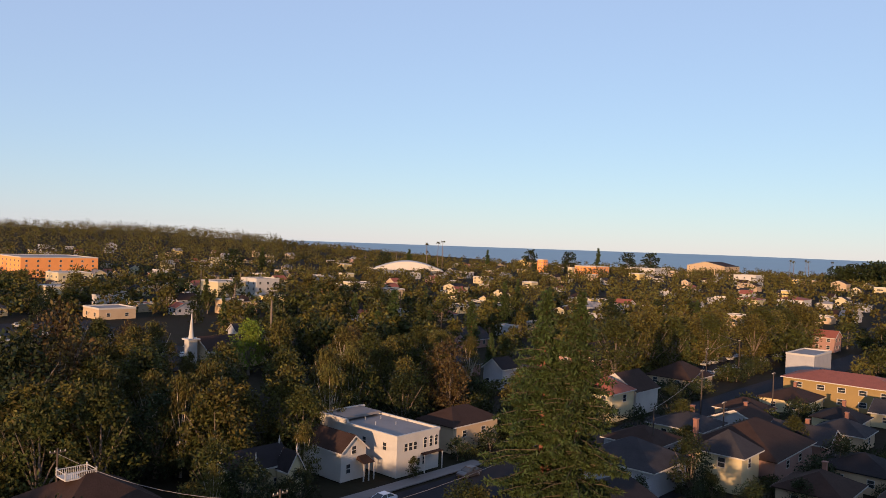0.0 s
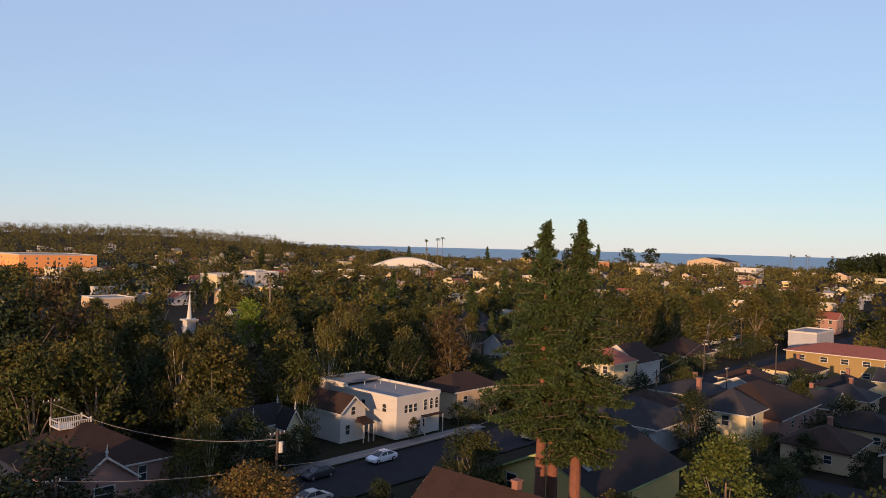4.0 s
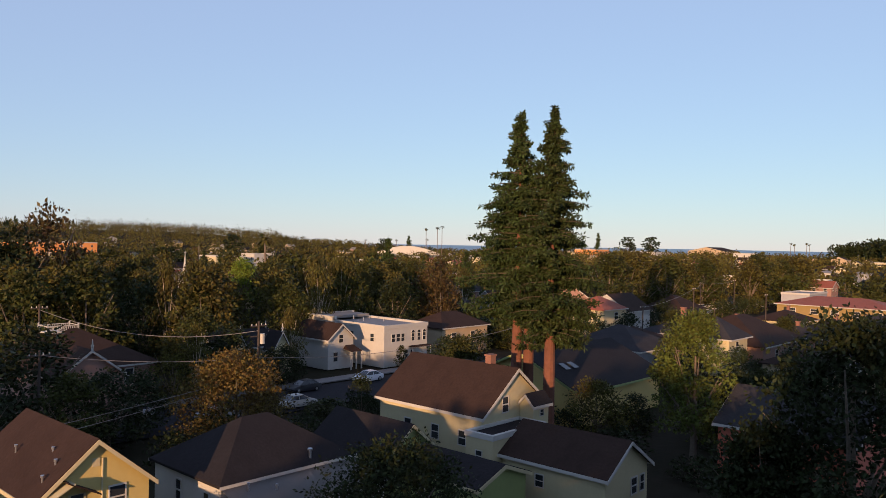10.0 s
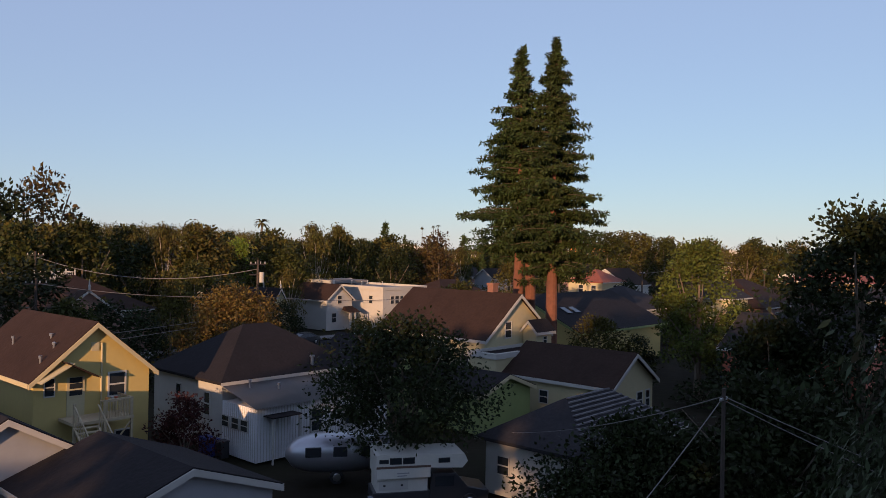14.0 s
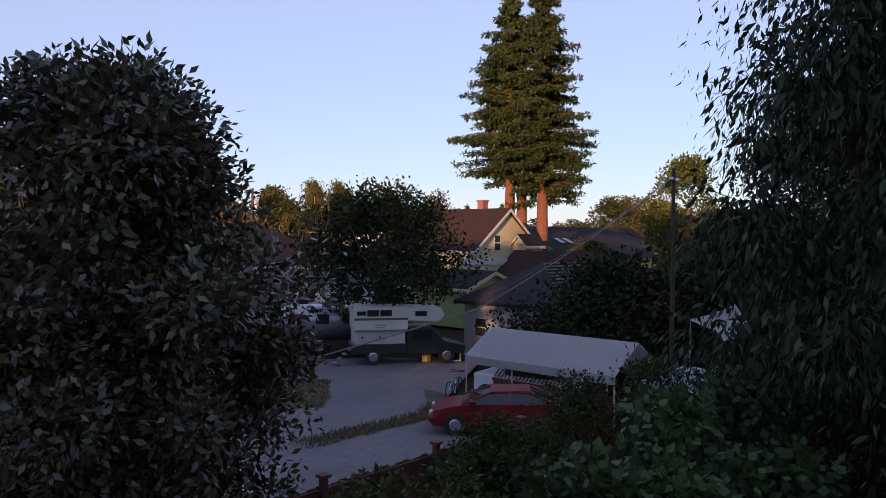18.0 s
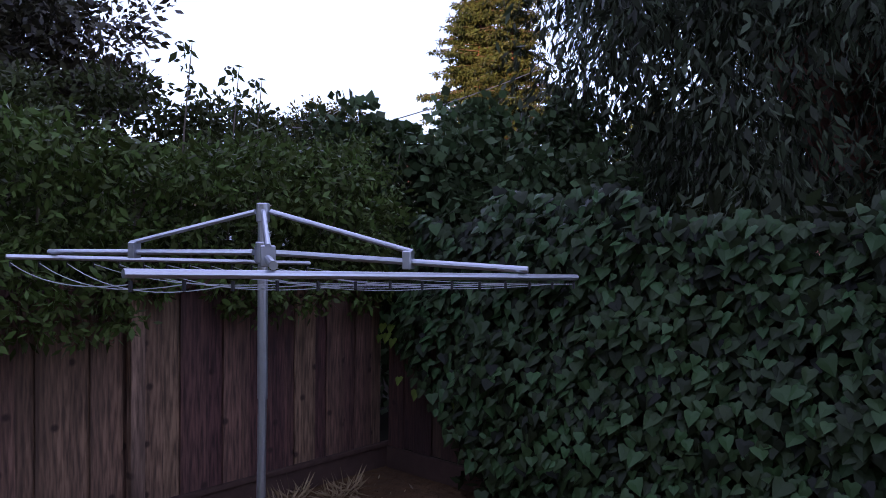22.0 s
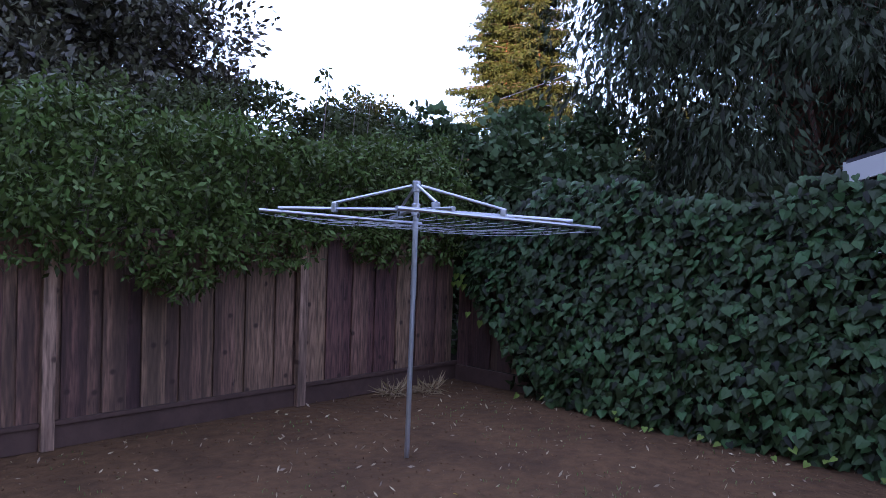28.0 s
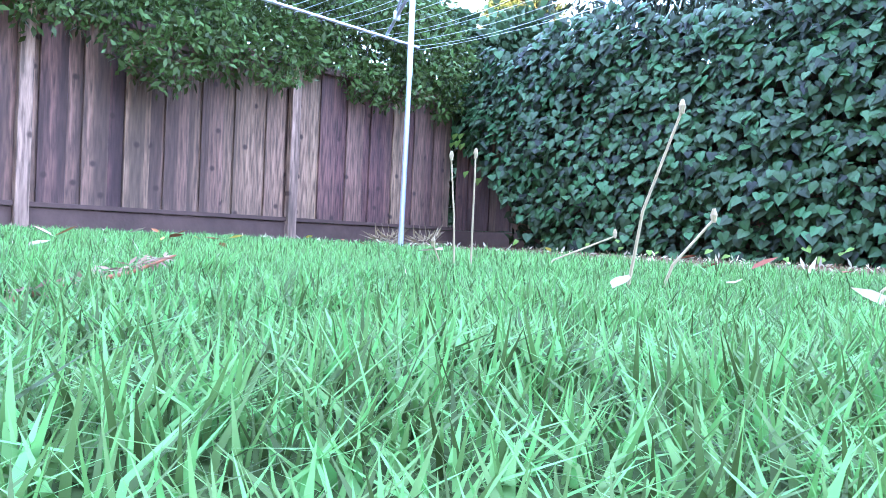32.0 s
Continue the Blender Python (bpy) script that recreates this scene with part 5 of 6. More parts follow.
# shed, ladder and odd things
shed = thing("garden_shed", pose(12.2, 4.9, 0), "dark red-brown shed with a pale metal roof", "shed")
part("wall", boxes((0.2, 2.6, 0, 1.8, 0, 1.95)), mat("dark red shed boards", (0.07, 0.028, 0.022), 0.85, 0, 5, 0.3, 0.3, 0.3), shed)
METALROOF = mat("pale blue metal roof", (0.3, 0.33, 0.38), 0.5, 0.3, 3, 0.12, 0.1, 0.3)
r = part("roof", boxes((-0.1, 2.9, -0.25, 2.05, 0, 0.05)), METALROOF, shed)
for k in range(12):
    part("rib", boxes((-0.1 + 0.25 * k, -0.04 + 0.25 * k, -0.25, 2.05, 0.05, 0.08)), METALROOF, r)
r.matrix_basis = pose(0, 0, 2.0, 3, -2, 0)
ladder = thing("ladder", pose(12.6, 4.55, 0, -12, 0, 8), "aluminium ladder leaning on the shed", "ladder")
for x in (-0.2, 0.2):
    part("rail", tube(bmesh.new(), [(x, 0, 0), (x, 0, 1.75)], 0.03, 6), STEEL, ladder)
for k in range(6):
    part("rung", tube(bmesh.new(), [(-0.2, 0, 0.2 + 0.28 * k), (0.2, 0, 0.2 + 0.28 * k)], 0.02, 6), STEEL, ladder)
tarp = thing("white_awning", pose(24, 9.6, 0), "white canvas awning on poles among trees", "awning")
bm = bmesh.new()
v = [bm.verts.new(p) for p in ((0, 0, 2.2), (2.6, -0.6, 2.2), (3.0, 2.2, 3.1), (0.6, 2.4, 2.9))]
bm.faces.new(v)
bmesh.ops.solidify(bm, geom=bm.faces[:], thickness=0.03)
part("canopy", bm, CANVAS, tarp)
for x, y, h in ((0, 0, 2.2), (2.6, -0.6, 2.2), (3, 2.2, 3.1), (0.6, 2.4, 2.9)):
    part("pole", tube(bmesh.new(), [(x, y, 0), (x, y, h)], 0.03, 6), STEEL, tarp)
crate = thing("yellow_bin", pose(20.3, 22.4, 0.02, 0, 0, 10), "small yellow plastic bin beside the camper", "bin")
part("body", rounded(boxes((-0.18, 0.18, -0.14, 0.14, 0, 0.34)), 0.02), YELLOW, crate)
frame_ob = thing("window_sash", pose(21.2, 21.3, 0.05, -14, 0, -30), "old white window sash leaning outdoors", "window")
part("sash", boxes((-0.25, -0.2, 0, 0.04, 0, 0.9), (0.2, 0.25, 0, 0.04, 0, 0.9), (-0.2, 0.2, 0, 0.04, 0, 0.06), (-0.2, 0.2, 0, 0.04, 0.84, 0.9), (-0.2, 0.2, 0, 0.04, 0.42, 0.47)), WHITE, frame_ob)
part("pane", boxes((-0.2, 0.2, 0.01, 0.02, 0.06, 0.84)), GLASS, frame_ob)
for x, y, a in ((15.1, 16.0, 20), (14.9, 15.7, 35)):
    bike = thing("bicycle", pose(x, y, 0, 0, 0, a), "dark bicycle parked by the carport", "bicycle")
    for wx in (-0.5, 0.5):
        bm = bmesh.new()
        ring = [(wx + 0.33 * math.cos(k * math.pi / 8), 0, 0.34 + 0.33 * math.sin(k * math.pi / 8)) for k in range(17)]
        tube(bm, ring, 0.02, 5)
        part("wheel", bm, RUBBER, bike)
    bm = bmesh.new()
    for p, q in (((-0.5, 0, 0.34), (-0.1, 0, 0.75)), ((-0.1, 0, 0.75), (0.35, 0, 0.8)), ((0.35, 0, 0.8), (0.0, 0, 0.35)), ((0, 0, 0.35), (-0.1, 0, 0.9)), ((-0.5, 0, 0.34), (0, 0, 0.35)), ((0.35, 0, 0.95), (0.5, 0, 0.34))):
        tube(bm, [p, q], 0.018, 5)
    part("frame", bm, STEEL, bike)
    part("handlebar", tube(bmesh.new(), [(0.35, -0.28, 0.97), (0.35, 0.28, 0.97)], 0.015, 5), RUBBER, bike)


# stairs and balcony of the yellow house
STAIR = mat("weathered tan stair wood", (0.42, 0.34, 0.22), 0.8, 0, 6, 0.2, 0.2, 0.3)
stairs = thing("outside_stairs", pose(0, 0, 0), "weathered wooden outside stairs with a small balcony", "stairs")
part("landing", boxes((9.2, 12.3, 37.2, 38.95, 3.0, 3.15)), STAIR, stairs)
for x in (9.3, 10.8, 12.2):
    part("post", boxes((x - 0.06, x + 0.06, 37.22, 37.34, 0, 4.1)), STAIR, stairs)
part("brace", tube(bmesh.new(), [(10.8, 37.28, 1.2), (12.2, 37.28, 2.9)], 0.05, 5), STAIR, stairs)
part("beam", boxes((10.8, 12.2, 37.2, 37.36, 1.7, 1.85)), STAIR, stairs)
for x0, x1, y0, y1 in ((10.8, 12.26, 37.25, 37.31), (12.2, 12.26, 37.3, 38.95)):
    part("handrail", boxes((x0, x1, y0, y1, 4.02, 4.1)), STAIR, stairs)
for k in range(9):
    part("baluster", boxes((10.9 + 0.15 * k, 10.94 + 0.15 * k, 37.26, 37.3, 3.15, 4.02)), STAIR, stairs)
for k in range(8):
    part("baluster", boxes((12.21, 12.25, 37.5 + 0.18 * k, 37.54 + 0.18 * k, 3.15, 4.02)), STAIR, stairs)
for k in range(15):
    part("tread", boxes((9.3, 10.4, 37.0 - 0.26 * k, 37.3 - 0.26 * k, 2.85 - 0.19 * k, 2.9 - 0.19 * k)), STAIR, stairs)
for x in (9.28, 10.42):
    part("stringer", tube(bmesh.new(), [(x, 37.2, 2.9), (x, 33.3, 0.1)], 0.07, 4), STAIR, stairs)
    part("handrail", tube(bmesh.new(), [(x, 37.2, 3.95), (x, 33.3, 1.1)], 0.04, 5), STAIR, stairs)
    for k in range(14):
        part("baluster", boxes((x - 0.02, x + 0.02, 37.0 - 0.27 * k, 37.04 - 0.27 * k, 2.75 - 0.197 * k, 3.8 - 0.197 * k)), STAIR, stairs)
porch = part("porch_roof", boxes((-0.95, 0.95, -0.9, 0, 0, 0.06)), SHINGLE_B, yellow)
porch.matrix_basis = pose(10.1 - 11, -4.75, 5.55, 0, 28, 0)
porch = part("porch_roof", boxes((-0.9, 0.9, -0.9, 0, 0, 0.06)), CREAM, yellow)
porch.matrix_basis = pose(9.1 - 11 - 0.25, -4.75, 5.5, 0, -28, 0)
door = part("door", boxes((-0.45, 0.45, -0.04, 0, 0, 2.0)), CREAM, yellow, "pale panelled door with panes")
door.matrix_basis = pose(10.05 - 11, -4.752, 3.15)
for z in (1.05, 1.4, 1.7):
    part("pane", boxes((-0.32, 0.32, -0.055, -0.04, z, z + 0.27)), GLASS, door)
part("pipe", tube(bmesh.new(), [(0.35, -4.8, 3.3), (0.35, -4.8, 6.8)], 0.05, 6), CREAM, yellow)
part("gable_vent", boxes((-0.2, 0.2, -4.8, -4.74, 6.4, 6.85)), CREAM, yellow)
for x, y, z in ((-1.6, -3.6, 6.3), (-1.2, -2.2, 6.6), (-1.9, 1.2, 6.2), (-2.4, -4.0, 5.7)):
    vent_pipe(yellow, x, y, z, 0.45)
table = thing("balcony_table", pose(11.5, 38.2, 3.15), "small table with pots on the balcony", "table")
part("top", boxes((-0.4, 0.4, -0.3, 0.3, 0.68, 0.72)), STAIR, table)
for x in (-0.35, 0.35):
    for y in (-0.25, 0.25):
        part("leg", boxes((x - 0.02, x + 0.02, y - 0.02, y + 0.02, 0, 0.68)), STAIR, table)
for x, c in ((11.3, ORANGE), (11.6, WHITE), (11.8, RED)):
    pot = thing("flower_pot", pose(x, 38.2, 3.87), "small painted flower pot on a table", "pot")
    part("pot", tube(bmesh.new(), [(0, 0, 0), (0, 0, 0.16)], [0.06, 0.09], 10), c, pot)

# lean-to of the white cottage
lean = thing("lean_to", pose(0, 0, 0), "white board lean-to with a pale low roof", "house")
part("wall", boxes((18.02, 28, 34.6, 38, 0, 3.0)), mat("white boards", (0.66, 0.67, 0.70), 0.65, 0, 3, 0.08, 0.05, 0.2), lean)
bm = bmesh.new()
v = [bm.verts.new(p) for p in ((17.8, 34.3, 3.05), (28.2, 34.3, 3.05), (28.2, 38.1, 4.0), (17.8, 38.1, 4.0))]
bm.faces.new(v)
bmesh.ops.solidify(bm, geom=bm.faces[:], thickness=0.1)
part("roof", bm, FLATROOF, lean)
for k in range(50):
    part("batten", boxes((18.1 + 0.2 * k, 18.125 + 0.2 * k, 34.575, 34.6, 0, 2.95)), WHITE, lean)
for k in range(16):
    part("batten", boxes((17.995, 18.02, 34.7 + 0.2 * k, 34.725 + 0.2 * k, 0, 3.0)), WHITE, lean)
for u in (37.6, 36.6, 35.7):
    window(lean, "W", u, 17.99, 1.9, 0.8, 0.7)
for u in (22.2, 24.8, 26.5):
    window(lean, "S", u, 34.57, 1.8, 0.9, 1.4)
part("door_hood", boxes((18.4, 20.4, 33.6, 34.5, 2.55, 2.62)), SHINGLE, lean)
for x in (18.5, 20.3):
    part("post", boxes((x - 0.04, x + 0.04, 33.65, 33.73, 0, 2.55)), WHITE, lean)
vent_pipe(lean, 19.2, 37.0, 3.7, 0.4)
vent_pipe(lean, 24.7, 38.2, 4.2, 0.7, 0.1)
vent_pipe(lean, 20.8, 36.4, 3.5, 0.3)
for x, y, c in ((17.2, 37.6, (0.03, 0.05, 0.25)), (17.3, 36.8, (0.03, 0.03, 0.035)), (17.2, 38.4, (0.03, 0.05, 0.22))):
    b = thing("wheelie_bin", pose(x, y, 0), "dark plastic wheelie bin by the wall", "bin", "wheelie bins")
    part("body", rounded(boxes((-0.28, 0.28, -0.3, 0.3, 0.05, 0.95)), 0.03), mat("bin %g" % c[2], c, 0.5), b)
    part("lid", rounded(boxes((-0.3, 0.3, -0.32, 0.32, 0.95, 1.02)), 0.02), mat("bin %g" % c[2], c, 0.5), b)

# dormer of the cream house, roof pipes, finials
dormer = house("dormer_bay", "cream bay with small windows on the gable wall", 45.2, 47.4, 34.9, 36.25, 5.5, 6.2, "x", CREAM, SHINGLE, WHITE, 0.25, [("S", 46.4, 4.7, 0.6, 0.6)])
for x, y, h in ((48.75, 83.4, 6.3), (55.25, 83.4, 6.3), (26.1, 74.6, 7.3), (47.1, 88.9, 6.2), (56.4, 88.9, 6.2)):
    fin = thing("roof_finial", pose(x, y, h), "pointed white roof finial on a gable", "finial")
    part("spike", tube(bmesh.new(), [(0, 0, 0), (0, 0, 0.5), (0, 0, 1.2)], [0.12, 0.1, 0.02], 6), WHITE, fin)
    part("collar", tube(bmesh.new(), [(0, 0, 0.45), (0, 0, 0.55)], 0.16, 8), WHITE, fin)
rail = thing("roof_terrace_rail", pose(27.4, 86.3, 8.0) @ Matrix.Diagonal((0.75, 0.75, 0.75, 1)), "white balustrade round a roof terrace", "balustrade")
part("deck", boxes((-2.2, 2.2, -1.6, 1.6, 0, 0.2)), WHITE, rail)
for y in (-1.6, 1.6):
    part("handrail", boxes((-2.2, 2.2, y - 0.05, y + 0.05, 1.0, 1.1)), WHITE, rail)
    for k in range(17):
        part("baluster", boxes((-2.15 + 0.265 * k, -2.08 + 0.265 * k, y - 0.03, y + 0.03, 0.2, 1.0)), WHITE, rail)
for x in (-2.2, 2.2):
    part("handrail", boxes((x - 0.05, x + 0.05, -1.55, 1.55, 1.0, 1.1)), WHITE, rail)
    for y in (-1.6, 1.6):
        part("post", boxes((x - 0.09, x + 0.09, y - 0.09, y + 0.09, 0.2, 1.4)), WHITE, rail)


# the stucco house's arches, awning and parapet; the gabled porch; tile courses of the garage
def on_house(ob, top):
    """Shift a part that is drawn in the world's coordinates onto its house."""
    ob.matrix_basis = top.matrix_basis.inverted()
    return ob


bm = bmesh.new()
for x in (77.8, 79.1, 80.3):
    vs = [bm.verts.new((x + 0.37 * math.cos(a), 80.77, 4.85 + 0.37 * math.sin(a))) for a in np.linspace(0, math.pi, 9)]
    bm.faces.new(vs)
    on_house(part("arch", tube(bmesh.new(), [(x + 0.42 * math.cos(a), 80.76, 4.85 + 0.42 * math.sin(a)) for a in np.linspace(0, math.pi, 9)], 0.05, 5), WHITE, white_hall), white_hall)
on_house(part("arched_pane", bm, GLASS, white_hall), white_hall)
on_house(part("awning", boxes((76.9, 81.1, 79.9, 80.79, 2.75, 2.9)), SHINGLE_B, white_hall), white_hall)
for x in (77, 81):
    on_house(part("awning_post", boxes((x - 0.06, x + 0.06, 79.95, 80.07, 0, 2.75)), WHITE, white_hall), white_hall)
on_house(part("parapet", boxes((71.5, 81.2, 98.4, 98.9, 6.3, 6.8), (71.5, 71.9, 92, 98.4, 6.3, 6.8)), WHITE, white_hall), white_hall)
on_house(part("upper_roof", boxes((72.5, 80.2, 93.5, 98.3, 6.3, 6.7)), FLATROOF, white_hall), white_hall)
for x, y in ((74, 88), (76.5, 86), (77.5, 90.5), (75, 91.5)):
    vent_pipe(white_hall, x - 76.35, y - 89.75, 6.25, 0.45)
on_house(part("porch_roof", ([(67.0, 84.5, 2.9), (69.2, 84.5, 2.9), (69.2, 82.7, 2.6), (67.0, 82.7, 2.6), (67.3, 84.5, 3.4), (68.9, 84.5, 3.4)], [], [(3, 2, 1, 0), (0, 1, 5, 4), (3, 0, 4), (2, 5, 1), (3, 4, 5, 2)]), SHINGLE_B, white_gable), white_gable)
for x in (67.1, 68.1, 69.1):
    on_house(part("porch_post", boxes((x - 0.07, x + 0.07, 82.75, 82.9, 0, 2.62)), WHITE, white_gable), white_gable)
PALETILE = mat("weathered pale tiles", (0.17, 0.165, 0.17), 0.9, 0, 9, 0.5, 0.4, 0.6, spec=0.2)
for k in range(13):
    f = (k + 0.5) / 13
    y, zz = 16.6 + 3.2 * f, 2.82 + 1.9 * f
    on_house(part("tile_course", boxes((23.1 + 3.1 * f, 33.2 - 3.1 * f, y - 0.05, y + 0.05, zz, zz + 0.07)), PALETILE, garage), garage)

tent = thing("garden_canopy", pose(0, 0, 0), "small white canvas canopy sagging between trees", "canopy")
part("canvas", ([(19.3, 8.8, 3.15), (19.9, 8.2, 3.35), (20.4, 7.6, 3.7), (20.75, 7.3, 3.1), (20.2, 7.75, 2.3), (19.8, 8.25, 2.85)], [], [(0, 1, 5), (1, 2, 3, 5), (5, 3, 4)]), CANVAS, tent)
for x, y, h in ((19.35, 8.75, 3.15), (20.4, 7.62, 3.7), (20.22, 7.74, 2.32)):
    part("pole", tube(bmesh.new(), [(x, y, 0), (x, y, h)], 0.02, 7), STEEL, tent)
for k in range(4):
    pale = thing("leaning_pole", pose(18.6 + 0.22 * k, 8.2 - 0.25 * k, 0, 14 - 5 * k, 10, 0), "pale bare pole leaning beside the canopy", "pole", "leaning poles")
    part("shaft", tube(bmesh.new(), [(0, 0, 0), (0, 0, 1.9 + 0.15 * k)], 0.03, 7), GREY, pale)

# cables
def cable(name, label, pts, r=0.015, sag=0.3):
    bm = bmesh.new()
    for p, q in zip(pts, pts[1:]):
        p, q = Vector(p), Vector(q)
        line = [p.lerp(q, k / 10) - Vector((0, 0, sag * 4 * (k / 10) * (1 - k / 10))) for k in range(11)]
        tube(bm, line, r, 5)
    me = bpy.data.meshes.new(name)
    bm.to_mesh(me), bm.free()
    me.materials.append(WIRE)
    return tagged(new(name, me), label, "cable", "overhead cables")


mast = thing("service_mast", pose(15.64, 7.64, 0), "slim weathered service pole for cables", "pole")
part("pole", tube(bmesh.new(), [(0, 0, 0), (0, 0, 8.1)], [0.08, 0.06], 8), POLEWOOD, mast)
part("bracket", boxes((-0.25, 0.25, -0.03, 0.03, 7.75, 7.82)), STEEL, mast)
cable("cable", "pale service cable to the garden", [(15.64, 7.64, 7.86), (6.5, 7.7, 4.4), (-9, 5.6, 3.4)], 0.014, 0.15)
cable("cable", "pale service cable to the garage", [(15.64, 7.64, 7.86), (23.3, 21.0, 3.2)], 0.014, 0.3)
cable("cable", "pale service cable among trees", [(15.64, 7.64, 7.86), (22, -5, 3.2)], 0.014, 0.3)
cable("cable", "pale service cable among trees", [(15.64, 7.64, 7.75), (22.6, -4.6, 3.0)], 0.014, 0.5)
cable("cable", "long telephone cable over the street", [(18, 66, 8.6), (36.5, 61.5, 7.2), (60, 61, 6.4), (88, 62, 8.5)], 0.03, 0.5)
cable("cable", "long telephone cable past the pink house", [(26, 88, 10.4), (36.5, 61.5, 9.8)], 0.03, 1.6)
cable("cable", "power cable over the gardens", [(-12, 46, 6), (36.5, 61.5, 5.6)], 0.025, 0.6)
cable("cable", "power cable over the gardens", [(-12, 45, 5.4), (36.5, 61.5, 5.2)], 0.025, 0.6)
cable("cable", "power cable along the avenue", [(112, 60, 8.6), (149, 67.6, 10.2), (190, 84, 9.6), (218, 86, 9.6), (260, 130, 11.6)], 0.03, 0.5)

# ---- the garden yard ----
DIRT = mat("brown garden soil", (0.1, 0.053, 0.025), 0.95, 0, 9, 0.6, 1.0, 0.45, second=(0.028, 0.016, 0.01), spec=0.15)
TURF = mat("turf soil", (0.035, 0.055, 0.016), 0.95, 0, 12, 0.3, 0.6, 0.3, spec=0.05)
GRASS = leafy("fresh green grass", (0.09, 0.19, 0.05), 0.7, 0.5, (0.15, 0.255, 0.085), 0, 0.3)
STRAW = leafy("dry straw grass", (0.36, 0.33, 0.2), 0.3, 0.7, None, 0, 0.2)
PLANK = streaky("weathered fence boards", (0.15, 0.076, 0.05), 0.45)
KICK = mat("dark brown foot boards", (0.075, 0.042, 0.032), 0.85, 0, 9, 0.35, 0.3, 0.5, spec=0.25)
POSTWOOD = streaky("greyish fence posts", (0.27, 0.165, 0.108), 0.12)
IVY = leafy("ivy leaves", (0.026, 0.053, 0.019), 0.55, 0.46, (0.042, 0.078, 0.025), 0.5, 0.1, 0.16)
LEAF_BROWN = leafy("dead brown leaves", (0.24, 0.10, 0.03), 0.5, 0.7, None, 0.2, 0.1)


EDGE = [(-14, -4.9), (-7, -4.8), (-5.8, -4.6), (-5.0, -4.4), (-4.2, -4.3), (-3.6, -4.12), (-2.8, -4.05), (-2.1, -4.4), (-1.6, -5.1), (-1.3, -5.6), (-1.2, -9.5)]


def lawn_edge(y):
    for (y0, x0), (y1, x1) in zip(EDGE, EDGE[1:]):
        if y0 <= y <= y1:
            return x0 + (x1 - x0) * (y - y0) / (y1 - y0)
    return -99


n = 60
vs = [(-13 + 13 * i / n, -14 + 14 * j / n, 0.02 * noise.noise(Vector((i * 0.31, j * 0.31, 0))) + 0.008 * noise.noise(Vector((i * 1.3, j * 1.3, 5)))) for j in range(n + 1) for i in range(n + 1)]
fs = [(a, a + 1, a + n + 2, a + n + 1) for j in range(n) for i in range(n) for a in (j * (n + 1) + i,)]
me = bpy.data.meshes.new("ground_yard")
me.from_pydata(vs, [], fs)
me.materials.append(DIRT)
for p in me.polygons:
    p.use_smooth = True
tagged(new("ground_yard", me), "bare brown garden soil by the fence", "ground", "", "structure")

rng = np.random.default_rng(17)


def blades(name, label, pts, height, width, material, bend=0.5, seed=1):
    """Grass blades: three-step tapering strips, bent by chance."""
    r = np.random.default_rng(seed)
    k = len(pts)
    tuft = np.array([noise.noise(Vector((x * 9, y * 9, 0))) for x, y, _ in pts])
    h = height * (0.45 + 0.9 * r.random(k)) * (1 + 0.45 * tuft)
    a = r.uniform(0, 2 * np.pi, k)
    out = np.stack([np.cos(a), np.sin(a), 0 * a], 1)
    side = np.stack([-np.sin(a), np.cos(a), 0 * a], 1) * (width * (0.6 + 0.8 * r.random(k)))[:, None]
    lean = bend * (0.2 + r.random(k)) * h
    up = np.array([0, 0, 1.0])
    p0 = pts
    p1 = pts + out * (lean * 0.3)[:, None] + up * (h * 0.55)[:, None]
    p2 = pts + out * lean[:, None] + up * (h * (1 - 0.35 * np.minimum(1, lean / h)))[:, None]
    v = np.stack([p0 - side, p0 + side, p1 + side * 0.8, p1 - side * 0.8, p2], 1).reshape(-1, 3)
    base = np.arange(k)[:, None] * 5
    loops = np.concatenate([base + [0, 1, 2, 3], base + [3, 2, 4]], 1).ravel()
    starts = (np.arange(k)[:, None] * 7 + [0, 4]).ravel()
    me = bpy.data.meshes.new(name)
    me.vertices.add(5 * k), me.loops.add(7 * k), me.polygons.add(2 * k)
    me.vertices.foreach_set("co", v.ravel())
    me.loops.foreach_set("vertex_index", loops)
    me.polygons.foreach_set("loop_start", starts)
    me.update(calc_edges=True)
    me.materials.append(material)
    return tagged(new(name, me), label, "grass", "", "stuff")


def scatter(count, x0, x1, y0, y1, keep):
    out = []
    while len(out) < count:
        x, y = rng.uniform(x0, x1), rng.uniform(y0, y1)
        if keep(x, y):
            out.append((x, y, 0.0))
    return np.array(out)


def on_lawn(x, y):
    return x < lawn_edge(y) + 0.2 * noise.noise(Vector((x * 2, y * 2, 0))) + 0.14 * noise.noise(Vector((x * 7, y * 7, 4))) - 0.25 * rng.random() ** 3 and y < -1.15 + 0.1 * noise.noise(Vector((x * 3, 7, 0)))


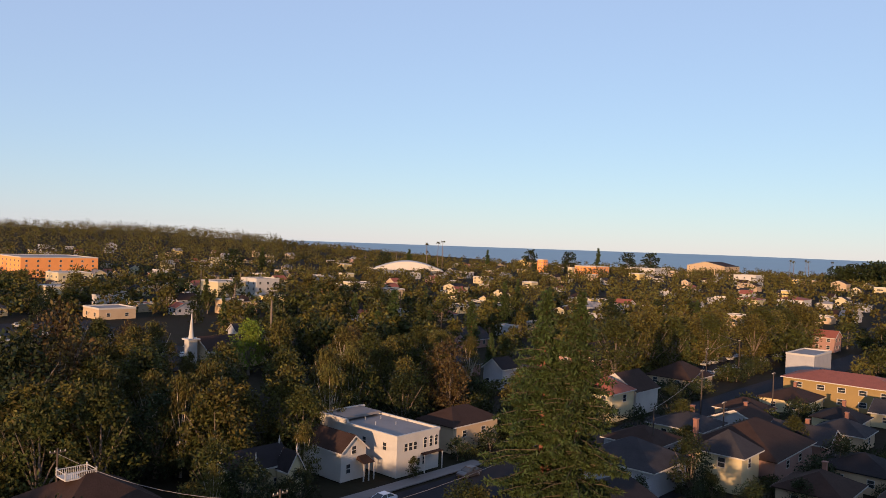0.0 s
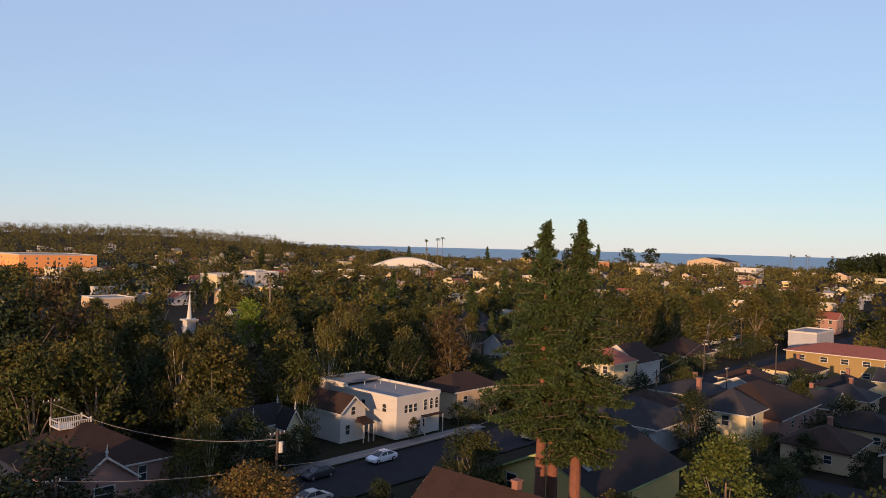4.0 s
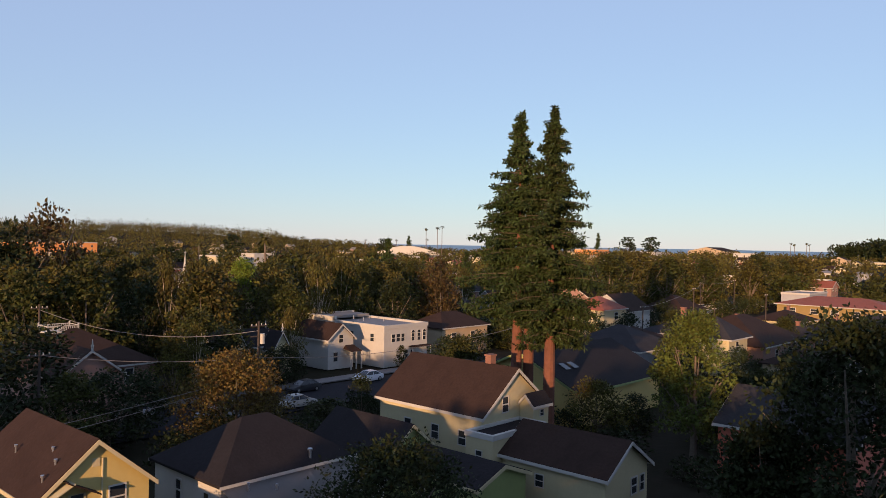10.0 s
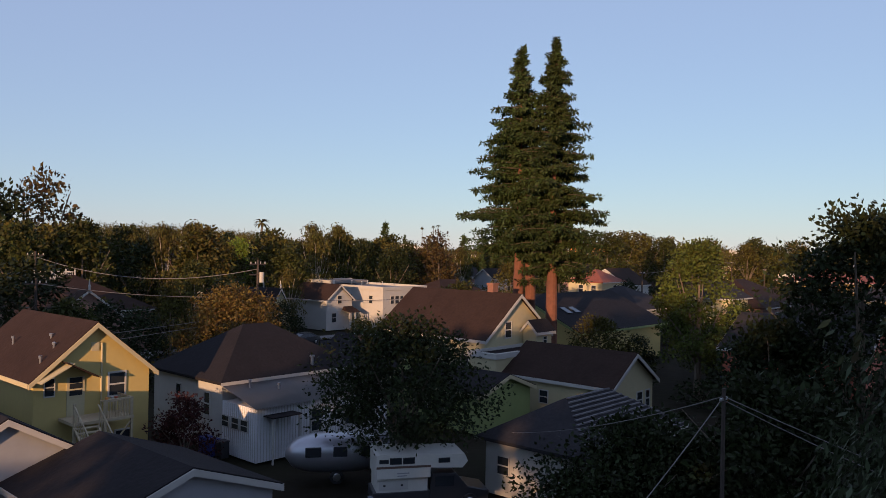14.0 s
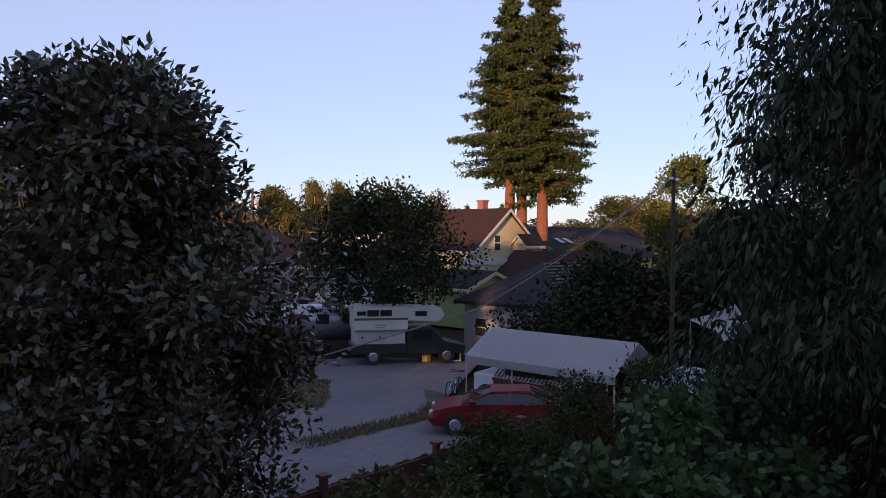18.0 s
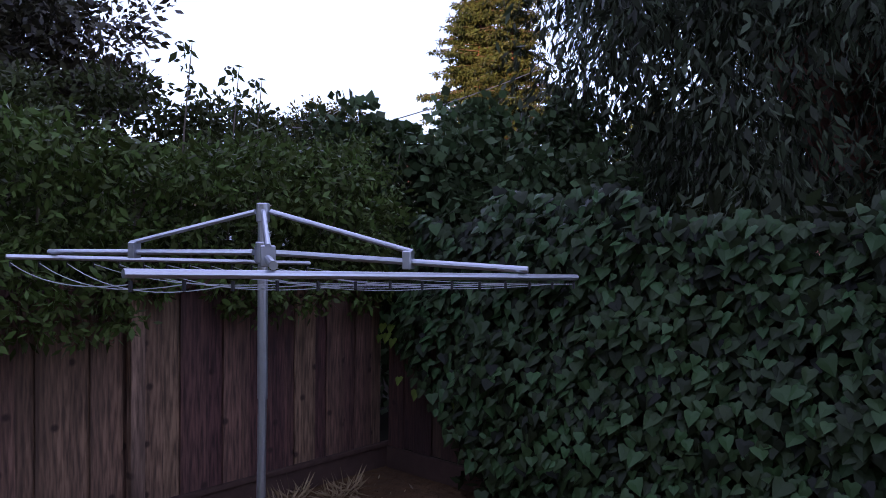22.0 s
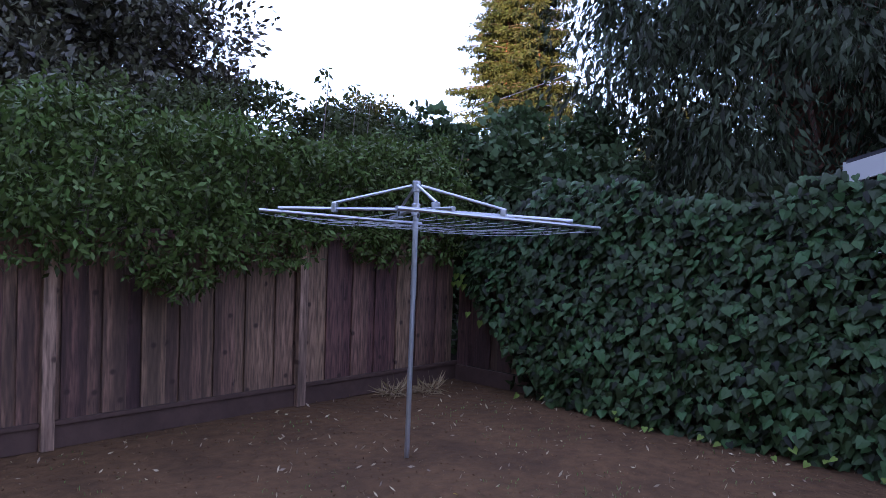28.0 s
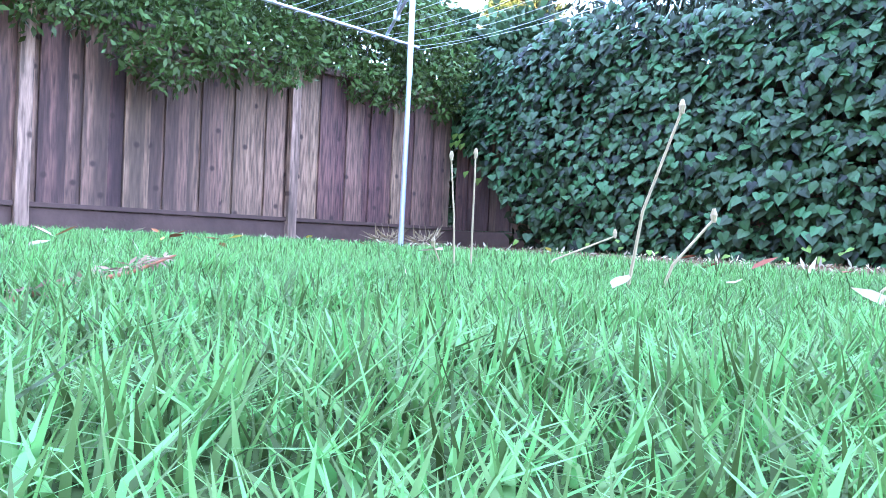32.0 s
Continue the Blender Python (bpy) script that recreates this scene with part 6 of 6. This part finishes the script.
EYE = (-6.75, -6.27)
near = lambda a, b: lambda x, y: a <= math.hypot(x - EYE[0], y - EYE[1]) < b and -0.3 < math.atan2(x - EYE[0] + 0.2, y - EYE[1] + 0.2) < 1.75 and on_lawn(x, y)
blades("grass", "fresh green lawn grass close by", scatter(240000, -7.2, -5.2, -6.5, -4.7, near(0.1, 1.5)), 0.041, 0.0014, GRASS, 0.75, 1)
blades("grass", "fresh green lawn grass", scatter(70000, -7.6, -4.0, -7.0, -2.9, near(1.5, 3.2)), 0.046, 0.0023, GRASS, 0.5, 2)
blades("grass", "fresh green lawn grass near the soil", scatter(42000, -9.0, -3.9, -7, -1.1, near(3.2, 7)), 0.05, 0.004, GRASS, 0.7, 3)
blades("dry_grass", "dry straw among the lawn", scatter(7500, -8, -4, -7, -1.2, near(0.7, 6)), 0.045, 0.0016, STRAW, 1.6, 4)
tufts = np.array([(10.3 + 3.2 * a + 0.35 * b, 14.65 + 0.1 * b + 0.9 * max(0, a - 0.5) ** 2 * 4 + 0.5 * c, 0.03) for a, b, c in rng.uniform(-1, 1, (2600, 3))] + [(11.6 + 1.7 * a - 0.6 * b, 20.6 + 1.9 * a + 0.8 * b, 0.03) for a, b in rng.uniform(-1, 1, (2400, 2))])
blades("verge_grass", "dry grass tufts on the driveway verge", tufts, 0.13, 0.009, leafy("dry olive grass", (0.1, 0.09, 0.035), 0.5), 0.9, 9)
sheet("lawn_soil", [(-12, -13), (-5.3, -13), (-5.15, -6.5), (-4.9, -5.2), (-4.65, -4.0), (-4.5, -3.0), (-4.9, -2.3), (-5.6, -1.8), (-12, -1.55)], 0.022, TURF, "dark turf beneath the lawn grass", "lawn")
weeds = scatter(900, -5, -0.6, -9, -0.2, lambda x, y: not on_lawn(x, y) and noise.noise(Vector((x * 1.1, y * 1.1, 3))) > 0.05)
blades("weed", "sparse weeds on the bare soil", weeds, 0.03, 0.003, GRASS, 1.0, 5)
deb = scatter(6000, -6, -0.2, -9, -0.1, lambda x, y: not on_lawn(x, y))
me = leaf_mesh("leaf_litter", deb + (0, 0, 0.012), np.full(len(deb), 0.012), 1, 0.024, leafy("pale leaf litter", (0.14, 0.08, 0.042), 0.35, 0.8, (0.1, 0.055, 0.03)), 0.4, 0, 0.1, 0.2, 6)
tagged(new("leaf_litter", me), "dry leaves and twigs littering the soil", "litter", "", "stuff")

bits = scatter(800, -5.5, -0.3, -8, -0.2, lambda x, y: not on_lawn(x, y))
me = leaf_mesh("wood_chips", bits + (0, 0, 0.016), np.full(len(bits), 0.01), 1, 0.048, leafy("pale wood chips", (0.40, 0.33, 0.22), 0.5, 0.8), 0.3, 0, 0.15, 0.2, 8)
tagged(new("wood_chips", me), "pale wood chips scattered on the soil", "litter", "", "stuff")

# fence along the back
fence = thing("board_fence", pose(0, 0, 0), "weathered brown board fence with square posts", "fence")


def board_mesh(w, h):
    bm = rounded(boxes((0, w, -0.02, 0, 0, h)), 0.003)
    me = bpy.data.meshes.new("board")
    bm.to_mesh(me), bm.free()
    me.materials.append(PLANK)
    return me


WIDE, NARROW = (0.205, 0.225, 0.185, 0.215), (0.16, 0.18, 0.15, 0.17)
BOARDS, BACKS = [board_mesh(w, 1.56) for w in WIDE], [board_mesh(w, 1.55) for w in NARROW]


def board_run(parent, start, end, at):
    """Wide boards with gaps between them, closed by narrow boards set behind."""
    u, k = start, 0
    while u < end - 0.1:
        i, j = rng.integers(0, 4), rng.integers(0, 4)
        gap = NARROW[j] - 0.05
        share("board", BOARDS[i], parent, at(u, 0.032) @ pose(0, 0, 0.004 * (k % 3)))
        if u + WIDE[i] + gap < end:
            share("board", BACKS[j], parent, at(u + WIDE[i] - 0.025, 0.006))
        u, k = u + WIDE[i] + gap, k + 1


board_run(fence, -9.4, -0.04, lambda u, out: pose(u, -out, 0.19))
for px_ in (-9.58, -7.18, -4.78, -2.38):
    part("post", rounded(boxes((px_ - 0.05, px_ + 0.05, -0.125, -0.056, 0, 1.78)), 0.004), POSTWOOD, fence)
for x0, x1 in ((-9.53, -7.23), (-7.13, -4.83), (-4.73, -2.43), (-2.33, 0)):
    part("kickboard", rounded(boxes((x0, x1, -0.075, -0.03, 0.0, 0.185)), 0.004), KICK, fence)
    part("bottom_rail", rounded(boxes((x0, x1, -0.095, -0.054, 0.188, 0.225)), 0.003), KICK, fence)
    part("top_rail", rounded(boxes((x0, x1, -0.095, -0.054, 1.68, 1.75)), 0.003), PLANK, fence)
fence2 = thing("board_fence", pose(0, 0, 0), "brown board fence overgrown with ivy", "fence")
board_run(fence2, 0.1, 9.4, lambda u, out: pose(-out, -u, 0.19, 0, 0, -90))
part("kickboard", rounded(boxes((-0.075, -0.03, -9.4, -0.1, 0.0, 0.185)), 0.004), KICK, fence2)
part("top_rail", rounded(boxes((-0.095, -0.054, -9.4, -0.1, 1.68, 1.75)), 0.004), PLANK, fence2)

# ivy on the side fence
out = [(0, 0), (0.25, 0.15), (0.56, 0.0), (0.45, -0.34), (0.26, -0.62), (0, -1.0), (-0.26, -0.62), (-0.45, -0.34), (-0.56, 0.0), (-0.25, 0.15)]
iv = [(0.05, 0, -0.3)] + [(-0.06 * abs(a) * 2, a, b) for a, b in out]
IVY_ME = bpy.data.meshes.new("leaf")
IVY_ME.from_pydata(iv, [], [(0, i, i % 10 + 1) for i in range(1, 11)])
IVY_ME.materials.append(IVY)


def ivy_leaf_pose(r):
    while True:
        y, z = r.uniform(-9.3, -0.1), r.uniform(0.02, 2.42)
        low = 1.1 if y > -0.35 else 1.1 - (-y - 0.35) * 0.86
        if z < low + 0.12 * r.random() or z > 2.3 + 0.12 * math.sin(y * 2.3) + 0.06 * math.sin(y * 7):
            continue
        if y > -0.6 and z > 1.9:
            continue
        bulge = 0.12 + 0.30 * min(1, (-y) / 1.6) * (0.75 + 0.25 * math.sin(z * 2.6)) + 0.16 * noise.noise(Vector((y * 2.3, z * 2.3, 0)))
        s = r.uniform(0.062, 0.108) * (1.15 if r.random() < 0.15 else 1)
        depth = bulge * r.uniform(0.42, 1.0)
        return Matrix.Translation((-depth - 0.05, y, z)) @ Euler((r.gauss(0, 0.32), r.gauss(-0.42, 0.3), r.gauss(3.14159, 0.36))).to_matrix().to_4x4() @ Matrix.Diagonal((s, s, s, 1))


ivy = thing("ivy", pose(0, 0, 0), "thick dark green ivy hanging over the fence", "ivy")
r = random.Random(8)
for k in range(300):
    while True:
        m = ivy_leaf_pose(r)
        if m.translation.y > -4.6:
            break
    m.translation.x -= 0.035
    share("leaf", IVY_ME, ivy, m)
base = np.array(iv)
tri = np.array([(0, i, i % 10 + 1) for i in range(1, 11)])
ms = [np.array(ivy_leaf_pose(r)) for _ in range(11500)]
allv = np.concatenate([base @ m[:3, :3].T + m[:3, 3] for m in ms])
allf = np.concatenate([tri + 11 * i for i in range(len(ms))])
me = bpy.data.meshes.new("ivy_foliage")
me.from_pydata(allv.tolist(), [], allf.tolist())
me.materials.append(leafy("ivy foliage", (0.024, 0.05, 0.018), 0.85, 0.46, (0.04, 0.074, 0.024), 0, 0.1, 0.16))
tagged(new("foliage", me), "", "", "", "stuff").parent = ivy
# darker leaves behind the ivy, their colour deepening the shade in its gaps
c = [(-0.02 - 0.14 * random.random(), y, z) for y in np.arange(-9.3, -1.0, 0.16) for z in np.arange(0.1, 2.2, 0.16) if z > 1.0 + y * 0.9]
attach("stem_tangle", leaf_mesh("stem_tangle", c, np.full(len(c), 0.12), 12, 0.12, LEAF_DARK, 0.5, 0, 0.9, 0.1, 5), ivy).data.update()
for y, z, s in ((-0.25, 1.22, 0.1), (-0.2, 1.3, 0.09), (-0.3, 1.3, 0.09), (-0.32, 1.18, 0.09), (-0.16, 1.2, 0.08), (-0.6, 0.78, 0.1), (-1.05, 0.75, 0.1), (-0.4, 0.86, 0.08)):
    ob = share("pale_leaf", IVY_ME.copy(), ivy, pose(-0.22, y, z, 10, -25, 180) @ Matrix.Diagonal((s, s, s, 1)))
    ob.data.materials[0] = leafy("young yellow-green ivy", (0.13, 0.2, 0.04), 0.1)

for k in range(18):
    s = r.uniform(0.04, 0.075)
    ob = share("pale_leaf", IVY_ME.copy(), ivy, pose(-0.46 - r.uniform(0, 0.08), r.uniform(-5.5, -1.25), r.uniform(0.05, 0.16), r.uniform(-30, 30), r.uniform(-60, -20), 180 + r.uniform(-40, 40)) @ Matrix.Diagonal((s, s, s, 1)))
    ob.data.materials[0] = leafy("young yellow-green ivy", (0.13, 0.2, 0.04), 0.1)

# hedge over the back fence
def cloud(count, test, box_, r):
    out = []
    x0, x1, y0, y1, z0, z1 = box_
    while len(out) < count:
        p = (r.uniform(x0, x1), r.uniform(y0, y1), r.uniform(z0, z1))
        if test(*p):
            out.append(p)
    return out


def in_hedge(x, y, z):
    low = 1.42 + 0.14 * math.sin(x * 2.1) + 0.3 * max(0, x + 2.6) * 0.35 + 0.08 * math.sin(x * 5.3)
    top = 2.72 + 0.12 * math.sin(x * 1.3 + 1) + 0.1 * math.sin(x * 3.7) + 0.1 * (x + 5) * 0.3
    front = -0.50 + 0.12 * math.sin(x * 1.9) + 0.08 * math.sin(z * 5 + x) + max(0, z - 2.1) * 0.5 + max(0, x + 2) * 0.12
    return low < z < top and y > front and (y < front + 0.35 or z > top - 0.3 or random.random() < 0.25)


r = random.Random(4)
cs = cloud(3000, in_hedge, (-9.4, 0.3, -0.62, 1.3, 1.2, 3.1), r)
hedge = thing("hedge", pose(0, 0, 0), "dense green hedge spilling over the board fence", "hedge")
attach("foliage", leaf_mesh("foliage", cs, np.full(len(cs), 0.13), 22, 0.075, LEAF_HEDGE, 0.42, 0.15, 0.9, 0.1, 9), hedge)
for k in range(26):
    x0 = -9 + 0.36 * k
    bm = tube(bmesh.new(), [(x0, 0.5, 0), (x0 + r.uniform(-0.2, 0.2), 0.35, 1.4), (x0 + r.uniform(-0.4, 0.4), 0.1, 2.4)], [0.03, 0.02, 0.008], 5)
    part("stem", bm, BARK, hedge)


def shrub(name, label, x, y, h, r_, material, leaf, per, clumps, seed, slim=0.5, low=0.05):
    return broadleaf(name, label, pose(x, y, 0), h, r_, material, BARK, clumps, per, leaf, low, slim, 0.1, seed, 0.05, 6, 1.0, 0.3)


LEAF_BIG = leafy("broad grape-like leaves", (0.055, 0.095, 0.04), 0.4, 0.45)
for i, (x, y, h, r_, big) in enumerate(((-7, 2.8, 3.1, 1.6, 0), (-4.6, 3.0, 3.2, 1.6, 0), (-3.6, 2.3, 3.5, 1.3, 0), (-2.4, 2.4, 3.6, 1.4, 0), (-1.4, 2.3, 3.7, 1.2, 0), (-0.4, 2.2, 3.6, 1.3, 0), (1.2, 1.6, 3.6, 1.2, 1), (3.2, 1.5, 4.0, 1.4, 1), (2.0, 0.8, 3.4, 1.1, 1), (5.0, 1.3, 4.1, 1.5, 1), (6.1, 5.0, 3.4, 1.4, 0), (4.4, 5.6, 3.0, 1.3, 0), (7.6, 4.1, 3.7, 1.5, 0), (8.6, 2.9, 3.8, 1.4, 0), (6.5, 2.0, 3.0, 1.5, 0), (9, 2.6, 3.3, 1.7, 1), (8.8, 1.2, 3.2, 1.5, 0), (1.0, 5.2, 2.2, 1.4, 0), (3.8, 5.4, 2.2, 1.3, 1), (6.4, 6.0, 2.1, 1.2, 0), (4.0, 0.4, 3.2, 1.3, 1), (6.0, -0.8, 3.0, 1.3, 0), (-3.2, 5.2, 2.2, 1.5, 0), (-6, 5.4, 2.4, 1.5, 0))):
    if big:
        shrub("broad_leaf_shrub", "broad-leaved green shrub behind the fence", x, y, h, r_, LEAF_BIG, 0.13, 80, 56, 60 + i, 0.85)
    else:
        shrub("dark_shrub", "dense dark shrub behind the fence", x, y, h, r_, LEAF_PHOT, 0.09, 120, 64, 60 + i, 0.45)
shrub("tall_shrub", "airy shrub rising over the hedge", -0.4, 1.3, 3.35, 0.9, LEAF_PHOT, 0.085, 60, 42, 91, 0.45, 0.4)
shrub("tall_shrub", "feathery conifer-like shrub behind the hedge", -2.6, 1.6, 3.4, 0.8, LEAF_PHOT, 0.09, 70, 42, 92, 0.3, 0.4)
shrub("red_hedge", "dark reddish clipped shrub by the driveway", 9.3, 20.6, 2.6, 1.4, LEAF_RED, 0.14, 80, 60, 93, 0.5, 0.0)
for x, y, h in ((-1.7, 0.6, 3.6), (-1.2, 0.7, 3.5), (-0.9, 0.8, 3.45)):
    s = thing("hedge_sprig", pose(x, y, 0), "tall leafy sprig above the hedge", "sprig")
    part("stem", tube(bmesh.new(), [(0, 0, 1.8), (0.05, 0, h * 0.8), (0.12, 0, h)], [0.012, 0.008, 0.003], 5), BARK, s)
    attach("leaves", leaf_mesh("leaves", [(0.03 + 0.02 * k, 0, h - 0.06 * k) for k in range(14)], np.full(14, 0.07), 4, 0.09, LEAF_PHOT, 0.45, 0.3, 1, 0.2, 3), s)

# the rotary clothes line
line = thing("rotary_clothes_line", pose(-2.72, -2.03, 0), "galvanized rotary clothes line with sagging wires", "clothes line")
part("pole", tube(bmesh.new(), [(-0.015, 0, 0), (0, 0, 1.35)], 0.0205, 14), STEEL, line)
part("upper_pole", tube(bmesh.new(), [(0, 0, 1.3), (0, 0, 2.19)], 0.0235, 14), STEEL, line)
part("hub", rounded(tube(bmesh.new(), [(0, 0, 1.93), (0, 0, 2.03)], 0.036, 14), 0.006), STEEL, line)
part("top_cap", rounded(tube(bmesh.new(), [(0, 0, 2.12), (0, 0, 2.21)], 0.033, 14), 0.006), STEEL, line)
RAD, ZA = 1.22, 1.98
ends = []
for a in (-65.7, -123.2, 114.3, 56.8):
    c, s = math.cos(radians(a)), math.sin(radians(a))
    dip = 0.055 if -70 < a < 60 else 0.012
    ends.append(Vector((c * RAD, s * RAD, ZA - dip)))
    arm = part("arm", tube(bmesh.new(), [(c * 0.05, s * 0.05, ZA), (c * (RAD + 0.03), s * (RAD + 0.03), ZA - dip)], 0.0145, 10), STEEL, line)
    part("clamp", rounded(boxes((-0.02, 0.02, -0.028, 0.028, -0.03, 0.05)), 0.004), STEEL, arm).matrix_basis = pose(c * 0.72, s * 0.72, ZA - dip * 0.6, 0, 0, a)
    part("strut", tube(bmesh.new(), [(c * 0.04, s * 0.04, 2.17), (c * 0.74, s * 0.74, ZA + 0.045 - dip * 0.6)], 0.012, 10), STEEL, line)
for e, f_, e_over, f_over in ((ends[0], ends[1], 0.38, 0.46), (ends[2], ends[3], 0.22, 0.38)):
    d = (f_ - e).normalized()
    bar = part("line_bar", tube(bmesh.new(), [e - d * e_over - Vector((0, 0, 0.03)), f_ + d * f_over - Vector((0, 0, 0.03))], 0.0135, 10), STEEL, line)
    for k in range(14):
        p = (e - d * (e_over - 0.02)).lerp(f_ + d * (f_over - 0.02), k / 13) - Vector((0, 0, 0.05))
        part("hook", tube(bmesh.new(), [p, p - Vector((0, 0, 0.03))], 0.006, 6), RUBBER, bar)
CORD = mat("pale plastic line", (0.45, 0.46, 0.48), 0.5, 0, 10, 0.1, 0, 0.1)
d1, d2 = (ends[1] - ends[0]).normalized(), (ends[2] - ends[3]).normalized()
for k in range(14):
    p = (ends[0] - d1 * 0.36).lerp(ends[1] + d1 * 0.44, k / 13) - Vector((0, 0, 0.06))
    q = (ends[3] - d2 * 0.36).lerp(ends[2] + d2 * 0.2, k / 13) - Vector((0, 0, 0.06))
    sag = 0.03 + 0.05 * ((k * 5) % 7) / 7
    part("wire", tube(bmesh.new(), [p.lerp(q, j / 12) - Vector((0, 0, sag * 4 * (j / 12) * (1 - j / 12))) for j in range(13)], 0.0022, 4), CORD, line)

# what lies and grows on the lawn
STALK = mat("dry stalk", (0.27, 0.19, 0.10), 0.8, 0, 20, 0.2, 0.1, 0.2)
for x, y, h, bx, by in ((-5.68, -5.29, 0.235, 0.0, 0.02), (-5.69, -5.34, 0.235, 0.0, 0.0), (-5.70, -5.28, 0.07, -0.03, 0.0), (-5.9, -5.78, 0.25, 0.03, -0.05), (-5.86, -5.8, 0.12, 0.05, -0.05), (-5.6, -5.4, 0.1, 0.14, -0.1), (-5.8, -6.0, 0.09, 0.12, -0.12)):
    st = thing("dandelion_stalk", pose(x, y, 0), "dry leaning dandelion stalk in the grass", "stalk", "dry stalks")
    part("stem", tube(bmesh.new(), [(0, 0, 0), (bx * 0.3, by * 0.3, h * 0.5), (bx, by, h)], [0.0024, 0.002, 0.0017], 6), STALK, st)
    part("head", tube(bmesh.new(), [(bx, by, h - 0.004), (bx, by, h + 0.006), (bx, by, h + 0.014)], [0.003, 0.0045, 0.002], 7), STALK, st)
    if h > 0.25:
        attach("seed_tuft", leaf_mesh("seed_tuft", [(bx, by, h + 0.012)], [0.006], 20, 0.012, mat("pale seed fluff", (0.36, 0.32, 0.27), 0.9), 0.25, 0, 1, 0.2, 3), st)
bm = bmesh.new()
lf = [(0, 0), (0.3, 0.18), (0.65, 0.2), (1, 0), (0.65, -0.2), (0.3, -0.18)]
vv = [bm.verts.new((a, b, 0.12 * (a - 0.5) ** 2 + abs(b) * 0.35)) for a, b in lf]
cc = bm.verts.new((0.5, 0, 0))
for i in range(6):
    bm.faces.new((cc, vv[i], vv[(i + 1) % 6]))
FALLEN = bpy.data.meshes.new("fallen_leaf")
bm.to_mesh(FALLEN), bm.free()
FALLEN.materials.append(LEAF_BROWN)
FALLEN_PALE, FALLEN_YELLOW = FALLEN.copy(), FALLEN.copy()
FALLEN_PALE.materials[0] = leafy("pale dry leaves", (0.27, 0.2, 0.13), 0.2, 0.7)
FALLEN_YELLOW.materials[0] = leafy("yellow leaves", (0.42, 0.32, 0.05), 0.2, 0.6)
r = random.Random(12)
spots = [(-6.05, -5.98), (-5.95, -6.05), (-5.3, -4.9), (-6.3, -5.0), (-6.15, -4.6), (-6.5, -4.4), (-5.75, -4.3), (-4.4, -4.6), (-3.4, -3.6)] + [(r.uniform(-7, -3), r.uniform(-5.9, -1.4)) for _ in range(64)]
for x, y in spots:
    kind = r.choice((0, 0, 0, 1, 1, 2))
    ob = new("fallen_leaf", (FALLEN, FALLEN_PALE, FALLEN_YELLOW)[kind])
    s = r.uniform(0.035, 0.065)
    ob.matrix_basis = pose(x, y, 0.05 if on_lawn(x, y) else 0.015, r.uniform(-25, 25), r.uniform(-25, 25), r.uniform(0, 360)) @ Matrix.Diagonal((s, s, s, 1))
    tagged(ob, ("curled brown leaf fallen on the ground", "pale dry leaf fallen on the ground", "yellow leaf fallen on the ground")[kind], "leaf", "fallen leaves")
twig = thing("redwood_twig", pose(-6.5, -5.66, 0.03, 0, -1, 46) @ Matrix.Diagonal((1.6, 0.75, 0.6, 1)), "dry brown redwood twig lying in the grass", "twig")
part("stem", tube(bmesh.new(), [(-0.12, 0, 0), (-0.04, 0.008, 0.006), (0.05, 0.0, 0.012), (0.12, -0.006, 0.03)], [0.004, 0.004, 0.003, 0.0015], 6), LEAF_BROWN, twig)
attach("needles", leaf_mesh("needles", [(-0.12 + 0.006 * k, 0.003, 0.004 + 0.0006 * k) for k in range(40)], np.full(40, 0.003), 5, 0.014, leafy("pale dry needles", (0.24, 0.14, 0.09), 0.3), 0.25, 0, 1, 0.1, 2), twig)
for x, y, s in ((-0.9, -0.5, 0.3), (-1.3, -0.35, 0.25)):
    pile = thing("dry_weed", pose(x, y, 0), "small heap of dry weeds by the fence", "weed")
    attach("tangle", leaf_mesh("tangle", [(0, 0, 0.04), (0.1, 0.03, 0.05), (-0.1, 0.02, 0.03)], [0.1, 0.08, 0.09], 40, 0.16, STALK, 0.08, 0, 0.4, 0.2, 4), pile)

# neighbour's white-trimmed shed beyond the ivy; unseen house and trees added behind the lawn
house("neighbour_shed", "white-trimmed shed beyond the ivy fence", 4.0, 9.5, -9.4, -3.62, 2.82, 3.7, "x", WHITE, SHINGLE_G, WHITE, 0.3, [("W", -6, 1.6, 1, 1)])
# never in view: added behind the viewpoint to cut sun and sky light
house("back_house", "unseen house added behind the lawn to block sun and sky light", -24, -11.5, -22, -3, 5.6, 8.2, "y", CREAM, SHINGLE, WHITE, 0.5, [])
rnd = random.Random(9)
# unseen tree row added as a sun blocker; heights set where its shadow ends
for k in range(44):
    off = -105 + 210 * k / 43
    d = 62 + rnd.uniform(-6, 6)
    x, y = -0.927 * d - 0.375 * off, -0.375 * d + 0.927 * off
    plant(FAR[k % 2], x, y, (rnd.uniform(28, 31) if off < -10 else rnd.uniform(21.5, 24) if off < 14 else rnd.uniform(17.5, 19.5) if off < 22 else rnd.uniform(11.5, 13) if off < 42 else rnd.uniform(19, 21)), 1.0, k)
